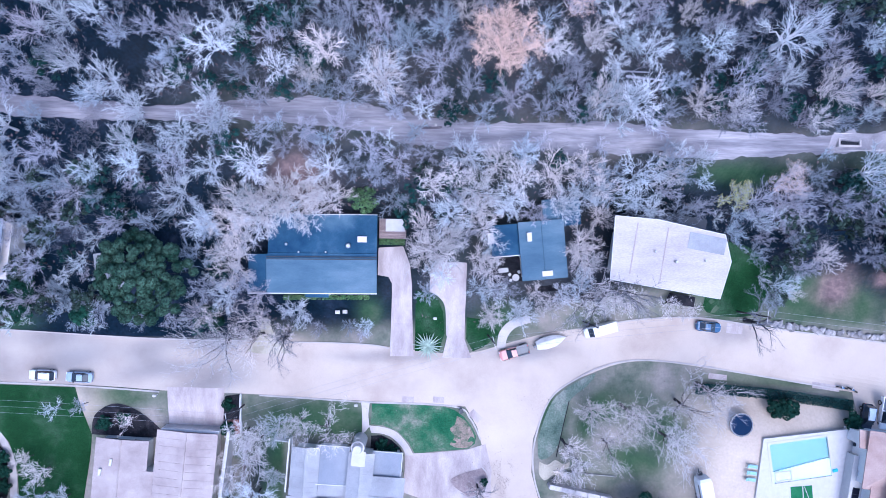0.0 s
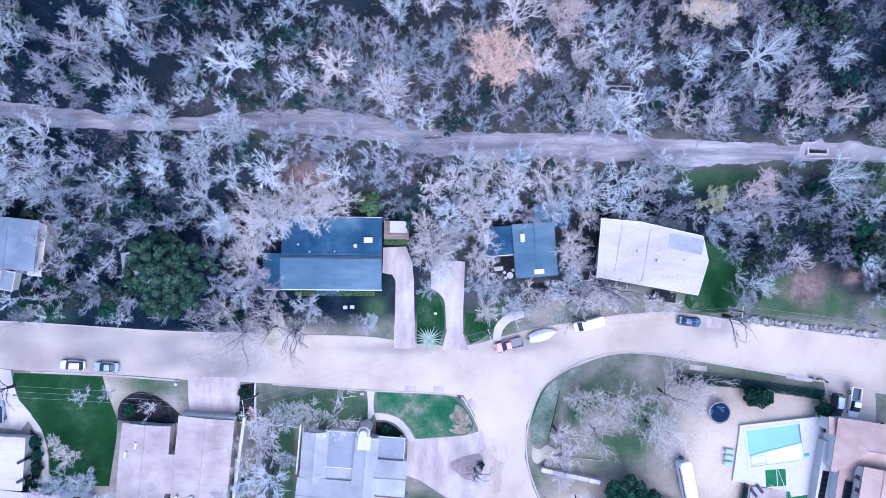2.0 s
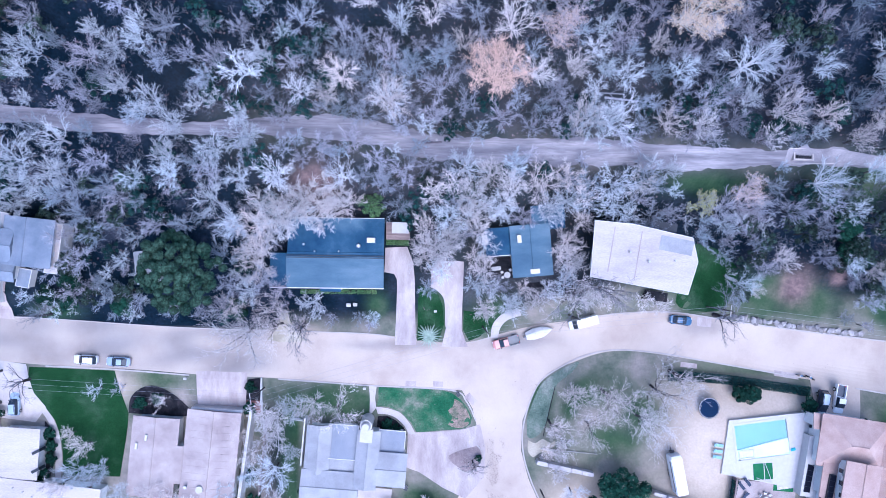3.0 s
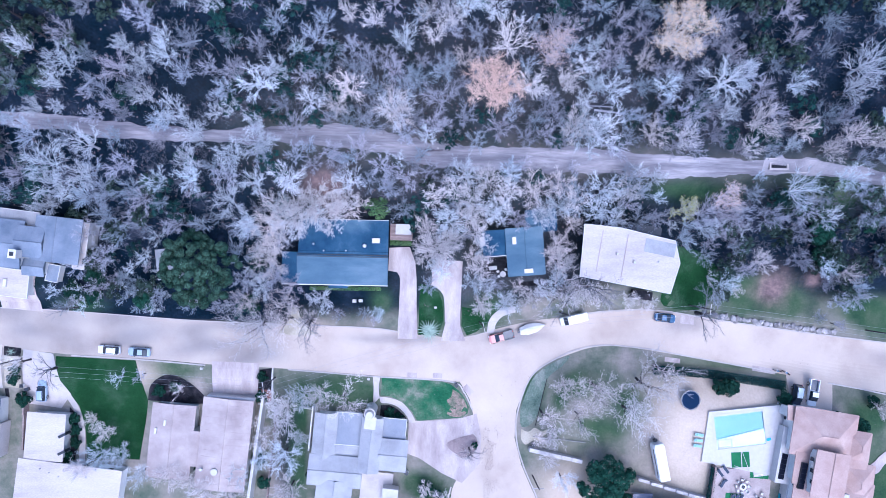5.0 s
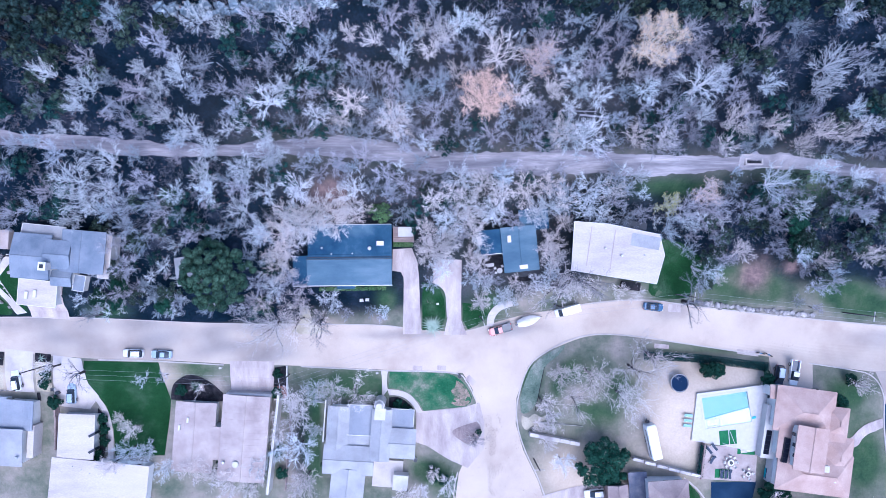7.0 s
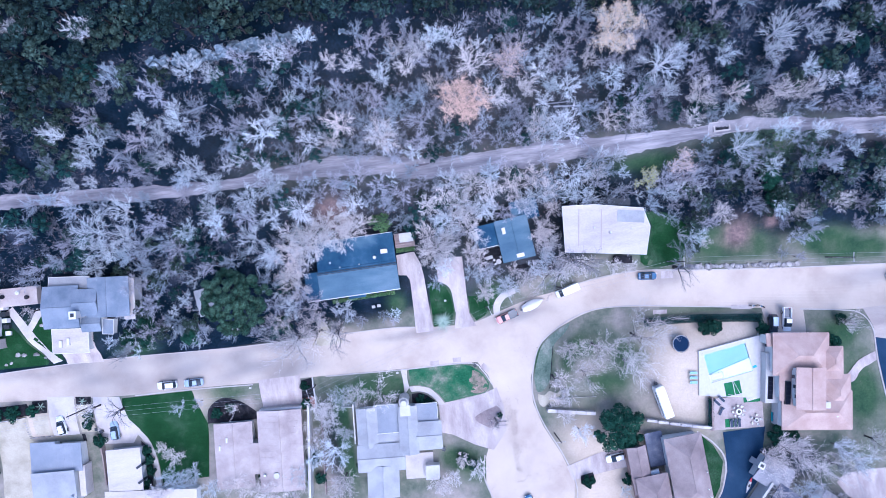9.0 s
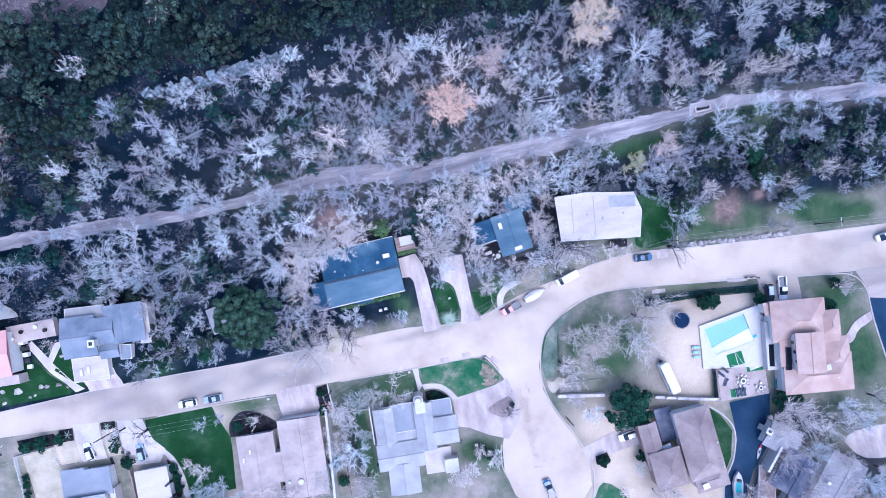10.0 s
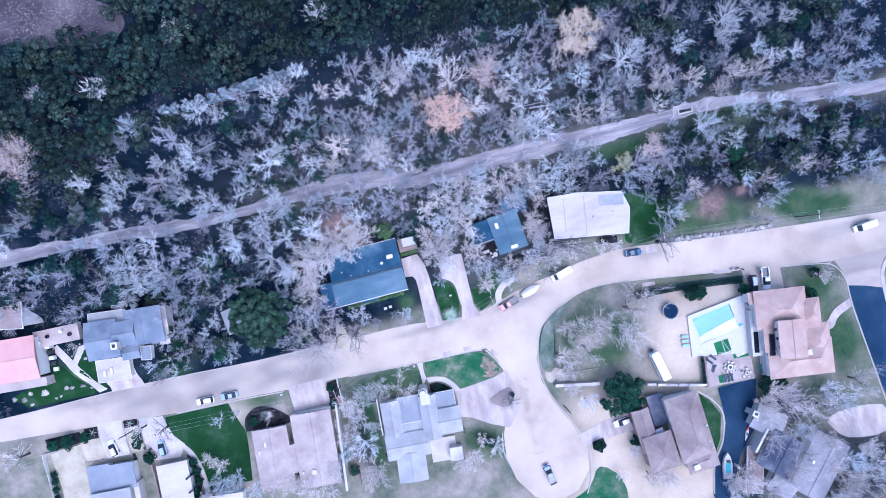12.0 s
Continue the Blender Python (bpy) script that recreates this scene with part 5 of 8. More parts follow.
car(114.5, -20.6, 186, "car_white", "van", "white van parked along the street")

# covered boat on its trailer
bt = thing("boat", 23.4, -15.2, g(23.4, -15.2), 17, "boat under a pale cover on a trailer", "boat")
part("cover", loft([(-2.6, 0.75, 0.6, 1.0, 1.35, 0.3), (-1.0, 1.1, 0.5, 1.1, 1.75, 0.4), (0.8, 1.05, 0.5, 1.1, 1.6, 0.35), (2.0, 0.6, 0.6, 1.0, 1.25, 0.2), (2.9, 0.1, 0.8, 0.9, 1.0, 0.05)]), M["offwhite"], bt, "pale boat cover")
part("trailer", boxes((-2.8, 3.4, -0.06, 0.06, 0.4, 0.5), (-1.4, -1.2, -1.0, 1.0, 0.35, 0.45)), M["dark_metal"], bt)
part("outboard_motor", boxes((-3.2, -2.6, -0.2, 0.2, 0.6, 1.4), bevel=0.06), M["car_dark"], bt)
wheels(bt, (-1.3,), 1.0, 0.3)
# open boat near the dark drive
b2 = thing("boat", 61.2, -71.6, g(61.2, -71.6), 78, "small white motor boat with a teal deck", "boat")
b2.matrix_basis = b2.matrix_basis @ Matrix.Scale(1.2, 4)
part("hull", loft([(-2.6, 0.9, 0.4, 1.0, 1.1, 0.85), (0.5, 1.05, 0.35, 1.05, 1.15, 0.98), (2.0, 0.7, 0.4, 1.1, 1.2, 0.6), (3.0, 0.1, 0.7, 1.1, 1.25, 0.06)]), M["white"], b2)
part("deck", boxes((-1.2, 0.9, -0.55, 0.55, 1.12, 1.2)), M["teal_plastic"], b2, "teal deck mat")
part("seat", boxes((-2.1, -1.6, -0.6, 0.6, 1.1, 1.5), bevel=0.08), M["offwhite"], b2)
part("console", boxes((1.0, 1.5, -0.4, 0.4, 1.15, 1.7), bevel=0.06), M["dark_metal"], b2)
# kayak against the house wall
ky = thing("kayak", 68.6, -64.9, g(68.6, -64.9) + 0.05, 62, "red and white kayak lying beside the grey house", "kayak")
part("hull", loft([(-1.9, 0.06, 0.2, 0.3, 0.34, 0.04), (-0.6, 0.4, 0.05, 0.28, 0.4, 0.3), (0.5, 0.4, 0.05, 0.28, 0.4, 0.3), (0.9, 0.33, 0.08, 0.28, 0.4, 0.25)]), M["white"], ky)
part("bow", loft([(0.9, 0.33, 0.08, 0.28, 0.4, 0.25), (1.9, 0.06, 0.2, 0.3, 0.36, 0.04)]), M["red_plastic"], ky, "red bow")
part("cockpit_rim", boxes((-0.5, 0.3, -0.22, 0.22, 0.38, 0.44), bevel=0.03), M["dark_metal"], ky)
# camper trailer on the dry lawn
cv = thing("camper_trailer", 50.7, -42.0, g(50.7, -42.0), 102, "long white camper trailer on the dry lawn", "trailer")
part("body", loft([(-3.9, 1.0, 0.5, 2.2, 2.75, 0.9), (-3.6, 1.2, 0.45, 2.4, 2.9, 1.02), (3.4, 1.2, 0.45, 2.4, 2.9, 1.02), (3.9, 1.0, 0.5, 2.1, 2.7, 0.9)]), M["car_white"], cv)
part("hitch", boxes((3.9, 5.0, -0.08, 0.08, 0.45, 0.55)), M["dark_metal"], cv)
part("gas_locker", boxes((4.0, 4.5, -0.4, 0.4, 0.55, 1.1), bevel=0.05), M["dark_metal"], cv)
part("awning_roll", boxes((-3.0, 3.0, 1.16, 1.34, 2.3, 2.5), bevel=0.04), M["dark_metal"], cv)
wheels(cv, (-0.5, 0.4), 1.1, 0.36)
# motorcycles at the kerb
for i in range(2):
    mc = thing("motorcycle", 77.4 + 1.9 * i, -23.05 - 0.4 * i, g(78.4, -23.2) + 0.05, 170 - 20 * i, "dark motorcycle parked at the kerb", "motorcycle", "motorcycles at the kerb")
    for x in (-0.7, 0.7):
        bm = bmesh.new()
        tube(bm, (x, -0.07, 0.32), (x, 0.07, 0.32), 0.32, n=16)
        part("wheel", bm, M["rubber"], mc)
    part("tank", boxes((-0.1, 0.45, -0.18, 0.18, 0.7, 1.0), bevel=0.08), M["car_blue"], mc)
    part("seat", boxes((-0.8, -0.1, -0.15, 0.15, 0.72, 0.85), bevel=0.05), M["rubber"], mc)
    part("handlebar", boxes((0.45, 0.52, -0.4, 0.4, 1.0, 1.06)), M["steel"], mc)
    part("engine", boxes((-0.35, 0.35, -0.15, 0.15, 0.3, 0.7), bevel=0.04), M["steel"], mc)

# ---- pool terrace ----
PA = -8.0
zt = g(66, -36) + 0.45


def by(u, v):
    """Places on the pool terrace, from its middle."""
    return turned((67.7, -35.1), 8.0, u, v)


pool = thing("swimming_pool", 67.7, -35.1, g(67.7, -35.1), 8.0, "turquoise pool with a pale shallow shelf", "pool")
zl = zt - g(67.7, -35.1)
part("coping", boxes((-5.7, 5.7, 3.3, 3.75, -0.3, zl + 0.04), (-5.7, 5.7, -4.05, -3.6, -0.3, zl + 0.04), (-5.7, -5.25, -3.6, 3.3, -0.3, zl + 0.04), (5.25, 5.7, -3.6, 3.3, -0.3, zl + 0.04)), M["white"], pool, "white stone coping")
bm = bmesh.new()
vs = [bm.verts.new(p) for p in ((-5.25, -1.6, 0.06), (5.25, -0.4, 0.06), (5.25, 3.3, 0.06), (-5.25, 3.3, 0.06))]
bm.faces.new(vs)
part("deep_floor", bm, M["tile_pool"], pool, "turquoise tiled floor")
bm = bmesh.new()
pts = [(-5.25, -3.6), (5.25, -3.6), (5.25, -0.4), (-5.25, -1.6)]
lo = [bm.verts.new((x, y, 0.0)) for x, y in pts]
hi = [bm.verts.new((x, y, zl - 0.12)) for x, y in pts]
bm.faces.new(hi)
for i in range(4):
    bm.faces.new((lo[i], lo[(i + 1) % 4], hi[(i + 1) % 4], hi[i]))
part("sun_shelf", bm, M["tile_shelf"], pool, "pale shallow shelf")
spa = part("spa", boxes((-5.0, -1.8, -3.5, -3.2, 0, zl), (-5.0, -1.8, -1.95, -1.7, 0, zl), (-5.0, -4.7, -3.2, -1.95, 0, zl), (-2.1, -1.8, -3.2, -1.95, 0, zl)), M["white"], pool, "square white spa rim")
bm = bmesh.new()
bm.faces.new([bm.verts.new((x, y, zl - 0.06)) for x, y in ((-5.25, -3.6), (5.25, -3.6), (5.25, 3.3), (-5.25, 3.3))])
wat = part("water", bm, M["water"], pool, "clear still water")
wat.visible_shadow = False
td = thing("pool_terrace", 71, -40, g(71, -40), 0, "white concrete pool terrace", "terrace")
bm = bmesh.new()
rim = [turned((67.7, -35.1), 8.0, u, v) for u, v in ((-5.71, 3.76), (5.71, 3.76), (5.71, -4.06), (-5.71, -4.06))]
edge = [(61.0, -31.5), (77.4, -29.6), (76.0, -45.0), (59.6, -42.0)]
lo, hi = g(66, -40) - 0.4, zt
o = td.location
ring = [[bm.verts.new((x - o.x, y - o.y, z - o.z)) for x, y in pts] for pts, z in ((rim, hi), (edge, hi), (edge, lo), (rim, lo))]
for i in range(4):
    j = (i + 1) % 4
    for p, q in zip(ring, ring[1:] + ring[:1]):
        bm.faces.new((p[i], p[j], q[j], q[i]))
part("slab", bm, M["white"], td)
for i in range(7):
    brick(td, (67.7, -35.1), 8.0, 1.9 + 0 * i, 5.4, -10.4 + 0.26 * i, -10.17 + 0.26 * i, g(70, -44) - 0.2, zt - 0.2 + 0.03 * i, "step", M["wood_pale"])
pt = thing("patio", 68, -47, g(68, -47), 0, "dusty pink paved patio", "patio")
brick(pt, (68, -47.2), -4, -6.6, 6.6, -4.0, 3.6, g(68, -47) - 0.4, g(68, -47) + 0.2, "slab", M["roof_pale"])
zp = g(68, -47) + 0.2
for cx, cy, w, d, a in ((68.2, -41.4, 2.1, 3.0, 4),):
    tf = thing("turf_mat", cx, cy, zt, a, "green artificial turf mats with a white umbrella pole", "mat")
    part("mat", boxes((-2.2, -0.1, -1.6, 1.6, 0.0, 0.04)), M["turf"], tf)
    part("mat", boxes((0.1, 1.7, -1.6, 1.6, 0.0, 0.04)), M["turf"], tf)
    part("pole", tube(bmesh.new(), (0.0, 1.7, 0.5), (1.2, -2.2, 0.6), 0.06, n=8), M["white"], tf, "white pole")
    part("pole", tube(bmesh.new(), (-1.9, -1.0, 0.5), (1.3, -2.3, 0.55), 0.05, n=8), M["white"], tf, "white pole")
tf = thing("turf_mat", 72.2, -44.8, zp, -4, "pale green turf mat on the patio", "mat")
part("mat", boxes((-2.0, 2.0, -0.6, 0.6, 0.0, 0.04)), M["turf"], tf)
tf = thing("turf_mat", 66.2, -49.6, zp, -4, "green turf mat under loungers", "mat")
part("mat", boxes((-1.2, 2.2, -1.0, 1.0, 0.0, 0.03)), M["turf"], tf)


def lounger(x, y, z, rz, cloth="blue_cloth", label="blue cushioned sun lounger on the terrace"):
    o = thing("sun_lounger", x, y, z, rz, label, "lounger", "loungers by the pool")
    part("frame", boxes((-1.0, 1.0, -0.35, -0.29, 0.22, 0.3), (-1.0, 1.0, 0.29, 0.35, 0.22, 0.3)), M["white"], o)
    part("mattress", boxes((-1.0, 0.4, -0.3, 0.3, 0.3, 0.4), bevel=0.04), M[cloth], o)
    bm = bmesh.new()
    box(bm, 0, 0.75, -0.3, 0.3, -0.05, 0.05, Matrix.Translation((0.42, 0, 0.36)) @ pose(0, 0, 0, 0, -35, 0))
    part("backrest", bm, M[cloth], o)
    for a in (-0.9, 0.9):
        for b in (-0.3, 0.3):
            part("leg", boxes((a - 0.03, a + 0.03, b - 0.03, b + 0.03, 0, 0.22)), M["white"], o)
    return o


for i, (x, y, a) in enumerate(((63.6, -44.2, 130), (64.8, -43.5, 130), (64.3, -46.4, 60))):
    lounger(x, y, zp, a, "blue_cloth")
for i in range(3):
    lounger(66.4 + 0.95 * i, -49.6 - 0.06 * i, zp + 0.03, 88)
for i in range(3):
    lounger(58.7 + 0.14 * i, -38.7 + 1.15 * i, g(59, -38) + 0.05, 172, "aqua_cloth", "pale aqua sun lounger beside the pool")


def dining(x, y, z, n, r, label):
    o = thing("patio_table", x, y, z, 0, label, "table")
    bm = bmesh.new()
    tube(bm, (0, 0, 0.70), (0, 0, 0.75), r, n=24)
    part("tabletop", bm, M["offwhite"], o)
    bm = bmesh.new()
    tube(bm, (0, 0, 0.0), (0, 0, 0.70), 0.3, 0.12, n=12)
    part("pedestal", bm, M["dark_metal"], o)
    bm = bmesh.new()
    tube(bm, (0, 0, 0.75), (0, 0, 0.82), r * 0.5, n=20)
    part("fire_bowl", bm, M["dark_metal"], o, "dark round bowl")
    for i in range(n):
        a = math.tau * i / n
        c = thing("patio_chair", x + math.cos(a) * (r + 0.6), y + math.sin(a) * (r + 0.6), z, math.degrees(a), "pale patio chair facing a round table", "chair", "chairs round the patio table")
        part("seat", boxes((-0.25, 0.25, -0.25, 0.25, 0.4, 0.46), bevel=0.02), M["offwhite"], c)
        part("backrest", boxes((0.2, 0.26, -0.25, 0.25, 0.46, 0.9), bevel=0.02), M["offwhite"], c)
        for s in (-0.21, 0.21):
            for u in (-0.21, 0.21):
                part("leg", boxes((s - 0.02, s + 0.02, u - 0.02, u + 0.02, 0, 0.4)), M["dark_metal"], c)


dining(68.4, -47.0, zp, 8, 0.75, "round stone patio table with a dark bowl")
dining(72.3, -49.6, zp, 5, 0.55, "small round patio table")
# screen of shrubs in pots, and grill
gr = thing("grill", 77.3, -32.3, g(77.3, -32.3), -10, "steel barbecue grill beside the house", "grill")
part("body", boxes((-0.6, 0.6, -0.35, 0.35, 0.3, 0.95), bevel=0.05), M["steel"], gr)
part("lid", boxes((-0.55, 0.55, -0.32, 0.32, 0.95, 1.25), bevel=0.1), M["dark_metal"], gr)
part("shelf", boxes((-1.0, -0.62, -0.25, 0.25, 0.8, 0.86)), M["steel"], gr)
kb = thing("toy_car", 77.4, -31.2, g(77.4, -31.2), 0, "bright red ride-on toy with pale wheels", "toy")
part("body", boxes((-0.7, 0.7, -0.35, 0.35, 0.2, 0.6), bevel=0.1), M["red_plastic"], kb)
part("seat", boxes((-0.5, 0.0, -0.25, 0.25, 0.6, 0.75), bevel=0.04), M["offwhite"], kb)
for x in (-0.45, 0.45):
    part("axle", boxes((x - 0.15, x + 0.15, -0.42, 0.42, 0.0, 0.3), bevel=0.05), M["rubber"], kb)
fl = thing("pool_float", 73.9, -37.0, zt, 15, "small turquoise pool float on the terrace", "pool toy")
part("ring", boxes((-0.5, 0.5, -0.3, 0.3, 0.0, 0.2), bevel=0.09), M["teal_plastic"], fl)
sl = thing("pool_slide", 77.0, -49.6, g(77, -49.6), -8, "bright blue storage chest beside the house", "chest")
part("body", boxes((-0.6, 0.6, -1.1, 1.1, 0.0, 0.7), bevel=0.05), M["teal_plastic"], sl)
part("lid", boxes((-0.64, 0.64, -1.14, 1.14, 0.7, 0.8), bevel=0.03), M["blue_cloth"], sl)

# trampoline
tr = thing("trampoline", 57.2, -29.2, g(57.2, -29.2), 0, "round trampoline with a dark blue jumping mat", "trampoline")
bm = bmesh.new()
tube(bm, (0, 0, 0.86), (0, 0, 0.88), 1.85, n=40)
part("jumping_mat", bm, M["tramp"], tr)
verts, faces = [], []
for i in range(40):
    a = math.tau * i / 40
    for r, z in ((1.86, 0.84), (1.86, 0.93), (2.1, 0.93), (2.1, 0.84)):
        verts.append((r * math.cos(a), r * math.sin(a), z))
    for k in range(4):
        faces.append((i * 4 + k, i * 4 + (k + 1) % 4, (i + 1) % 40 * 4 + (k + 1) % 4, (i + 1) % 40 * 4 + k))
part("pad_ring", mesh_of("pad_ring", verts, faces, M["car_dark"]), None, tr, "dark blue edge padding")
for i in range(8):
    a = math.tau * i / 8
    bm = bmesh.new()
    tube(bm, (2.15 * math.cos(a), 2.15 * math.sin(a), 0), (2.15 * math.cos(a), 2.15 * math.sin(a), 1.5), 0.03, n=6)
    part("pole", bm, M["steel"], tr)


# ---- fences, walls, stones ----
def fence(pts, high, mat, label, width=0.12, step=2.4):
    """Posts with boards between them."""
    o = thing("fence", pts[0][0], pts[0][1], g(*pts[0]), 0, label, "fence")
    for p, q in zip(pts, pts[1:]):
        p, q = Vector(p), Vector(q)
        n = max(1, round((q - p).length / step))
        a = math.degrees(math.atan2(q.y - p.y, q.x - p.x))
        for i in range(n):
            c = p.lerp(q, (i + 0.5) / n)
            half = (q - p).length / n / 2
            z = g(c.x, c.y)
            brick(o, (c.x, c.y), a, -half + 0.07, half - 0.07, -width / 2, width / 2, z - 0.1, z + high, "board", M[mat])
            brick(o, (c.x, c.y), a, -half - 0.07, -half + 0.065, -0.09, 0.09, z - 0.2, z + high - 0.04, "post", M[mat])
    return o


fence([(23.5, -41.0), (35.0, -43.4)], 1.6, "wood_pale", "pale timber screen wall with a flat cap", 0.8)
fence([(46.5, -46.2), (61.5, -49.8)], 1.6, "wood_pale", "pale timber boundary wall with a flat cap", 0.6)
fence([(24.5, -38.6), (36, -39.6)], 0.4, "wood_pale", "low pale rail fence across the yard", 0.06)
fence([(62.2, -42.6), (61.2, -50.4)], 1.7, "wood", "dark slatted fence beside the patio", 0.3)
fence([(-109.4, -25.2), (-110.8, -36), (-111.6, -46)], 1.2, "offwhite", "white picket fence along the yard", 0.1, 1.2)
fence([(-109.4, -25.2), (-99.9, -25.0)], 0.7, "offwhite", "low white rail along the flower bed", 0.1)
fence([(-31.7, -25.2), (-31.9, -33.0), (-35.0, -33.2)], 0.6, "offwhite", "low white wall round a planted corner", 0.25)
fence([(-84.0, -31.5), (-84.0, -44)], 1.8, "wood", "dark board fence between two houses", 0.3)
fence([(-31.0, -34), (-32.4, -54)], 1.8, "wood", "dark weathered board fence beside a house", 0.15)
fence([(-23.2, -34.0), (-26.0, -33.6)], 1.2, "offwhite", "short pale trellis fence beside the house", 0.1, 0.6)


def stone_mesh(seed, sx, sy, sz, rnd=0.25):
    rs = random.Random(seed)
    bm = bmesh.new()
    bmesh.ops.create_icosphere(bm, subdivisions=1, radius=0.62)
    for v in bm.verts:
        k = 1 + rs.uniform(-rnd, rnd)
        q = Vector([max(-0.5, min(0.5, c)) for c in v.co])
        v.co = Vector((q.x * sx * k, q.y * sy * k, max(-0.4, q.z) * sz * k))
    me = bpy.data.meshes.new("stone")
    bm.to_mesh(me)
    bm.free()
    me.materials.append(M["stone"])
    return me


STONES = [stone_mesh(s, 1.5, 1.2, 1.1) for s in range(6)]
rs = random.Random(5)
sw = thing("stone_wall", 64, -11.4, g(64, -11.4), 0, "rough stacked boulder wall along the street", "stone wall")
for i in range(34):
    x = 63.5 + i * 0.80 + rs.uniform(-0.25, 0.25)
    y = street_north(x) + 1.0 - 0.9 * ss(60, 70, x) * 0 + rs.uniform(-0.25, 0.25) + (-12.6 - street_north(65) + 0.9) * 0
    y = -11.7 - (x - 65) * 0.113 + rs.uniform(-0.25, 0.25)
    ob = part("stone", rs.choice(STONES), None, sw)
    ob.matrix_basis = Matrix.Translation((x - 64, y + 11.4, g(x, y) - g(64, -11.4) + 0.15)) @ pose(0, 0, 0, 0, 0, rs.uniform(0, 360)) @ Matrix.Scale(rs.uniform(0.5, 1.1), 4)
for x, y, s in ((-112, -9.4, 1.2), (-110, -10.2, 1.6), (-107.6, -9.0, 1.3), (-104.2, -9.6, 1.9), (-98.8, -9.8, 1.2), (-97.6, -10.1, 1.1), (-94.8, -10.3, 1.4), (-109, -11.8, 1.1), (-101.4, -11.6, 0.8), (-102.6, -11.9, 0.8),
                (-91.2, -3.6, 1.0), (-93.2, -11.5, 0.7)):
    ob = new("boulder", rs.choice(STONES))
    ob.matrix_basis = Matrix.Translation((x, y, g(x, y) + 0.2)) @ pose(0, 0, 0, 0, 0, rs.uniform(0, 360)) @ Matrix.Scale(s * 0.62, 4)
    tagged(ob, "pale rounded boulder on a lawn", "boulder", "boulders on the lawn")
for x, y, s, sq in ((-18.6, 11.6, 1.5, 0.4), (-17.0, 10.0, 1.2, 0.4), (-20.2, 12.4, 0.9, 0.5), (-15.8, 12.6, 0.9, 0.5), (-19.8, 9.6, 1.1, 0.4), (-17.6, 14.2, 1.2, 0.6), (-24.0, 14.8, 1.4, 0.6), (0.4, 20.6, 0.4, 0.4), (1.9, 20.5, 0.3, 0.5),
                   (-6.0, 24.2, 0.7, 0.7), (62, 27, 0.8, 0.6), (83, 25.5, 1.0, 0.6), (89, 6.4, 1.2, 0.6), (25.5, 33.5, 1.8, 0.5)):
    ob = new("boulder", rs.choice(STONES))
    ob.matrix_basis = Matrix.Translation((x, y, g(x, y) + 0.25)) @ pose(0, 0, 0, 0, 0, rs.uniform(0, 360)) @ Matrix.Diagonal((s, s, s * sq, 1))
    tagged(ob, "flat weathered limestone boulder in the woods", "boulder", "boulders in the woods")

# limestone ledge above the woods
LEDGE = [(-78, 43.0), (-69.4, 43.3), (-57.7, 43.5), (-47.4, 44.2), (-41.3, 44.3), (-33.8, 44.5), (-28.6, 45.1), (-22.4, 45.4), (-16.1, 46.0), (0, 44.6), (15.7, 42.7), (30, 43.0), (60, 42.5)]
led = thing("rock_ledge", -30, 45, g(-30, 45), 0, "broken pale limestone ledge across the slope", "rock ledge", kind="structure")
ledge_line = smooth_line(LEDGE, 12)
for i, p in enumerate(ledge_line):
    wide = 1.0 if -52 < p.x < -14 else 0.6
    if rs.random() > (0.85 if -37 < p.x < -17 else 0.45 if wide == 1.0 or -72 < p.x < -52 else 0.12):
        continue
    for k in range(4 if -37 < p.x < -17 else 2):
        x, y = p.x + rs.uniform(-0.8, 0.8), p.y + rs.uniform(-0.8, 0.6)
        bm = bmesh.new()
        w, d, h = rs.uniform(0.25, 0.9) * wide, rs.uniform(0.15, 0.5) * wide, rs.uniform(0.2, 1.8)
        box(bm, -w, w, -d, d, -1.2, h, bevel=0.15)
        for v in bm.verts:
            v.co += Vector((rs.uniform(-1, 1), rs.uniform(-1, 1), rs.uniform(-1, 1))) * 0.22
        ob = part("slab", bm, M["limestone"], led)
        ob.matrix_basis = Matrix.Translation((x + 30, y - 45, g(x, y) - g(-30, 45) + 0.2)) @ pose(0, 0, 0, rs.uniform(-14, 14), rs.uniform(-14, 14), rs.uniform(-25, 50))
for i, (x, y, L, a) in enumerate(((-42, 37, 7, 12), (-18, 36, 6, 20), (31, 29.5, 9, -4), (36, 28.4, 8, -8), (-62, 30, 5, 40), (64, 9, 6, 60), (-30, 33, 5, 15))):
    bm = bmesh.new()
    tube(bm, (-L / 2, 0, 0.25), (L / 2, 0.4, 0.3), 0.22, 0.1, n=8)
    for s in (-1, 1):
        tube(bm, (L * 0.2, 0.2, 0.3), (L * 0.38, s * 1.2, 0.5), 0.08, 0.03, n=6)
    me = bpy.data.meshes.new("fallen_log")
    bm.to_mesh(me)
    bm.free()
    me.materials.append(M["twig_brown"])
    ob = new("fallen_log", me)
    ob.matrix_basis = pose(x, y, g(x, y), 0, 0, a)
    tagged(ob, "bleached fallen log on the forest floor", "log", "logs in the woods")
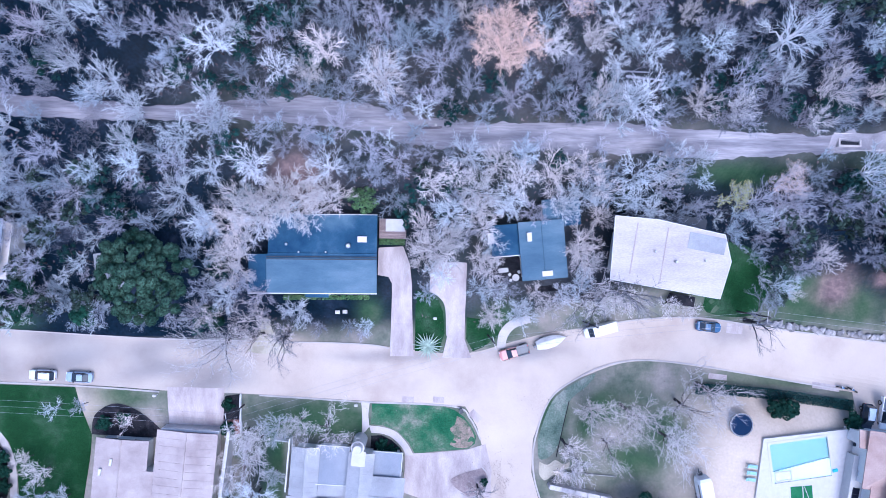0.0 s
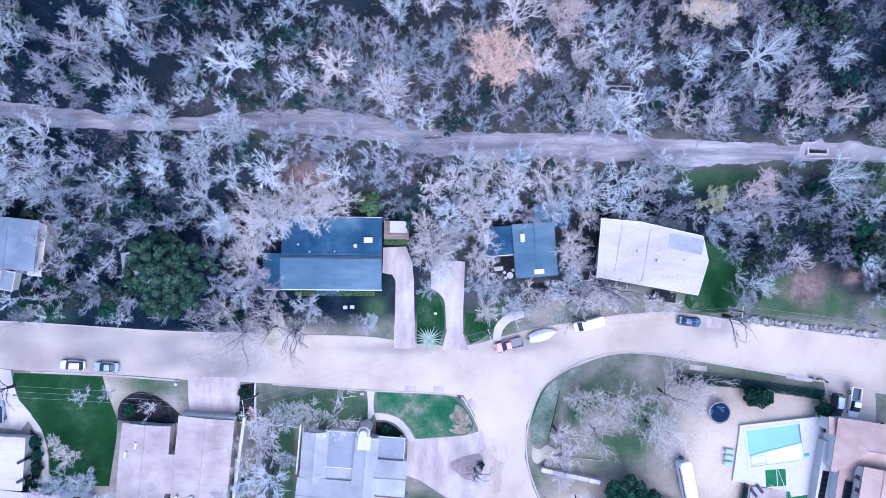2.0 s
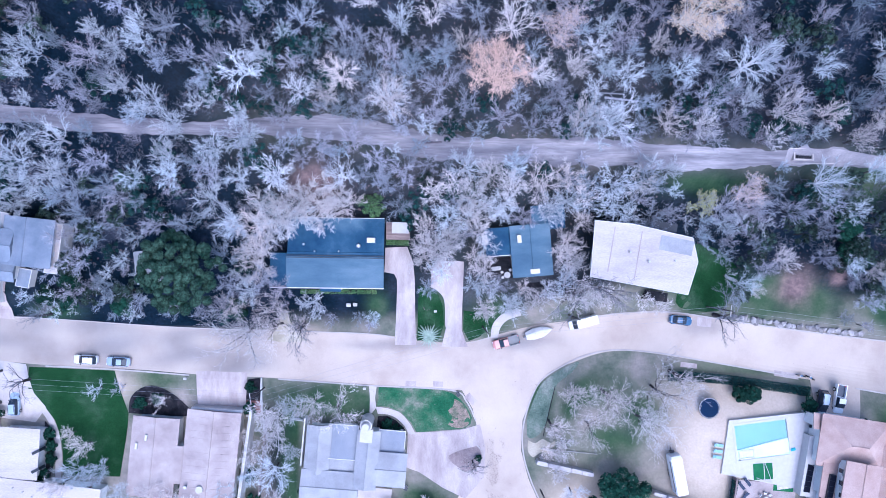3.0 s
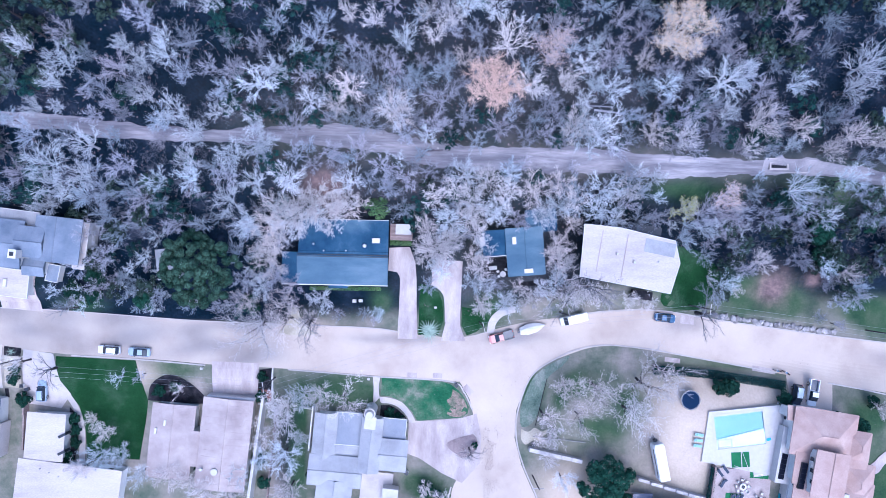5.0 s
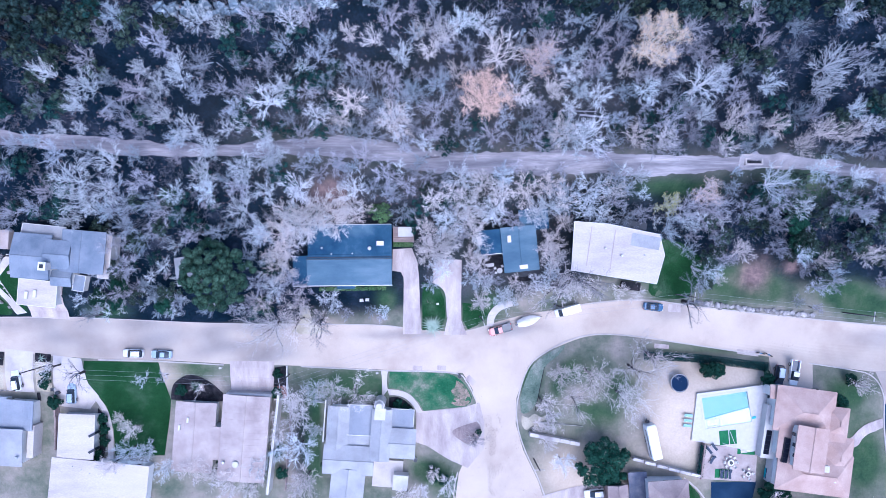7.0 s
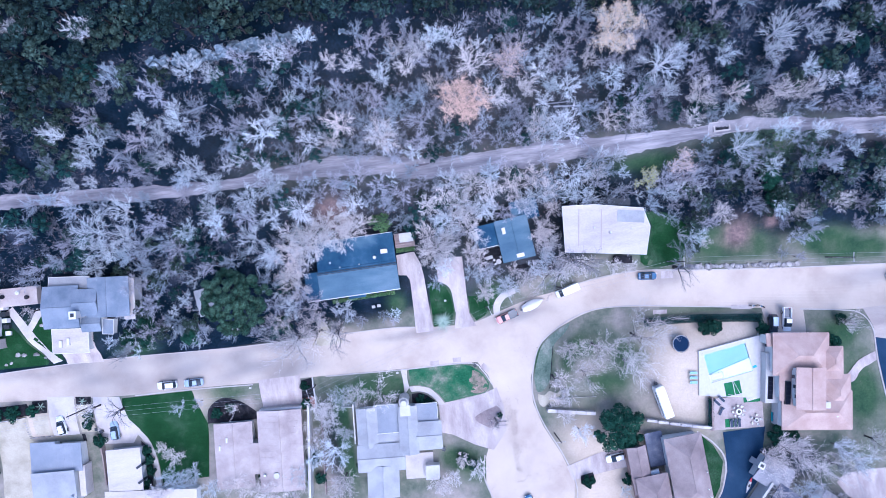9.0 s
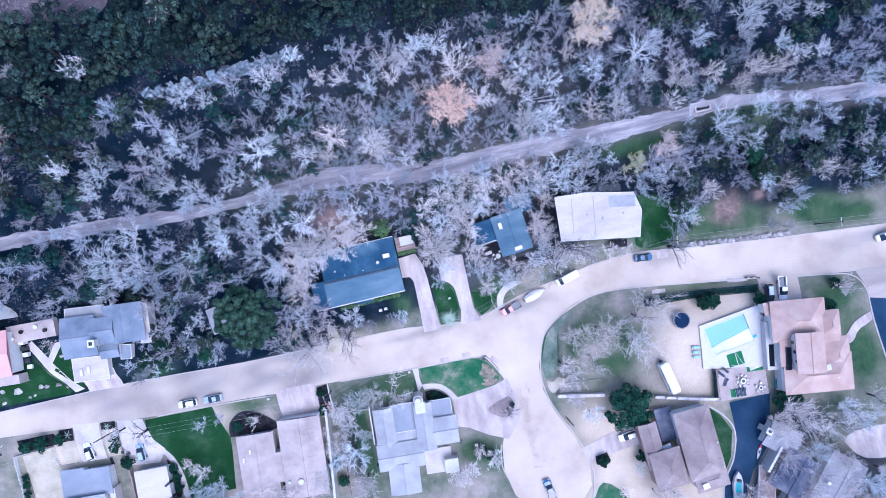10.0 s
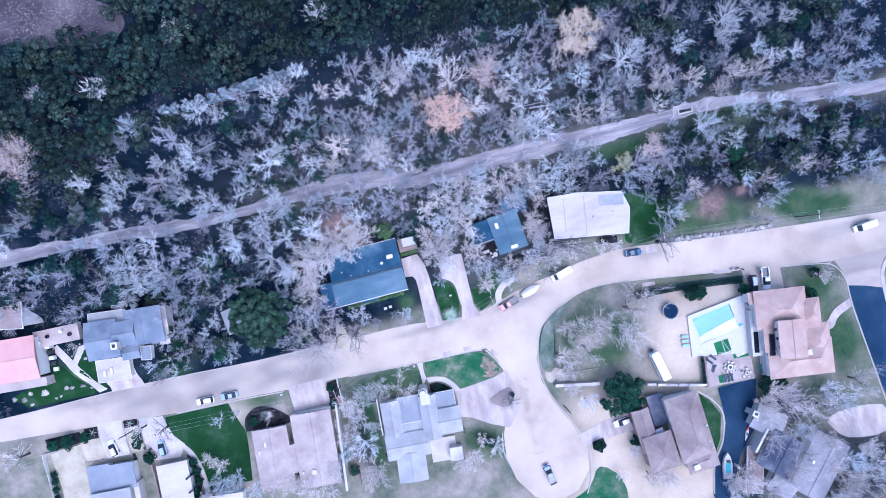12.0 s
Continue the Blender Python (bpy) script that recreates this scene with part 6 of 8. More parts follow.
# hole beside the track: culvert head
cu = thing("culvert", 69.6, 19.6, g(69.6, 19.6), 0, "dark culvert opening framed by pale concrete", "culvert")
part("rim", boxes((-1.6, 1.6, 0.5, 0.8, -0.2, 0.5), (-1.6, 1.6, -0.8, -0.5, -0.2, 0.5), (-1.9, -1.6, -0.8, 0.8, -0.2, 0.5), (1.6, 1.9, -0.8, 0.8, -0.2, 0.5)), M["concrete"], cu)
part("grating", boxes(*[(-1.55 + 0.3 * i, -1.45 + 0.3 * i, -0.5, 0.5, 0.3, 0.36) for i in range(11)]), M["dark_metal"], cu)
pad = drape("concrete_pad", [(66.6, 21.0), (74.2, 20.7), (75.9, 18.4), (67.6, 18.2)], 0.22, M["concrete"], "pale concrete slab beside the culvert", "pavement", 1.0)
part("pit", boxes((-1.6, 1.6, -0.5, 0.5, 0.0, 0.27)), M["mulch_and_shade"], cu)
# wooden rack near the track
rk = thing("timber_stack", -17.6, 18.2, g(-17.6, 18.2), -25, "stack of weathered blue-grey planks", "timber")
for i in range(6):
    part("plank", boxes((-1.6, 1.6, -0.75 + 0.27 * i, -0.53 + 0.27 * i, 0.1, 0.24)), M["roof_metal_dark"], rk)

# terrace furniture beside the small blue-roofed house
tb = thing("patio_table", 16.3, -3.6, 4.6, 0, "round white patio table on a dark terrace", "table")
part("tabletop", tube(bmesh.new(), (0, 0, 0.70), (0, 0, 0.75), 0.62, n=24), M["white"], tb)
part("pedestal", tube(bmesh.new(), (0, 0, 0.0), (0, 0, 0.70), 0.07, n=10), M["white"], tb)
part("foot", tube(bmesh.new(), (0, 0, 0.0), (0, 0, 0.05), 0.35, 0.3, n=16), M["white"], tb)
for x, y, a in ((15.3, -3.1, 35), (15.5, -4.1, -20), (16.9, -2.6, 120)):
    c = thing("patio_chair", x, y, 4.6, a, "small white patio chair on a dark terrace", "chair", "white patio chairs")
    part("seat", boxes((-0.25, 0.25, -0.25, 0.25, 0.40, 0.46), bevel=0.02), M["offwhite"], c)
    part("backrest", boxes((-0.28, -0.22, -0.25, 0.25, 0.46, 0.9), bevel=0.02), M["offwhite"], c)
    for u in (-0.22, 0.22):
        for v in (-0.22, 0.22):
            part("leg", tube(bmesh.new(), (u, v, 0), (u, v, 0.40), 0.02, n=6), M["offwhite"], c)
cb = thing("storage_box", 14.2, -2.4, 4.6, 8, "low white storage box on a dark terrace", "box")
part("body", boxes((-0.8, 0.8, -0.35, 0.35, 0.0, 0.5), bevel=0.03), M["offwhite"], cb)
part("lid", boxes((-0.84, 0.84, -0.39, 0.39, 0.5, 0.58), bevel=0.02), M["white"], cb)

# garden things
for i, x in enumerate((-14.6, -13.3)):
    c = thing("garden_chair", x, -10.3 + 0.1 * i, g(x, -10.3), 90, "white plastic garden chair on the lawn", "chair", "white garden chairs")
    part("seat", boxes((-0.32, 0.32, -0.4, 0.4, 0.35, 0.42), bevel=0.03), M["white"], c)
    part("backrest", boxes((0.28, 0.36, -0.4, 0.4, 0.42, 0.95), bevel=0.03), M["white"], c)
    for s in (-0.36, 0.36):
        part("armrest", boxes((-0.3, 0.3, s - 0.05, s + 0.05, 0.6, 0.66)), M["white"], c)
        for u in (-0.27, 0.27):
            part("leg", boxes((u - 0.03, u + 0.03, s - 0.03, s + 0.03, 0, 0.36)), M["white"], c)


def mailbox(x, y):
    o = thing("mailbox", x, y, g(x, y), 0, "white letter box on a post by the street", "mailbox")
    part("post", boxes((-0.06, 0.06, -0.06, 0.06, 0, 1.0)), M["offwhite"], o)
    part("box", boxes((-0.3, 0.3, -0.22, 0.22, 1.0, 1.35), bevel=0.06), M["white"], o)


for x, y in ((-11.2, -26.9), (-46.4, -25.4), (2.6, -11.2)):
    mailbox(x, y)
bn = thing("wheelie_bin", 7.6, -27.9, g(7.6, -27.9), 20, "dark wheeled rubbish bin at the kerb", "bin")
part("body", boxes((-0.3, 0.3, -0.35, 0.35, 0.05, 1.0), bevel=0.05), M["car_dark"], bn)
part("lid", boxes((-0.33, 0.33, -0.38, 0.38, 1.0, 1.08), bevel=0.03), M["dark_metal"], bn)
for i, (x, y) in enumerate(((-84.3, -30.2), (-83.4, -31.0), (-85.2, -32.4), (-3.2, -46.6), (-2.6, -47.6), (24.5, -40.2))):
    bn = thing("storage_bin", x, y, g(x, y), 15 * i, "dark storage bin beside the house", "bin", "bins beside houses")
    part("body", boxes((-0.35, 0.35, -0.35, 0.35, 0, 0.9), bevel=0.05), M["car_dark"] if i % 2 else M["offwhite"], bn)
    part("lid", boxes((-0.38, 0.38, -0.38, 0.38, 0.9, 0.97), bevel=0.03), M["dark_metal"], bn)
for i in range(17):
    x, y = (-100.6 + 0.05 * i, -26.3 - 0.58 * i) if i < 7 else (-100.3 + 0.62 * (i - 7), -30.0 - 0.03 * i)
    ob = new("stepping_stone", STONES[i % 6])
    ob.matrix_basis = Matrix.Translation((x, y, g(x, y) + 0.05)) @ Matrix.Diagonal((0.32, 0.28, 0.12, 1))
    tagged(ob, "pale square stepping stone", "stepping stone", "stepping stones in the dry yard")


# ---- poles and wires ----
def pole(x, y, rz, high=10.5):
    o = thing("utility_pole", x, y, g(x, y), rz, "weathered wooden utility pole with a crossarm", "utility pole", "poles along the street")
    bm = bmesh.new()
    tube(bm, (0, 0, -0.3), (0, 0, high), 0.16, 0.11, n=10)
    part("mast", bm, M["bark_dark"], o)
    part("crossarm", boxes((-0.06, 0.06, -1.1, 1.1, high - 0.7, high - 0.55)), M["wood_pale"], o)
    for s in (-1.0, 0.0, 1.0):
        bm = bmesh.new()
        tube(bm, (0, s, high - 0.55), (0, s, high - 0.35), 0.05, n=8)
        part("insulator", bm, M["offwhite"], o)
    return (x, y, g(x, y) + high - 0.35), rz


def wire(a, b, offs, label, r=0.015):
    """A sagging cable between two poles, tube-shaped."""
    (p, ra), (q, rb) = a, b
    va = Vector((*turned(p[:2], ra, 0, offs), p[2]))
    vb = Vector((*turned(q[:2], rb, 0, offs), q[2]))
    pts = [va.lerp(vb, i / 14) - Vector((0, 0, (vb - va).length * 0.018 * 4 * (i / 14) * (1 - i / 14))) for i in range(15)]
    verts, faces = [], []
    for i, c in enumerate(pts):
        for k in range(4):
            t = math.tau * k / 4
            verts.append((c.x, c.y + r * math.cos(t), c.z + r * math.sin(t)))
        if i:
            for k in range(4):
                faces.append(((i - 1) * 4 + k, (i - 1) * 4 + (k + 1) % 4, i * 4 + (k + 1) % 4, i * 4 + k))
    tagged(new("overhead_wire", mesh_of("overhead_wire", verts, faces, M["cable"])), label, "wire", "wires between the poles")


poles = [pole(-122, -25.0, 0), pole(-84.3, -24.4, 5), pole(-31.2, -27.2, 10), pole(12.2, -14.2, 15), pole(58.0, -9.4, -5), pole(97.5, -13.8, -8), pole(140, -19, -8)]
for a, b in zip(poles, poles[1:]):
    for s in (-1.0, 0.0, 1.0):
        wire(a, b, s, "thin pale overhead cable along the street")
spur = (((29.6, -13.6, 9.0), 90), ((23.0, -47, 8.0), 90))
pole(29.6, -11.6, 15, 9.4)
for s in (-0.5, 0.5):
    wire(((29.6, -11.6, g(29.6, -11.6) + 9.05), 90), ((24.6, -46.5, 7.5), 90), s, "thin pale service cable over the lawn")
pole(24.6, -47.0, 90, 7.9)


# ---- trees ----
class Wood:
    """Collects tapered stems into one mesh."""

    def __init__(self):
        self.v, self.f = [], []

    def stem(self, p, q, r0, r1, n=3):
        d = (q - p).normalized()
        a = d.orthogonal().normalized()
        b = d.cross(a)
        k = len(self.v)
        for i in range(n):
            t = math.tau * i / n
            s = a * math.cos(t) + b * math.sin(t)
            self.v.append(tuple(p + s * r0))
        if r1 > 0:
            for i in range(n):
                t = math.tau * i / n
                s = a * math.cos(t) + b * math.sin(t)
                self.v.append(tuple(q + s * r1))
            self.f += [(k + i, k + (i + 1) % n, k + n + (i + 1) % n, k + n + i) for i in range(n)]
        else:
            self.v.append(tuple(q))
            self.f += [(k + i, k + (i + 1) % n, k + n) for i in range(n)]

    def limb(self, pts, radii, n=3):
        """One tapered bent stem; a last radius of nought ends it in a point."""
        k = len(self.v)
        for i, (p, r) in enumerate(zip(pts, radii)):
            d = (pts[min(i + 1, len(pts) - 1)] - pts[max(i - 1, 0)]).normalized()
            if r == 0:
                self.v.append(tuple(p))
                b = k + n * (i - 1)
                self.f += [(b + j, b + (j + 1) % n, b + n) for j in range(n)]
                break
            a = (Vector((0.31, 0.95, 0.1)) - d * d.dot(Vector((0.31, 0.95, 0.1)))).normalized()
            c = d.cross(a)
            for j in range(n):
                t = math.tau * j / n
                self.v.append(tuple(p + (a * math.cos(t) + c * math.sin(t)) * r))
            if i:
                b = k + n * (i - 1)
                self.f += [(b + j, b + (j + 1) % n, b + n + (j + 1) % n, b + n + j) for j in range(n)]

    def leaf(self, c, size, rs, up=0.35):
        """One small folded leaf or spray."""
        n = Vector((rs.gauss(0, 1), rs.gauss(0, 1), rs.gauss(0, 1) + up)).normalized()
        a = n.orthogonal().normalized()
        a = Matrix.Rotation(rs.uniform(0, math.tau), 3, n) @ a
        b = n.cross(a)
        k = len(self.v)
        self.v += [tuple(c - a * size), tuple(c + b * size * 0.55 + n * size * 0.2), tuple(c + a * size), tuple(c - b * size * 0.55 + n * size * 0.2)]
        self.f += [(k, k + 1, k + 2), (k, k + 2, k + 3)]

    def sprig(self, p, q, r, rs):
        """The finest twig: a folded sliver."""
        d = (q - p).normalized()
        a = Matrix.Rotation(rs.uniform(0, math.tau), 3, d) @ d.orthogonal().normalized()
        k = len(self.v)
        self.v += [tuple(p + a * r), tuple(p + d.cross(a) * r), tuple(p - a * r), tuple(q)]
        self.f += [(k, k + 1, k + 3), (k + 1, k + 2, k + 3)]

    def spray(self, c, out, size, rs):
        """A leaf spray that faces roughly outwards."""
        n = (out + Vector((rs.gauss(0, 0.26), rs.gauss(0, 0.26), rs.gauss(0, 0.26)))).normalized()
        a = Matrix.Rotation(rs.uniform(0, math.tau), 3, n) @ n.orthogonal().normalized()
        b = n.cross(a)
        k = len(self.v)
        self.v += [tuple(c - a * size), tuple(c + b * size * 0.7 - n * size * 0.25), tuple(c + a * size), tuple(c - b * size * 0.7 - n * size * 0.25)]
        self.f += [(k, k + 1, k + 2), (k, k + 2, k + 3)]

    def mesh(self, name, mat):
        return mesh_of(name, self.v, self.f, mat)


def wander(rs, d, amount):
    return (d + Vector((rs.gauss(0, 1), rs.gauss(0, 1), rs.gauss(0, 1))) * amount).normalized()


def bare_tree(seed, high=11.0, reach=4.2, limbs=6, bark="bark", twig="twig_grey", leaf=None, sub=(6, 5, 4), leaves=2, thick=1.0, droop=0.0, spread=(0.34, 0.5)):
    """A leafless tree: trunk and limbs in one mesh, branches and twigs in another."""
    rs = random.Random(seed)
    tr, cr, lf = Wood(), Wood(), Wood()
    fork = high * rs.uniform(0.25, 0.4)
    base, top = Vector((0, 0, -0.4)), Vector((rs.uniform(-0.5, 0.5), rs.uniform(-0.5, 0.5), fork))
    r0 = 0.018 * high * thick
    tr.limb([base, base.lerp(top, 0.5), top], [r0 * 1.25, r0, r0 * 0.85], 7)

    def grow(p, d, length, r, level):
        segs = (4, 2, 1, 1)[level]
        if level == 3:
            q = p + wander(rs, d, 0.15) * length
            cr.stem(p, q, r, 0.0, 3)
            if leaf:
                for _ in range(leaves):
                    lf.leaf(p.lerp(q, rs.random()) + Vector((rs.gauss(0, 0.12), rs.gauss(0, 0.12), rs.gauss(0, 0.12))), rs.uniform(0.06, 0.11), rs)
            return
        w = tr if level == 0 else cr
        sides = (5, 3, 3)[level]
        pts = [p]
        for i in range(segs):
            d = wander(rs, d, 0.26)
            d = (d + Vector((0, 0, 0.10 - droop))).normalized()
            pts.append(pts[-1] + d * length / segs)
        w.limb(pts, [r * (1 - 0.8 * i / segs) for i in range(segs)] + [r * 0.2 if level < 2 else 0.0], sides)
        kids = sub[level]
        for k in range(kids):
            t = ((k + rs.uniform(0.3, 1.0)) / kids) ** 0.7 * segs * 0.999
            t = max(t, segs * 0.25)
            i = min(int(t), segs - 1)
            c = pts[i].lerp(pts[i + 1], t - i)
            dd = (pts[i + 1] - pts[i]).normalized()
            side = dd.orthogonal()
            side = Matrix.Rotation(rs.uniform(0, math.tau), 3, dd) @ side
            nd = (dd * rs.uniform(0.5, 1.0) + side.normalized() * rs.uniform(0.55, 1.0) + Vector((0, 0, 0.25))).normalized()
            grow(c, nd, length * rs.uniform(*spread), max(0.02, r * 0.5), level + 1)
        if level < 2:
            grow(pts[-1], d, length * 0.4, max(0.02, r * 0.3), level + 1)
    for i in range(limbs):
        a = math.tau * (i + rs.uniform(-0.3, 0.3)) / limbs
        f = (0.15, 0.5, 0.8, 0.65, 0.9)[i % 5] * rs.uniform(0.85, 1.1) if i else 0.1
        start = base.lerp(top, rs.uniform(0.7, 1.0))
        tip = Vector((math.cos(a) * reach * f, math.sin(a) * reach * f, fork + (high - fork) * (0.35 + 0.55 * math.sqrt(max(0.0, 1 - 0.7 * f * f)))))
        grow(start, (tip - start).normalized(), (tip - start).length * 0.85, r0 * rs.uniform(0.28, 0.4), 0)
    return tr.mesh("trunk", M[bark]), cr.mesh("crown", M[twig]), (lf.mesh("foliage", M[leaf]) if leaf else None)


def domed_tree(seed, high=8.0, reach=3.4, lobes=9, shoots=12, twigs=8, twig="twig_grey", leaf=None, leaves=0, size=0.08, bulge=0.40):
    """A winter tree with a rounded crown: limbs to several lobes, each a dome of shoots with a spray of fine twigs."""
    rs = random.Random(seed)
    tr, cr, lf = Wood(), Wood(), Wood()
    fork = high * rs.uniform(0.22, 0.34)
    r0 = 0.016 * high + 0.03
    base, top = Vector((0, 0, -0.4)), Vector((rs.uniform(-0.3, 0.3), rs.uniform(-0.3, 0.3), fork))
    tr.limb([base, base.lerp(top, 0.5), top], [r0 * 1.3, r0, r0 * 0.8], 7)
    for i in range(lobes):
        a = 2.4 * i + rs.uniform(-0.35, 0.35)
        f = 0.82 * math.sqrt((i + 0.3) / lobes) * rs.uniform(0.9, 1.12)
        c = Vector((math.cos(a) * reach * f, math.sin(a) * reach * f, fork + (high - fork) * (0.30 + 0.42 * math.sqrt(max(0.0, 1 - f * f))) * rs.uniform(0.85, 1.1)))
        start = base.lerp(top, rs.uniform(0.75, 1.0))
        bend = start.lerp(c, 0.5) + Vector((rs.gauss(0, 0.25), rs.gauss(0, 0.25), rs.uniform(-0.3, 0.1)))
        crest = c + Vector((c.x * 0.1, c.y * 0.1, high * 0.08))
        spine = [start, start.lerp(bend, 0.6) + Vector((rs.gauss(0, 0.12), rs.gauss(0, 0.12), 0)), bend, c, crest]
        cr.limb(spine, [r0 * 0.42, r0 * 0.36, r0 * 0.28, r0 * 0.16, 0.015], 5)
        s = bulge * reach * rs.uniform(0.8, 1.2)
        for k in range(shoots):
            b, e = 2.4 * k + rs.uniform(-0.5, 0.5), math.sqrt((k + 0.5) / shoots)
            out = Vector((math.cos(b) * e, math.sin(b) * e, 0.9 * math.sqrt(max(0.05, 1 - e * e)) + 0.1))
            p = bend.lerp(c, rs.uniform(0.2, 1.0)) if k % 2 else c.lerp(crest, rs.random())
            q = c + out * s * rs.uniform(0.8, 1.1)
            m = p.lerp(q, 0.5) + Vector((rs.gauss(0, 0.12), rs.gauss(0, 0.12), 0.12))
            cr.limb([p, m, q], [0.036, 0.026, 0.0], 3)
            for j in range(twigs):
                t = 0.25 + 0.75 * (j + rs.random()) / twigs
                u = p.lerp(m, t * 2) if t < 0.5 else m.lerp(q, t * 2 - 1)
                d = ((q - p).normalized() * 0.7 + out * 0.4 + Vector((rs.gauss(0, 0.6), rs.gauss(0, 0.6), rs.gauss(0, 0.4)))).normalized()
                v = u + d * s * rs.uniform(0.35, 0.7)
                cr.stem(u, v, 0.024, 0.0, 3)
                for _ in range(leaves):
                    lf.leaf(u.lerp(v, rs.uniform(0.2, 1.1)) + Vector((rs.gauss(0, 0.12), rs.gauss(0, 0.12), rs.gauss(0, 0.12))), size * rs.uniform(0.7, 1.3), rs, 1.4)
    return tr.mesh("trunk", M["bark_dark"]), cr.mesh("crown", M[twig]), (lf.mesh("foliage", M[leaf]) if leaf else None)


def winter_tree(seed, high=9.0, reach=4.0, limbs=9, branches=6, subs=4, twigs=4, bark="bark", twig="twig_grey", thick=1.0, fine=1.0, pale=False):
    """A leafless tree as it spreads from its fork: bent limbs that arch outwards, forking branches on them, and sprays of fine twigs."""
    rs = random.Random(seed)
    tr, cr = Wood(), Wood()
    fork = high * rs.uniform(0.26, 0.36)
    r0 = (0.012 * high + 0.03) * thick
    base, top = Vector((0, 0, -0.4)), Vector((rs.uniform(-0.3, 0.3), rs.uniform(-0.3, 0.3), fork))
    tr.limb([base, base.lerp(top, 0.5), top], [r0 * 1.5, r0 * 1.2, r0], 7)
    turn = rs.uniform(0, math.tau)
    lop = [rs.uniform(0.78, 1.12) for _ in range(7)]

    def jitter(k):
        return Vector((rs.gauss(0, k), rs.gauss(0, k), rs.gauss(0, k)))

    def along(pts, t):
        f = min(t, 0.999) * (len(pts) - 1)
        i = int(f)
        return pts[i].lerp(pts[i + 1], f - i), (pts[i + 1] - pts[i]).normalized()

    for i in range(limbs):
        a = turn + 2.4 * i + rs.uniform(-0.3, 0.3)
        f = math.sqrt((i + 0.5) / limbs) * lop[i % 7]
        tip = Vector((math.cos(a) * reach * f * 0.84, math.sin(a) * reach * f * 0.84, high * (0.66 + 0.26 * math.sqrt(max(0.0, 1 - 0.85 * f * f))) * rs.uniform(0.93, 1.05)))
        start = base.lerp(top, rs.uniform(0.72, 1.0))
        knee = start.lerp(tip, 0.5) + Vector((0, 0, 0.08 * high * (0.6 - f)))
        pts = []
        for k in range(5):
            t = k / 4
            p = start * (1 - t) ** 2 + knee * (2 * t * (1 - t)) + tip * t * t
            pts.append(p + (jitter(0.06 * reach) if 0 < k else Vector()))
        rr = r0 * rs.uniform(0.42, 0.6)
        (tr if pale else cr).limb(pts, [rr, rr * 0.82, rr * 0.62, rr * 0.42, 0.025], 4)
        outward = Vector((tip.x, tip.y, 0)) / reach
        for b in range(branches):
            t = 0.30 + 0.70 * (b + rs.uniform(0.2, 0.9)) / branches
            p, d = along(pts, t)
            turn_b = Matrix.Rotation(2.2 * b + rs.uniform(-0.5, 0.5), 3, d) @ d.orthogonal().normalized()
            nd = (d * 0.7 + turn_b * rs.uniform(0.45, 0.85) + outward * 0.5 + Vector((0, 0, 0.35))).normalized()
            bl = reach * rs.uniform(0.30, 0.44) * (1.1 - 0.35 * t)
            mid = p + nd * bl * 0.5 + jitter(0.08 * bl)
            end = mid + (nd + outward * 0.3 + jitter(0.25)).normalized() * bl * 0.55
            rb = max(0.038, rr * 0.40 * (1.2 - 0.5 * t)) * fine
            cr.limb([p, mid, end], [rb, rb * 0.75, 0.0], 3)
            for k in range(subs):
                u = 0.22 + 0.78 * (k + rs.uniform(0.2, 1.0)) / subs
                q, e = along([p, mid, end], u)
                turn_s = Matrix.Rotation(2.4 * k + rs.uniform(-0.6, 0.6), 3, e) @ e.orthogonal().normalized()
                sd = (e * 0.7 + turn_s * rs.uniform(0.4, 0.8) + outward * 0.35 + Vector((0, 0, 0.2))).normalized()
                sl = bl * rs.uniform(0.32, 0.55)
                z = q + sd * sl
                cr.stem(q, z, 0.036 * fine, 0.0, 3)
                for w in range(twigs):
                    c = q.lerp(z, 0.15 + 0.85 * (w + rs.random()) / twigs)
                    td = (sd * 0.8 + jitter(0.42) + outward * 0.3).normalized()
                    cr.sprig(c, c + td * rs.uniform(0.4, 1.0), 0.023 * fine, rs)
    return tr.mesh("trunk", M[bark]), cr.mesh("crown", M[twig]), None


def evergreen(seed, high=8.0, rad=3.2, lobes=15, per=75, leaf="leaf_dark", size=0.17, low=0.3, lobe=0.34):
    """A leafy tree: trunk and limbs, and a crown of rounded lobes, each of many small sprays."""
    rs = random.Random(seed)
    tr, cr = Wood(), Wood()
    tr.stem(Vector((0, 0, -0.4)), Vector((0, 0, high * 0.5)), 0.03 * high, 0.02 * high, 7)
    for i in range(lobes):
        a = 2.4 * i + rs.uniform(-0.4, 0.4)
        f = math.sqrt((i + 0.5) / lobes)
        rr = rad * f * rs.uniform(0.85, 1.1)
        e = math.sqrt(max(0.0, 1 - 0.8 * f * f))
        c = Vector((math.cos(a) * rr, math.sin(a) * rr, high * (low + (1 - low) * 0.9 * e) * rs.uniform(0.86, 1.04)))
        if i % 2 == 0:
            tr.stem(Vector((0, 0, high * rs.uniform(0.25, 0.5))), c, 0.07, 0.02, 4)
        s = lobe * rad * rs.uniform(0.7, 1.15)
        for _ in range(per):
            n = Vector((rs.gauss(0, 1), rs.gauss(0, 1), rs.gauss(0, 1) * 0.8 + 0.55)).normalized()
            p = c + Vector((n.x, n.y, n.z * 0.75)) * s * rs.uniform(0.75, 1.08)
            cr.spray(p, n, size * rs.uniform(0.7, 1.4), rs)
    return tr.mesh("trunk", M["bark_dark"]), cr.mesh("crown", M[leaf]), None


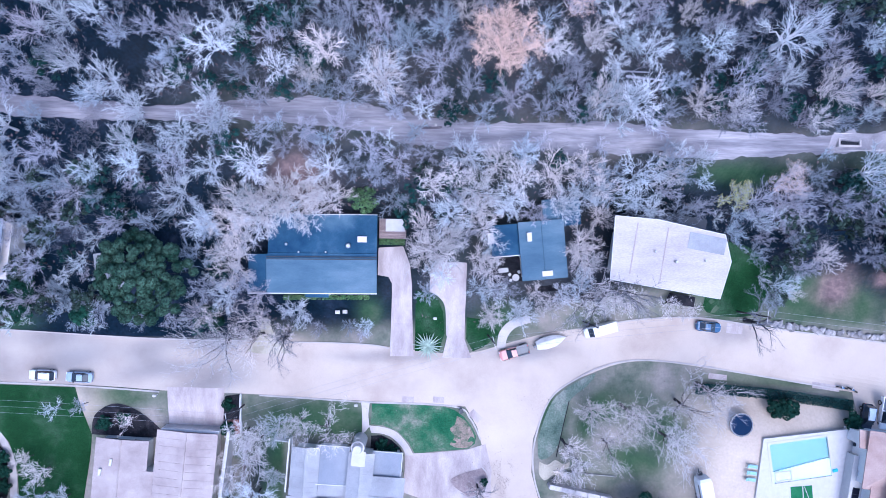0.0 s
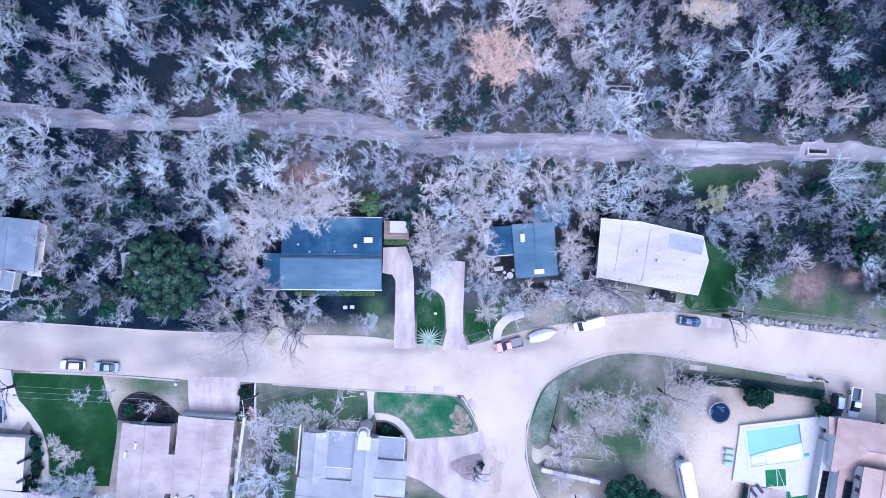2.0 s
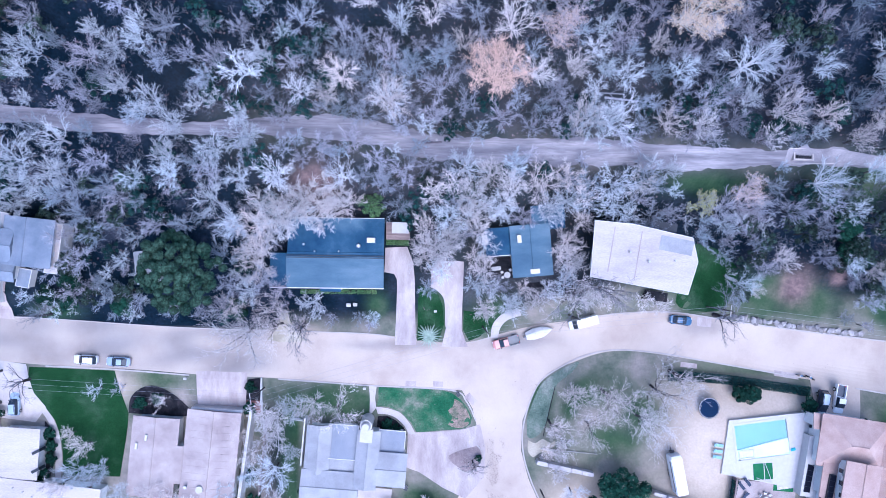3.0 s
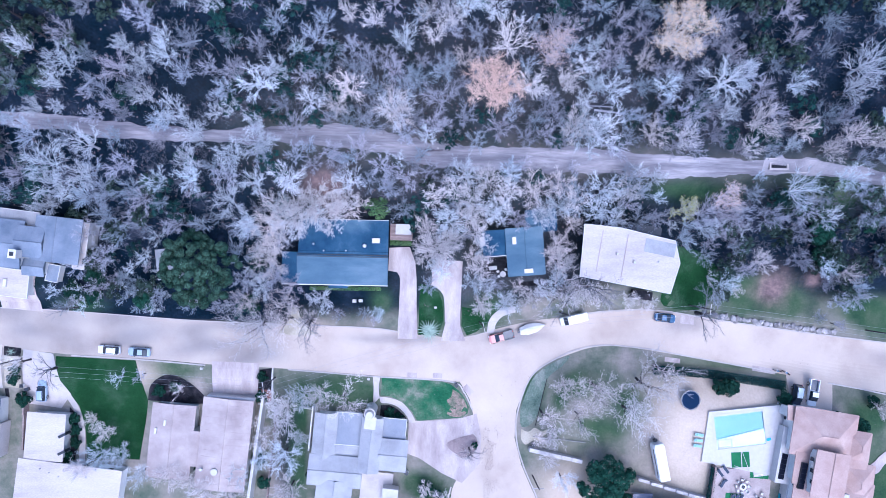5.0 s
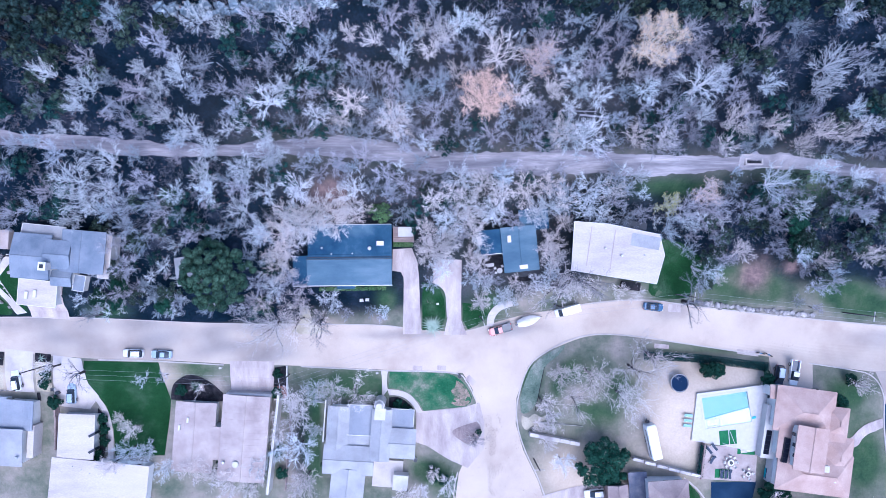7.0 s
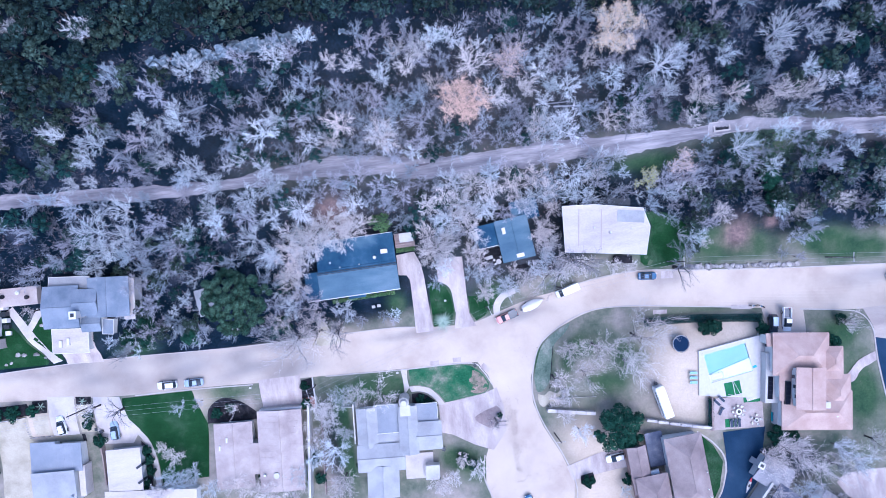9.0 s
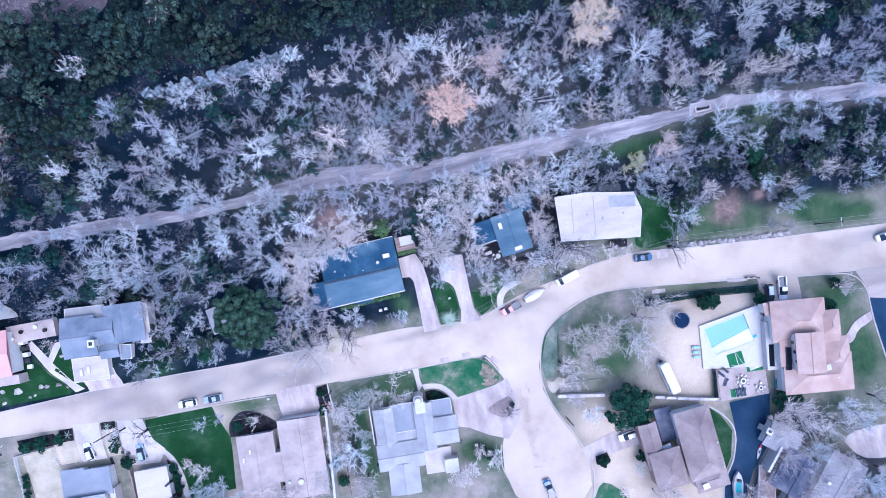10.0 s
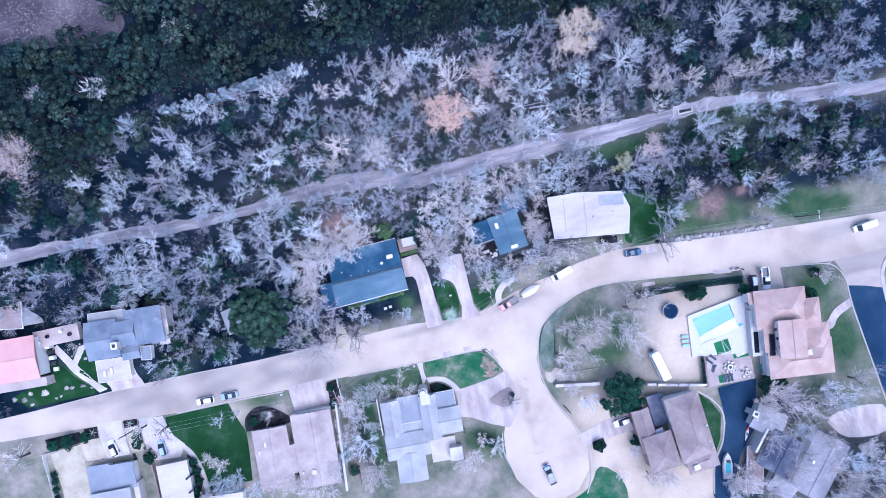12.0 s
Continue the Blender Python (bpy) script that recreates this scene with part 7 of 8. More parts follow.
def tree(meshes, x, y, rz, scale, label, category="tree", group="", sz=1.0, z=None, name="bare_tree"):
    t, c, l = meshes
    o = new(name)
    o.empty_display_size = 0.2
    o.matrix_basis = Matrix.Translation((x, y, g(x, y) if z is None else z)) @ pose(0, 0, 0, 0, 0, rz) @ Matrix.Diagonal((scale, scale, scale * sz, 1))
    part("trunk", t, None, o)
    part("crown", c, None, o)
    if l:
        part("foliage", l, None, o)
    return tagged(o, label, category, group)


BARE = [winter_tree(100 + i, 7.4 + (i % 3) * 0.5, 3.8 + 0.2 * (i % 3), 9 + i % 2, 7, 4, 4, "bark_dark") for i in range(9)]
TUFT = [winter_tree(150 + i, 4.2 + 0.4 * (i % 3), 1.9 + 0.2 * (i % 2), 6, 5, 3, 4, "bark_dark", "twig_grey" if i % 3 == 0 else "twig_brown", fine=0.9) for i in range(6)]
HAZE = [winter_tree(200 + i, 6.4 + 0.5 * (i % 2), 3.4, 9, 6, 4, 4, "bark_dark", "twig_brown", 0.7, 1.0) for i in range(5)]
YARD = [bare_tree(300 + i, 10, 4.6, 6, "bark_dark", "twig_warm", sub=(6, 5, 4), thick=1.7) for i in range(3)]
LIMBY = [bare_tree(320 + i, 12, 6.2 - i, 6, "bark_dark", "twig_mid", sub=(5, 5, 4), thick=2.3) for i in range(2)]


def warmer(meshes):
    """The same tree with creamier twigs."""
    t, c, l = meshes
    c = c.copy()
    c.materials[0] = M["twig_warm"]
    return t, c, l


WARM = [warmer(m) for m in BARE]
LIMBY_PALE = [winter_tree(330 + i, 9, 5.2, 11, 7, 4, 4, thick=1.7, fine=1.1, pale=True) for i in range(2)]
TAN = domed_tree(400, 11, 4.7, 13, 14, 8, "leaf_tan", "leaf_tan", 10, 0.06, 0.34)
CREAM = domed_tree(401, 11, 4.6, 12, 13, 8, "twig_grey", "leaf_cream", 10, 0.06, 0.27)
PINK = domed_tree(402, 9, 3.4, 9, 12, 8, "twig_brown", "leaf_tan", 4, 0.06)
YELLOW = domed_tree(403, 5, 2.2, 6, 10, 7, "twig_brown", "leaf_yellow", 3, 0.08)
EVER = [evergreen(500 + i, 7 + i % 3, 2.6 + 0.3 * (i % 3), 12, 50, size=0.27, lobe=0.33) for i in range(5)]
EVER_OAK = [evergreen(520 + i, 7 + i % 2, 2.9, 12, 50, "leaf_oak", 0.27, lobe=0.33) for i in range(3)]
TEAL = [evergreen(540 + i, 5, 2.1, 9, 45, "leaf_teal", 0.2, 0.2) for i in range(3)]
CEDAR = evergreen(560, 7, 2.3, 16, 80, "leaf_cedar", 0.15, 0.2)
BUSH = [evergreen(570 + i, 2.0, 1.35, 12, 110, "leaf_bush", 0.15, 0.3, 0.42) for i in range(3)]
BIG_BUSH = evergreen(580, 4.6, 4.4, 34, 170, "leaf_bush", 0.2, 0.35, 0.24)
GREAT = evergreen(590, 13, 7.2, 120, 200, "leaf_great", 0.2, 0.42, 0.135)

# middle, half width, half depth of what trees keep clear of
CLEAR = [(-17.5, -0.5, 12, 9), (-4.5, -6, 4.6, 13), (5.5, -8, 4.2, 10.5), (18.5, 1, 9, 6), (41, 0, 11.5, 7), (56, -5, 6.5, 7.5), (78, -6, 14, 5.5), (100, -6, 8, 4.5), (-78, -2, 11, 9), (-103, -1, 14, 8), (-44.5, -4, 8, 8), (-15, -12, 8.5, 4.5)]
CLEAR_N = [(-84, -12, 7, 5), (-101, -9.5, 13, 4.5), (-57.5, -10, 20, 6.5), (71, 19.5, 5, 2.5), (69.6, 19.6, 3.5, 2.5), (75, 17.5, 4, 1.5), (-20, 12.0, 4.0, 3.2), (53, 11.5, 6, 2.0), (55, 15.5, 9, 1.8), (37, 29.0, 7, 1.2), (-45, 29.5, 5, 1.6)]


def hollow(x, y):
    """The dark evergreen gully below the ledge."""
    return (-80 < x < -55 and 25 + 0.5 * abs(x + 72) < y < 47) or (-56 < x < -42 and y > 38.5)


def free(x, y):
    return not any(abs(x - a) < p and abs(y - b) < q for a, b, p, q in CLEAR) and not any(abs(x - a) < p and abs(y - b) < q for a, b, p, q in CLEAR_N)


class Spots:
    """Keeps the trees apart."""

    def __init__(self):
        self.all = []

    def add(self, x, y, r):
        if any((x - a) ** 2 + (y - b) ** 2 < ((r + c) / 2) ** 2 for a, b, c in self.all):
            return False
        self.all.append((x, y, r))
        return True


rs = random.Random(77)
spots = Spots()
# the trees that stand out
for mesh, x, y, sc, lab in ((TAN, 11.3, 29.8, 1.15, "tall tree with faded pinkish-tan leaves"), (CREAM, 43.2, 39.5, 1.3, "tree with cream-coloured dry leaves"), (LIMBY_PALE[0], 54.9, 33.5, 1.1, "broad bare tree with long pale limbs"),
                            (LIMBY_PALE[1], 79.6, 36.8, 0.95, "bright bare tree with spreading limbs"), (PINK, 21.2, 36.4, 1.15, "bare tree with a few pink-tan leaves"), (PINK, -77.6, 39.9, 1.6, "bare tree with a few pink-tan leaves"),
                            (PINK, 58.7, 12.8, 1.0, "bare tree with a few pink-tan leaves"), (YELLOW, 51.7, 10.8, 1.35, "small tree with yellow-green leaves"), (CEDAR, -9.8, 9.2, 1.0, "yellow-green cedar beside the blue roof"),
                            (BARE[1], -30.7, 22.9 - 3.2, 1.0, "bright bare tree leaning over the track"), (BARE[3], 29.5, 24.0, 1.2, "wide bare tree above the track"), (BARE[4], -6.6, 26.2, 1.1, "dense pale bare tree above the track")):
    spots.add(x, y, 5)
    tree(mesh, x, y, rs.uniform(0, 360), sc, lab)
tree(BIG_BUSH, 39.8, -47.0, 0, 1.25, "large dense dark evergreen bush by the screen wall", "shrub", name="bush")
tree(GREAT, -43.8, -4.0, 0, 1.0, "very large dense evergreen oak beside the street", name="oak_tree")
for x, y, sc in ((84.0, 3.2, 0.75), (82.0, 7.4, 0.6), (86.5, 0.2, 0.5), (91.5, 9.5, 0.5), (78.5, 11.5, 0.45)):
    tree(BIG_BUSH, x, y, 40 * x, sc, "broad deep green evergreen shrub among bare trees", "shrub", name="bush")
# yard trees
WIDE = [bare_tree(340 + i, 11, 6.8, 8, "bark_dark", "twig_warm", sub=(7, 5, 4), thick=1.2) for i in range(2)]
NORTH_YARDS = [(BARE[1], 4.6, 6.5, 1.0), (BARE[5], 8.5, 7.2, 0.95), (BARE[3], 15.4, 12.0, 0.95), (BARE[6], 26.5, 10.6, 0.9), (HAZE[1], -27.5, -10.8, 0.7), (HAZE[3], -12.5, -12.6, 0.5), (TUFT[1], -17.5, -13.2, 0.8), (TUFT[4], -10.2, -14.2, 0.7), (BARE[0], -31.2, 4.6, 1.2), (BARE[7], -20.9, -9.9, 0.85), (BARE[6], 12.3, -10.4, 0.75), (BARE[3], 0.5, 4.8, 0.9), (BARE[4], 3.5, -3.2, 0.8), (BARE[5], 4.5, 3.6, 0.9), (BARE[4], 11.6, -2.8, 0.8), (BARE[6], 12.2, 1.5, 0.8), (WIDE[1], -28.5, -11.0, 0.7), (YARD[0], -35.5, -11.5, 0.8), (BARE[0], -9.5, -12.4, 0.5), (BARE[2], 4.4, 1.4, 1.0), (BARE[1], 0.4, -0.4, 1.05), (BARE[6], 10.2, -5.5, 0.75), (BARE[4], 9.8, -0.5, 0.8), (BARE[5], 10.2, 4.6, 0.85), (BARE[0], 12.8, -5.8, 0.7), (BARE[5], 12.5, -10.6, 0.55), (HAZE[2], -27.0, -7.0, 0.8), (HAZE[3], -29.5, 3.0, 1.0), (YARD[1], -91, 0, 0.5), (BARE[6], -31.2, -2.2, 1.1), (BARE[2], -33, -8.0, 0.75), (HAZE[0], -35, 4.0, 0.95), (WARM[2], -28.6, 6.8, 1.35), (WARM[5], -22.6, 9.6, 1.2), (WARM[0], -15.6, 10.4, 1.05), (WARM[8], -30.4, 0.2, 1.15), (HAZE[4], -30.2, -5.0, 1.1), (WARM[6], -25.4, 7.6, 1.3), (WARM[1], -19.4, 8.6, 1.2), (WARM[3], 2.4, 1.2, 1.2), (WARM[6], -23.5, -14.2, 0.6)]
BEND_YARDS = [(HAZE[2], 58.5, 1.0, 0.75), (TUFT[0], 61.0, -3.0, 0.9), (HAZE[1], 85.8, -3.3, 0.8), (HAZE[0], 88.9, -7.6, 0.85), (HAZE[3], 85.5, -11.0, 0.5), (HAZE[2], 92.7, -6.4, 0.8), (TUFT[2], 89.4, -12.4, 0.8), (HAZE[4], 62.5, -7.0, 0.7), (BARE[4], 66.5, -6.0, 0.5), (LIMBY[0], 31.8, -5.2, 1.05), (BARE[2], 24.0, 9.5, 0.9), (HAZE[1], 114.5, -6.5, 0.9), (HAZE[3], 119.0, -9.0, 0.9), (BARE[6], 117, -3.5, 0.9), (HAZE[0], 109.5, -6.0, 0.7), (HAZE[2], 104.5, -6.5, 0.6), (BARE[8], 17.5, -9.8, 0.8), (BARE[1], 27.6, -1.0, 0.9), (BARE[3], 32.5, -7.8, 0.8), (BARE[2], 63.5, -4.5, 0.8), (HAZE[1], 66.5, -1, 0.9), (BARE[7], 89, -1.5, 0.75), (HAZE[2], 92.5, -4, 0.7), (BARE[1], 70, 0.5, 0.8), (HAZE[0], 78, 1.0, 0.9), (BARE[3], 84, 0.2, 0.8), (BARE[5], 98, -0.5, 0.85), (HAZE[3], 104, -1.5, 0.8), (BARE[0], 110, -3, 0.8), (BARE[8], 26.3, 1.0, 0.9), (LIMBY[1], 59.6, -11.0, 0.85), (BARE[7], 16.9, -9.0, 0.7), (BARE[8], 22.2, -8.6, 0.75), (BARE[0], 27.4, 3.0, 0.9), (BARE[3], 27.2, -4.5, 0.8), (BARE[1], 38.0, -7.6, 0.75), (BARE[4], 43.5, -8.0, 0.6), (YARD[2], 28.6, -7.0, 1.45), (BARE[7], 35.0, -7.4, 0.75), (BARE[2], 47.0, -9.0, 0.6), (BARE[3], 24.2, -6.4, 0.7), (BARE[8], 30.0, -9.4, 0.65), (BARE[6], 19.5, -6.2, 0.6)]
WEST_YARDS = [(HAZE[0], -69.5, -4.0, 0.9), (HAZE[2], -66.0, -8.5, 0.8), (HAZE[3], -63.5, -2.5, 1.0), (HAZE[1], -59.5, -7.5, 0.85), (TUFT[0], -56.0, -2.0, 1.1), (HAZE[4], -54.5, -10.0, 0.8), (HAZE[1], -66.5, 2.5, 1.0), (HAZE[0], -60.0, 2.8, 1.0), (TUFT[3], -70.5, -9.5, 0.9), (TUFT[2], -62.0, -10.8, 0.9), (HAZE[3], -36.5, -6.5, 0.9), (HAZE[2], -37.5, -1.0, 0.9), (HAZE[4], -38.5, -11.5, 0.7), (WIDE[0], -47.8, -48.5, 0.6), (WIDE[1], -39.0, -51.5, 0.6), (BARE[6], -33.2, -44.5, 0.75), (BARE[1], -28.0, -33.0, 0.8), (LIMBY[1], -77.2, -26.2, 0.6), (BARE[2], -66.5, -43.5, 0.9), (BARE[5], -70.5, -46.8, 0.8), (BARE[7], -44.5, -50.5, 0.9), (BARE[0], -37.5, -47.0, 0.85), (BARE[4], -52.5, -47.5, 0.9), (BARE[3], -36.0, -36.5, 0.6), (BARE[8], -58.5, -47.5, 0.8), (TUFT[3], -63.0, -27.5, 0.9), (TUFT[5], -58.5, -27.0, 0.8), (LIMBY[0], -73.0, -13.2, 0.5), (WIDE[0], -33.4, -14.9, 1.2), (WIDE[1], -27.8, -14.3, 0.85), (LIMBY[1], -23.5, -14.4, 0.8), (WIDE[1], -16.0, -30.4, 0.8), (BARE[2], -21, -29.6, 0.9), (BARE[4], -24.5, -30.5, 0.9), (BARE[8], -29.0, -36, 1.1), (BARE[1], -30.5, -31.5, 0.8), (BARE[6], -28.6, -43, 1.2), (BARE[2], -27.0, -50, 1.2), (BARE[0], -33.5, -40.5, 0.7), (BARE[3], -25.6, -39.6, 0.6), (BARE[7], -66, -39, 0.7), (BARE[1], -69, -37, 0.55), (BARE[0], -62.5, -44, 0.8), (YARD[2], -50, -29.5, 0.5), (YARD[0], -113, -24, 0.8), (YARD[2], -82.4, -24.5, 0.65), (BARE[3], -48.5, -49, 0.5), (BARE[5], -40, -53, 0.6)]
LAWN_TREES = [(LIMBY[1], 11.0, -42.3, 0.45), (BARE[6], 5.0, -52.5, 0.75), (BARE[1], -4.5, -54.5, 0.8), (BARE[7], 30.5, -46.5, 0.8), (BARE[3], 27.2, -42.6, 0.6), (WIDE[0], 36.5, -26.5, 1.1), (WIDE[1], 46.5, -25.5, 1.05), (WIDE[1], 33.5, -33, 0.75), (WIDE[0], 43.5, -31.5, 1.0), (YARD[2], 50.5, -22.6, 1.15), (WARM[1], 30.5, -27.0, 1.0), (WARM[4], 25.2, -38.2, 0.5), (WARM[7], 27.8, -38.6, 0.55), (YARD[1], 28.5, -36.5, 0.8), (YARD[1], 26.0, -33.0, 0.75), (YARD[0], 10.8, -41.6, 0.45), (BARE[2], 1.5, -49.8, 0.55), (BARE[4], -1.0, -53.5, 0.6)]
EAST_YARDS = [(WIDE[0], 72.5, -66.0, 0.7), (WIDE[1], 79.5, -71.0, 0.8), (WIDE[0], 86.5, -77.0, 0.75), (WIDE[1], 75.0, -61.0, 0.6), (LIMBY[0], 88.0, -61.5, 0.7), (WIDE[1], 98.5, -57.5, 0.8), (WIDE[0], 43.5, -68.5, 0.7), (WIDE[0], 79.2, -58.5, 0.95), (WIDE[1], 92.5, -60.5, 0.8), (WIDE[1], 84.4, -62.4, 0.8), (BARE[4], 75.7, -55.4, 0.9), (WIDE[0], 95.5, -78.9, 1.0), (BARE[1], 91.4, -76.5, 1.0), (BARE[3], 60.0, -74.5, 0.8), (BARE[5], 64.1, -75.6, 0.9), (WIDE[1], 91, -82, 0.9), (BARE[6], 75.5, -77, 0.7), (WIDE[1], 70.5, -79, 0.75), (WIDE[0], 84, -84, 0.9), (WIDE[1], 64, -72.5, 0.7), (BARE[4], 78.8, -55.8, 0.9), (BARE[7], 90, -58, 0.8), (BARE[8], 87.7, -84, 1.0), (BARE[1], 62.0, -75, 0.8), (BARE[2], 64, -84, 0.9), (BARE[3], 96, -75, 0.9), (BARE[5], 90.5, -82, 0.8), (BARE[6], 39.0, -62.5, 0.55), (BARE[8], 34.5, -67.8, 0.5), (BARE[7], 97.4, -30.2, 0.5), (YARD[0], 97.2, -29.4, 0.7), (HAZE[1], 105, -76, 0.9), (BARE[3], 72.5, -57.5, 0.9), (BARE[6], 80, -66, 1.0), (BARE[8], 77.5, -75, 0.9), (BARE[5], 86.5, -70, 0.9), (BARE[0], 94, -62, 0.85), (BARE[7], 46, -70.5, 0.7), (BARE[4], 41.5, -69, 0.7), (BARE[3], 59.5, -79, 0.8)]
for k, (mesh, x, y, sc) in enumerate(NORTH_YARDS + BEND_YARDS + WEST_YARDS + LAWN_TREES + EAST_YARDS):
    if mesh in BARE and k % 3:
        mesh = WARM[BARE.index(mesh)]
    spots.add(x, y, 3)
    tree(mesh, x, y, rs.uniform(0, 360), sc, "bare winter tree with pale twigs in a yard", group="bare yard trees", name="garden_tree")
# woods on the slope, stretch by stretch: kind of tree, place and reach of its crown
ABOVE_WEST = [("b", -71.0, 34.5, 2.9), ("b", -63.8, 31.9, 3.7), ("b", -67.2, 28.9, 2.6), ("h", -60.6, 33.4, 2.6), ("h", -59.2, 28.5, 3.2), ("b", -72.0, 24.9, 2.4), ("b", -68.1, 25.2, 1.9), ("b", -54.0, 35.5, 2.3), ("b", -50.7, 32.3, 3.3), ("b", -47.0, 33.8, 3.1), ("h", -53.0, 28.7, 2.9), ("b", -50.8, 27.2, 2.9), ("h", -48.6, 39.0, 4.0), ("b", -46.6, 36.8, 2.2), ("b", -36.7, 40.6, 2.6), ("h", -42.4, 35.9, 3.1), ("h", -39.3, 32.2, 2.3), ("h", -35.2, 36.5, 2.4), ("b", -46.0, 24.7, 3.9), ("b", -39.4, 24.9, 2.1), ("h", -48.8, 23.1, 3.2), ("b", -43.2, 21.2, 3.4), ("h", -57.4, 26.1, 2.6), ("b", -30.2, 29.8, 4.4), ("b", -26.9, 31.9, 3.1), ("b", -31.9, 23.1, 2.8), ("b", -35.9, 26.0, 2.3), ("h", -37.0, 28.7, 2.5), ("h", -26.6, 38.9, 2.6), ("b", -23.7, 36.0, 2.0), ("h", -34.0, 31.9, 2.5), ("h", -77.4, 22.9, 2.4)]
ABOVE_MIDDLE = [("b", -14.0, 40.5, 2.3), ("h", -18.1, 39.8, 2.2), ("b", -9.5, 39.6, 2.7), ("b", -21.6, 27.3, 3.2), ("b", -14.2, 29.4, 3.8), ("b", -16.9, 26.8, 3.0), ("b", -6.3, 26.4, 4.7), ("h", -6.3, 32.8, 3.1), ("b", -4.4, 37.4, 3.0), ("h", -4.3, 30.4, 3.1), ("b", 0.7, 38.1, 2.7), ("b", -0.4, 40.8, 2.6), ("b", 3.5, 40.3, 3.5), ("b", 6.0, 35.0, 2.7), ("h", 2.4, 34.1, 2.7), ("h", 2.1, 28.5, 3.8), ("h", 1.2, 24.2, 3.0), ("b", 13.5, 37.2, 4.5), ("b", 18.3, 31.0, 3.6), ("b", 25.3, 32.5, 2.9), ("b", 27.2, 24.0, 4.1), ("h", 13.1, 24.1, 3.2), ("h", 21.7, 28.5, 3.2), ("h", 7.0, 25.9, 3.0), ("h", 18.5, 22.4, 2.7), ("h", -24.5, 23.1, 3.0), ("h", -12.5, 32.1, 2.7), ("h", -19.2, 32.9, 2.7)]
ABOVE_EAST = [("b", 39.0, 36.6, 2.6), ("b", 34.5, 31.7, 3.6), ("h", 40.0, 32.5, 2.9), ("b", 32.1, 23.7, 4.9), ("h", 37.6, 26.8, 2.6), ("b", 42.1, 23.7, 3.4), ("h", 48.5, 27.5, 3.9), ("b", 48.2, 23.5, 3.2), ("h", 54.2, 24.4, 3.0), ("b", 62.4, 26.3, 4.3), ("b", 60.9, 22.0, 2.8), ("b", 70.8, 26.2, 3.2), ("b", 80.3, 24.7, 3.4), ("h", 79.3, 28.3, 2.6), ("b", 76.4, 21.9, 3.0), ("b", 86.0, 23.8, 3.4), ("b", 79.1, 33.1, 3.6), ("h", 30.3, 44.2, 2.2), ("h", 52.4, 29.8, 2.8)]
BELOW_WEST = [("p", -62.2, 18.2, 2.8), ("b", -68.7, 14.6, 5.0), ("b", -69.1, 10.6, 4.4), ("b", -63.4, 12.8, 3.9), ("h", -75.4, 12.9, 2.6), ("h", -60.5, 9.8, 4.0), ("h", -65.8, 9.2, 3.2), ("b", -74.6, 7.7, 3.5), ("h", -56.2, 14.5, 3.2), ("b", -50.1, 12.1, 3.1), ("h", -55.8, 10.5, 2.9), ("b", -43.9, 16.1, 3.4), ("b", -43.8, 12.8, 3.3), ("b", -36.0, 17.1, 3.9), ("h", -37.3, 13.5, 2.9), ("b", -37.4, 9.2, 4.2), ("b", -32.0, 12.7, 3.3), ("h", -30.7, 17.3, 2.8), ("b", -25.5, 13.3, 3.9), ("b", -28.9, 9.1, 3.3), ("b", -27.5, 5.6, 4.7), ("b", -34.4, 4.7, 3.2), ("h", -61.7, 5.9, 2.8)]
BELOW_MIDDLE = [("p", -14.2, 13.5, 2.6), ("b", -15.4, 8.9, 4.7), ("h", -8.3, 15.9, 3.2), ("h", -7.2, 12.7, 2.7), ("h", -3.9, 14.0, 2.8), ("h", -4.7, 9.0, 3.3), ("b", 1.6, 11.1, 3.3), ("b", 4.8, 12.7, 3.3), ("b", 8.5, 10.8, 4.4), ("b", 11.5, 13.9, 3.9), ("b", 14.3, 9.3, 3.4), ("b", 20.4, 12.7, 4.4), ("b", 22.7, 8.5, 2.9), ("b", 25.4, 14.0, 3.5), ("b", 15.8, 15.6, 2.7), ("b", 29.0, 11.1, 3.4), ("b", 30.1, 6.7, 2.9), ("b", -22.6, 7.6, 3.8), ("b", -19.3, 5.1, 3.1)]
BELOW_EAST = [("b", 34.5, 13.4, 4.7), ("b", 35.4, 9.6, 4.4), ("b", 39.2, 13.6, 3.6), ("b", 46.4, 12.7, 2.0), ("h", 55.5, 9.7, 4.1), ("h", 60.3, 9.1, 4.1), ("p", 72.2, 14.5, 3.6), ("h", 69.4, 9.5, 3.9), ("h", 74.9, 11.3, 3.4), ("h", 89.0, 10.0, 4.1), ("h", 93.8, 9.5, 3.4), ("h", 63.4, 10.1, 3.0)]
for stand in (ABOVE_WEST, ABOVE_MIDDLE, ABOVE_EAST, BELOW_WEST, BELOW_MIDDLE, BELOW_EAST):
    for kind, x, y, r in stand:
        spots.add(x, y, 1.45 * r)
        if kind == "h":
            mesh, lab = rs.choice(HAZE), "slender bare tree with purplish-brown twigs"
        elif kind == "p":
            mesh, lab = rs.choice(LIMBY_PALE), "bare tree with crooked pale limbs"
        else:
            mesh, lab = (rs.choice(WARM), "bare deciduous tree with creamy pale twigs") if rs.random() < 0.75 * ss(-45, 5, x) else (rs.choice(BARE), "bare deciduous tree with pale grey twigs")
        sc = r / (3.5 if kind == "h" else 4.05)
        tree(mesh, x, y, rs.uniform(0, 360), sc, lab, group="bare trees in the woods", sz=min(1.25, 1.05 / sc ** 0.5))
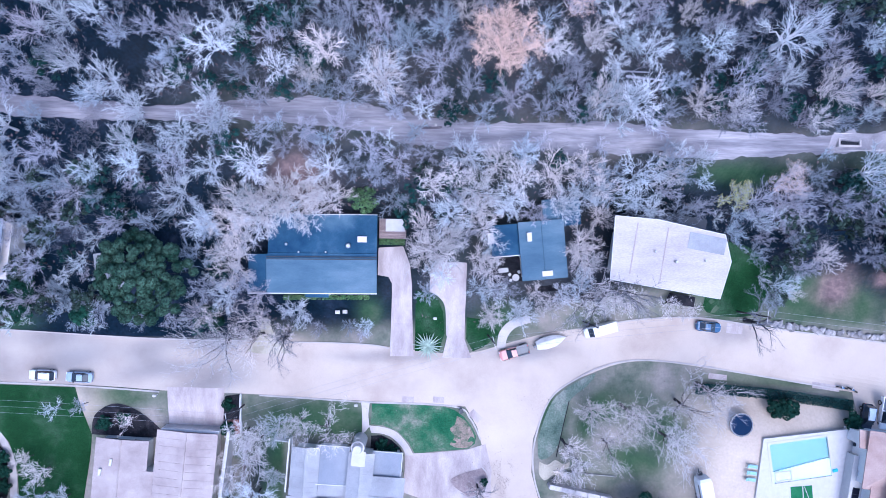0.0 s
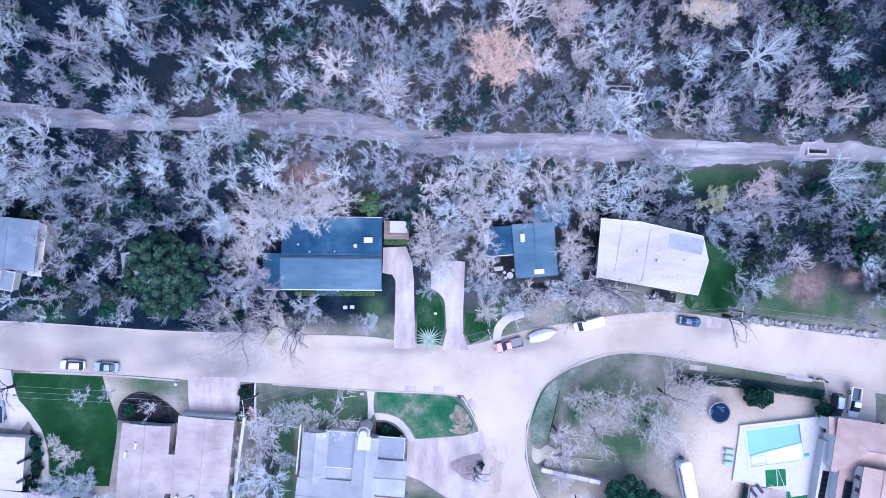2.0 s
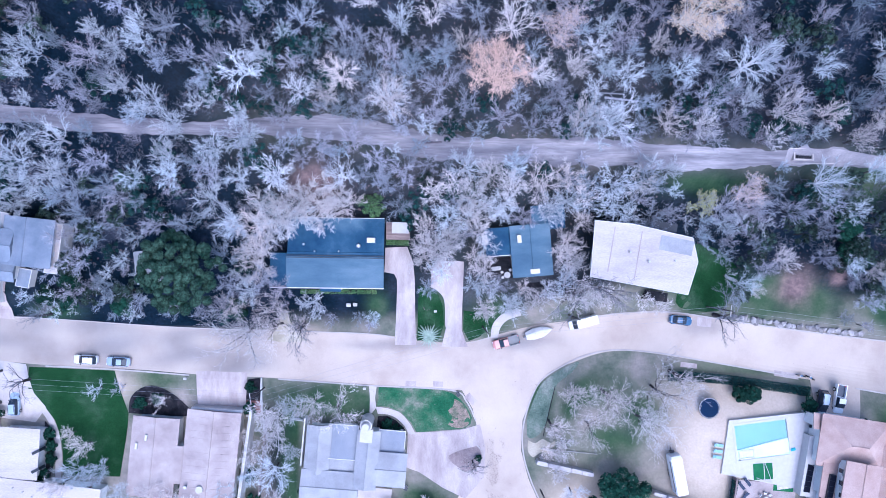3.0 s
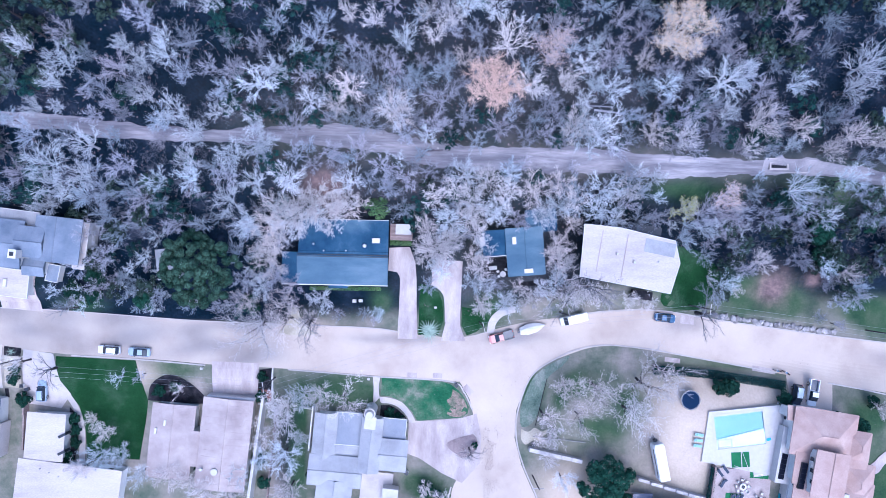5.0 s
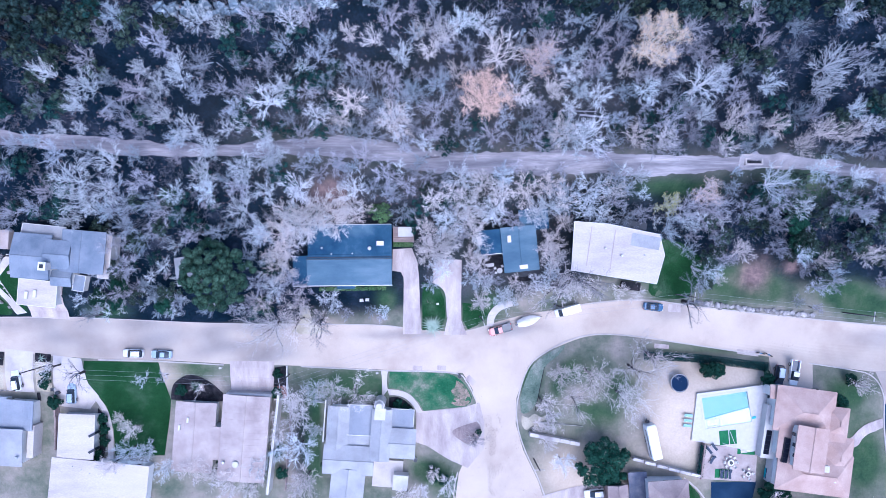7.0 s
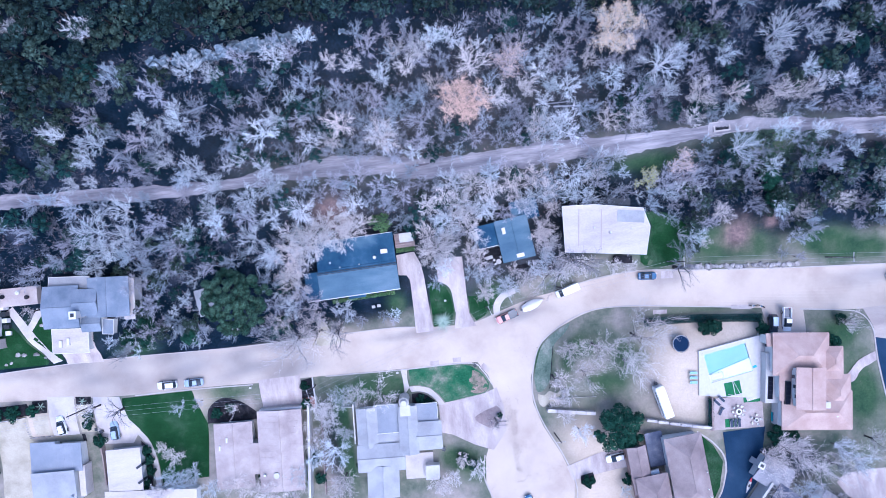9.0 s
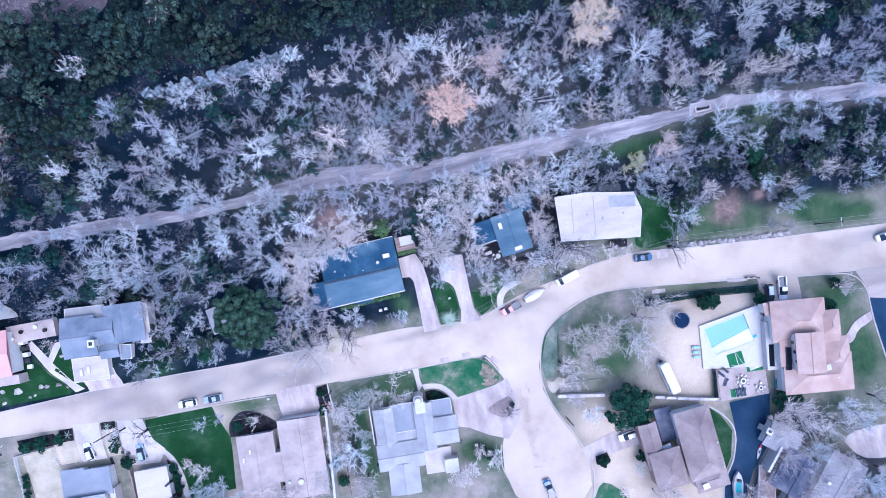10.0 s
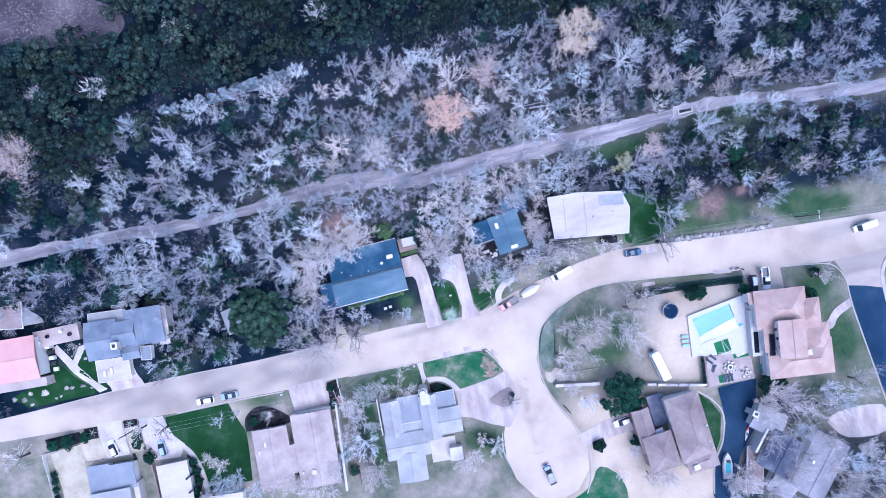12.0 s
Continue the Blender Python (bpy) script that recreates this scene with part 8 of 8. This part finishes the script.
# thin brushy trees along the street under the oak
for i in range(26):
    x, y = rs.uniform(-75, -36), rs.uniform(-13.2, -4)
    if abs(x + 44) < 7.5 and y > -9:
        y = rs.uniform(-13.2, -11)
    tree(rs.choice(TUFT), x, y, rs.uniform(0, 360), rs.uniform(0.6, 1.0), "young bare tree with a round tuft of twigs", group="saplings along the street", name="sapling")
# more woods between and beyond them
count = 0
for _ in range(60000):
    if count >= 190:
        break
    x, y = rs.uniform(-114, 116), rs.uniform(-14, 46)
    d = y - street_north(x)
    if d < 1.5 or not free(x, y) or (d < 9 and x > -34) or abs(y - track_y(x)) < (1.9 if x > -45 else 1.0):
        continue
    if y > 43.0 - 1.2 * ss(-20, 10, x) and x < 30:
        continue
    if -76 < x < -50 and y < 9 and rs.random() < 0.82:
        continue
    if (x > 68 and (y > 29 or y < 14) or x < -76 and y > 6) and rs.random() < (0.8 if (x > 0 and y < 14) or (x < 0 and y > 20) else 0.55):
        continue
    if x < -60 and y > 37:
        continue
    if hollow(x, y) and rs.random() < 0.85:
        continue
    if not spots.add(x, y, 3.2 if -25 < x < 60 else 4.3):
        continue
    hazy = noise.noise(Vector((x * 0.045, y * 0.06, 7))) > 0.12
    mesh = rs.choice(HAZE) if rs.random() < (0.85 if hazy or abs(x) < 90 else 0.4) else rs.choice(BARE)
    tree(mesh, x, y, rs.uniform(0, 360), rs.uniform(0.6, 0.95), "slender bare tree with purplish-brown twigs" if mesh in HAZE else "bare deciduous tree with pale grey twigs", group="bare trees in the woods")
    count += 1
thicket = 0
# a closer thicket round the middle of the track
for _ in range(6000):
    x, y = rs.uniform(-22, 46), rs.uniform(6, 40)
    if not free(x, y) or abs(y - track_y(x)) < 3.0 or not spots.add(x, y, 2.5):
        continue
    tree(rs.choice(HAZE), x, y, rs.uniform(0, 360), rs.uniform(0.5, 0.75), "slender bare tree with purplish-brown twigs", group="bare trees in the woods")
    thicket += 1
    if thicket >= 48:
        break
# saplings fill the gaps
count = 0
for _ in range(60000):
    if count >= 60:
        break
    x, y = rs.uniform(-112, 114), rs.uniform(-14, 46)
    d = y - street_north(x)
    if d < 1.5 or not free(x, y) or (d < 7 and x > -34) or abs(y - track_y(x)) < (1.1 if x > -45 else 0.3) or (y > 45 and x < 30):
        continue
    if (x > 68 and (y > 29 or y < 14)) or (x < -76 and y > 6) or hollow(x, y) or (-76 < x < -50 and y < 9 and rs.random() < 0.6):
        continue
    if not spots.add(x, y, 2.2):
        continue
    tree(rs.choice(TUFT), x, y, rs.uniform(0, 360), rs.uniform(0.7, 1.15), "young bare tree with a round tuft of twigs", group="saplings in the woods", name="sapling")
    count += 1
# low evergreens under the bare trees
count = 0
for _ in range(9000):
    if count >= 140:
        break
    x, y = rs.uniform(-122, 122), rs.uniform(-13, 46)
    d = y - street_north(x)
    if d < 1.5 or not free(x, y) or (d < 9 and x > -34) or abs(y - track_y(x)) < 2.6:
        continue
    if noise.noise(Vector((x * 0.05, y * 0.07, 31))) < (0.02 if x > -20 else -0.15) and not (-72 < x < -34 and y < 2):
        continue
    tree(rs.choice(TEAL), x, y, rs.uniform(0, 360), rs.uniform(0.6, 1.1), "low dark evergreen shrub under bare trees", "shrub", "evergreen shrubs in the woods", name="shrub")
    count += 1
# evergreen forest above the ledge
count = 0
keep = Spots()
for _ in range(60000):
    if count >= 290:
        break
    x, y = rs.uniform(-125, 118), rs.uniform(36, 88)
    if y < 47.6 - 1.8 * ss(0, 30, x) - 8.5 * (1 - ss(-66, -56, x)) or (x > 30 and rs.random() < 0.5) or y > 86 - 0.18 * (x + 125):
        continue
    if -97 < x < -49.5 and 60.5 < y < 84 and (x < -66 or y < 73):
        continue
    if not keep.add(x, y, 3.7):
        continue
    tree(rs.choice(EVER if rs.random() < 0.6 else EVER_OAK), x, y, rs.uniform(0, 360), rs.uniform(0.75, 1.15), "dense dark evergreen tree on the hilltop", "tree", "evergreens on the hilltop", name="evergreen_tree")
    count += 1
GULLY_EVERGREENS = [(-86, 41, 1.0), (-92, 36, 1.1), (-84, 33, 0.9), (-97, 30, 1.0), (-66, 41.5, 0.8), (-72, 43, 0.9), (-62, 40, 0.9), (-75, 38, 0.9), (-69, 37, 0.8), (-63, 35.5, 0.7), (-74, 33, 0.8), (-70, 30, 0.7), (-76, 28.5, 0.7), (-59, 42.5, 0.8), (-52, 42, 0.8), (-47, 41.5, 0.7), (-55, 39.5, 0.7), (-78, 44, 0.9), (60, 39, 0.9), (66, 38, 0.9), (92, 30, 1.0), (84, 27, 0.9), (96, 37, 1.0), (104, 33, 1.0)]
SLOPE_EVERGREENS = [(85, 8, 0.9), (90, 11, 0.9), (79, 10, 0.8), (99, 6, 0.9), (84, 3, 0.8), (63, -1.5, 0.7), (65, 1.5, 0.7), (91, 0.5, 0.7), (88, -3.0, 0.7), (90.5, -5.5, 0.6), (86, 1.5, 0.7), (64, -6.5, 0.55), (101, -1.0, 0.7), (97, 1.0, 0.7), (82, -0.5, 0.55), (94, -1.5, 0.6), (107, -2.5, 0.7), (112, -5, 0.7), (70, 8, 0.8), (74, 12, 0.9), (95, 3, 0.9), (104, 8, 0.9), (110, 2, 0.9), (66, 4, 0.7), (62, 7, 0.7), (88, 14.5, 0.7), (79, 15, 0.7), (116, 6, 0.9), (73, 5.5, 0.8)]
YARD_EVERGREENS = [(-66, -3, 0.8), (-61, 3, 0.8), (-56, -8, 0.8), (-63, -9, 0.7), (-55, 6, 0.7), (-70, 6, 0.7), (-52, 12, 0.7), (-59, 11, 0.6), (8, 12, 0.6), (0, 13.5, 0.5), (33, 10, 0.6)]
for x, y, s in GULLY_EVERGREENS + SLOPE_EVERGREENS + YARD_EVERGREENS:
    tree(rs.choice(EVER_OAK), x, y, rs.uniform(0, 360), s, "dark evergreen tree among bare woods", "tree", "evergreens in the woods", name="evergreen_tree")
for x, y in ((-40, 58), (-70, 52), (-88, 56), (20, 52), (-10, 55), (35, 50), (-30, 64), (2, 60), (-58, 50), (60, 48), (80, 46)):
    tree(rs.choice(BARE), x, y, rs.uniform(0, 360), 0.8, "pale bare tree among evergreens", group="bare trees on the hilltop")
# shrubs in the yards
EAST_SHRUBS = [
    (64.0, -26.2, 1.2, "rounded dark green shrub"),
    (66.2, -26.5, 1.15, "rounded dark green shrub"),
    (77.3, -28.2, 1.1, "dark clipped evergreen by the driveway"),
    (77.6, -29.9, 0.9, "dark clipped evergreen by the driveway"),
    (96.6, -28.6, 0.9, "small dark shrub"),
    (93.4, -33.6, 1.1, "small dark shrub"),
    (87.8, -31.6, 0.8, "small dark shrub"),
    (76.5, -53.6, 1.6, "dark evergreen bush"),
    (79.5, -54, 1.4, "dark evergreen bush"),
    (31, -59.4, 1.0, "low dark shrub in an island bed"),
    (47, -63.8, 0.9, "dark shrub"),
    (40.6, -60, 1.0, "dark shrub")]
MIDDLE_SHRUBS = [
    (-6.5, -34.6, 0.8, "dark shrub in the half-round bed"),
    (-4.6, -35.4, 0.7, "dark shrub in the half-round bed"),
    (12, -41, 0.5, "small dark shrub on the island"),
    (1.6, -50.8, 1.1, "dark green shrub by the turning circle"),
    (4.2, -52.0, 0.9, "dark green shrub by the turning circle"),
    (-22.8, -48.5, 0.9, "dark shrub beside the house")]
WEST_SHRUBS = [
    (-106, -23.4, 1.0, "dark shrub in a street bed"),
    (-102, -23.4, 1.3, "dark shrub in a street bed"),
    (-97.6, -23.6, 1.0, "dark shrub in a street bed"),
    (-85.2, -26.5, 0.8, "dark shrub between driveways"),
    (-85.6, -28.6, 0.9, "dark shrub between driveways"),
    (-83.8, -33, 1.1, "dark shrub"),
    (-34.0, -31.4, 0.9, "dark round shrub by the garage"),
    (-33.6, -27, 0.8, "dark shrub in a planted strip"),
    (-55.5, -30.5, 0.9, "dark shrub in a bed"),
    (-52, -29.6, 0.8, "dark shrub in a bed"),
    (-75, -45.5, 1.0, "dark shrub by the white house"),
    (-73.9, -37.2, 0.8, "dark pointed shrub by the white house"),
    (-73.4, -39.6, 0.8, "dark pointed shrub by the white house"),
    (-73.2, -42.2, 0.8, "dark pointed shrub by the white house"),
    (-66.5, -6.5, 1.5, "dark evergreen bush at the street"),
    (-71.5, -9.0, 1.3, "dark evergreen bush at the street"),
    (-58, -11, 1.5, "dark evergreen bush at the street"),
    (-68, -10.5, 1.2, "dark evergreen bush at the street"),
    (-36.5, -11.5, 1.5, "dark evergreen bush at the street"),
    (-108.8, -31, 0.6, "clipped round shrub at the fence"),
    (-109.3, -33, 0.6, "clipped round shrub at the fence"),
    (-109.8, -35.2, 0.6, "clipped round shrub at the fence"),
    (-110, -37.5, 0.6, "clipped round shrub at the fence"),
    (-34.5, -45, 0.9, "dark shrub beside the side wall"),
    (-33, -50, 1.0, "dark shrub beside the side wall"),
    (-46.4, -47, 1.2, "dark shrub in the courtyard")]
for x, y, s, lab in EAST_SHRUBS + MIDDLE_SHRUBS + WEST_SHRUBS:
    tree(rs.choice(BUSH), x, y, rs.uniform(0, 360), s, lab + ", freshly green in winter" if len(lab.split()) < 4 else lab, "shrub", z=g(x, y) + 0.02, name="bush")


def hedge(name, pts, half, high, leaf, label, n=900):
    """A clipped hedge: a dense run of small leaves round a woody core."""
    line = smooth_line(pts, 8)
    w = Wood()
    r = random.Random(len(label))
    core = Wood()
    for a, b in zip(line, line[1:]):
        core.stem(Vector((a.x, a.y, g(a.x, a.y) + high * 0.3)), Vector((b.x, b.y, g(b.x, b.y) + high * 0.3)), half * 0.4, half * 0.4, 6)
    for _ in range(n):
        f = r.random() * (len(line) - 1)
        i = min(int(f), len(line) - 2)
        p = line[i].lerp(line[i + 1], f - i)
        d = (line[i + 1] - line[i]).normalized()
        off = r.uniform(-half, half)
        w.leaf(Vector((p.x - d.y * off, p.y + d.x * off, g(p.x, p.y) + high * r.uniform(0.5, 1.0))), r.uniform(0.12, 0.2), r, 1.0)
    o = thing("hedge", line[0].x, line[0].y, g(line[0].x, line[0].y), 0, label, "hedge")
    for nm, ww, mt in (("core", core, "bark_dark"), ("foliage", w, leaf)):
        me = ww.mesh(nm, M[mt])
        me.transform(Matrix.Translation(-o.location))
        part(nm, me, None, o)


hedge("hedge", [(50, -23.4), (62, -24.0), (78.4, -26.0)], 0.95, 1.1, "leaf_teal", "clipped dark teal hedge behind the kerb", 7000)
hedge("hedge", [(-23.8, -7.7), (-17, -7.6), (-9.0, -7.5)], 0.4, 0.8, "leaf_cedar", "low yellow-green hedge under the eaves", 1200)
hedge("hedge", [(-7.3, 2.3), (-2.9, 2.2)], 0.5, 1.0, "leaf_cedar", "short yellow-green hedge by the deck", 700)
hedge("hedge", [(62.0, -43.0), (61.0, -50)], 0.6, 1.6, "leaf_teal", "dark mixed hedge by the patio", 800)


# spiky rosettes: a palm by the street and small agaves
def rosette(x, y, r, n, label, mat="leaf_palm", lift=0.5):
    o = thing("palm", x, y, g(x, y), 0, label, "palm")
    bm = bmesh.new()
    tube(bm, (0, 0, -0.1), (0, 0, 0.25 * r), 0.12 * r, 0.08 * r, n=10)
    part("stem", bm, M["bark_dark"], o)
    q = random.Random(int(x * 7))
    for i in range(n):
        a = math.tau * i / n * 2.618
        e = q.uniform(0.1, 1.0)
        L = r * q.uniform(0.8, 1.1)
        wd = 0.07 * r
        pts = []
        for k in range(5):
            t = k / 4
            rad = L * t * math.cos(e * (1 - 0.5 * t))
            z = 0.25 * r + L * t * math.sin(e) * lift * 1.6 - 0.35 * L * t * t
            pts.append((rad, z, wd * (0.6 + 1.2 * t * (1 - t) * 2) * (1 - t * 0.95)))
        verts, faces = [], []
        for rad, z, hw in pts:
            for s, dz in ((-1, 0.04), (0, 0.0), (1, 0.04)):
                verts.append((rad * math.cos(a) - s * hw * math.sin(a), rad * math.sin(a) + s * hw * math.cos(a), max(0.05, z + dz)))
        for k in range(4):
            for s in range(2):
                b = k * 3 + s
                faces.append((b, b + 3, b + 4, b + 1))
        part("frond", mesh_of("frond", verts, faces, M[mat]), None, o)
    return o


rosette(1.4, -16.3, 2.9, 30, "pale blue-green fan palm at the street edge")
rosette(-96.2, -22.9, 1.2, 16, "spiky pale agave rosette in a dark bed")
rosette(-86.4, -23.0, 1.1, 16, "spiky pale agave rosette in a dark bed")

# tangle of brush and litter on the forest floor
w = Wood()
q = random.Random(9)
n = 0
while n < 3600:
    x, y = q.uniform(-124, 124), q.uniform(-13, 46)
    d = y - street_north(x)
    if d < 1 or not free(x, y) or (d < 8 and x > -34) or abs(y - track_y(x)) < 1.9:
        continue
    if noise.noise(Vector((x * 0.06, y * 0.08, 55))) < -0.12:
        continue
    n += 1
    p = Vector((x, y, g(x, y) - 0.05))
    hgt = q.uniform(0.7, 2.2)
    for _ in range(5):
        e = p + Vector((q.gauss(0, 0.5), q.gauss(0, 0.5), 1.0)) * hgt * q.uniform(0.6, 1.0)
        w.stem(p, e, 0.03, 0.0, 3)
        for _ in range(3):
            c = p.lerp(e, q.uniform(0.3, 0.9))
            w.sprig(c, c + Vector((q.gauss(0, 0.6), q.gauss(0, 0.6), 0.5)) * hgt * 0.45, 0.026, q)
tagged(new("brushwood", w.mesh("brushwood", M["twig_mid"])), "grey-brown leafless brush covering the forest floor", "brush", kind="stuff")
w = Wood()
for _ in range(9000):
    x, y = q.uniform(-124, 124), q.uniform(-12, 60)
    if y - street_north(x) < 3 or not free(x, y) or abs(y - track_y(x)) < 2.6:
        continue
    w.leaf(Vector((x, y, g(x, y) + 0.2)), q.uniform(0.1, 0.35), q, 3.0)
tagged(new("leaf_litter", w.mesh("leaf_litter", M["litter"])), "brown fallen leaves strewn over the slope", "leaves", kind="stuff")
w = Wood()
for _ in range(500):
    x, y = q.uniform(-95, -50), q.uniform(61, 84)
    w.leaf(Vector((x, y, g(x, y) + 0.3)), q.uniform(0.05, 0.16), q, 2.0)
for _ in range(1300):
    x, y = q.gauss(-68, 8), q.gauss(68, 3.5)
    w.leaf(Vector((x, y, g(x, y) + 0.3)), q.uniform(0.05, 0.15), q, 3.0)
tagged(new("loose_stones", w.mesh("loose_stones", M["kerb"])), "pale broken stones scattered over a clearing", "stones", kind="stuff")
w = Wood()
for _ in range(7000):
    x, y = q.uniform(-118, 118), q.uniform(-84, -8)
    if street_north(x) + 0.5 > y > street_north(x) - 11 or noise.noise(Vector((x * 0.09, y * 0.09, 3))) < -0.05 or (-78 < x < -58 and y < -23):
        continue
    if (x > 102 and y < -24) or (55 < x < 76 and y < -50) or patch(x, y, DRY) > 0.45:
        continue
    w.leaf(Vector((x, y, g(x, y) + 0.1)), q.uniform(0.04, 0.10), q, 4.0)
for _ in range(2600):
    x, y = q.gauss(15.2, 1.3), q.uniform(-58, -36)
    if noise.noise(Vector((x * 0.5, y * 0.35, 12))) > 0.05:
        w.leaf(Vector((x, y, g(x, y) + 0.1)), q.uniform(0.03, 0.08), q, 5.0)
tagged(new("yard_leaves", w.mesh("yard_leaves", M["litter"])), "scattered dead leaves over the winter yards", "leaves", kind="stuff")
# woods beyond the hilltop and around, to close the place
w = Wood()
for _ in range(1900):
    a, r = q.uniform(0, math.tau), q.uniform(150, 420)
    c = Vector((r * math.cos(a), r * math.sin(a) * 0.9, 0))
    if -130 < c.x < 130 and -95 < c.y < 90:
        continue
    base = g(c.x, c.y)
    for _ in range(14):
        w.leaf(Vector((c.x + q.gauss(0, 1.8), c.y + q.gauss(0, 1.8), base + q.uniform(1.5, 7))), q.uniform(0.8, 1.6), q, 0.8)
tagged(new("far_woods", w.mesh("far_woods", M["leaf_dark"])), "dark woods stretching away over the hills", "woods", kind="stuff")
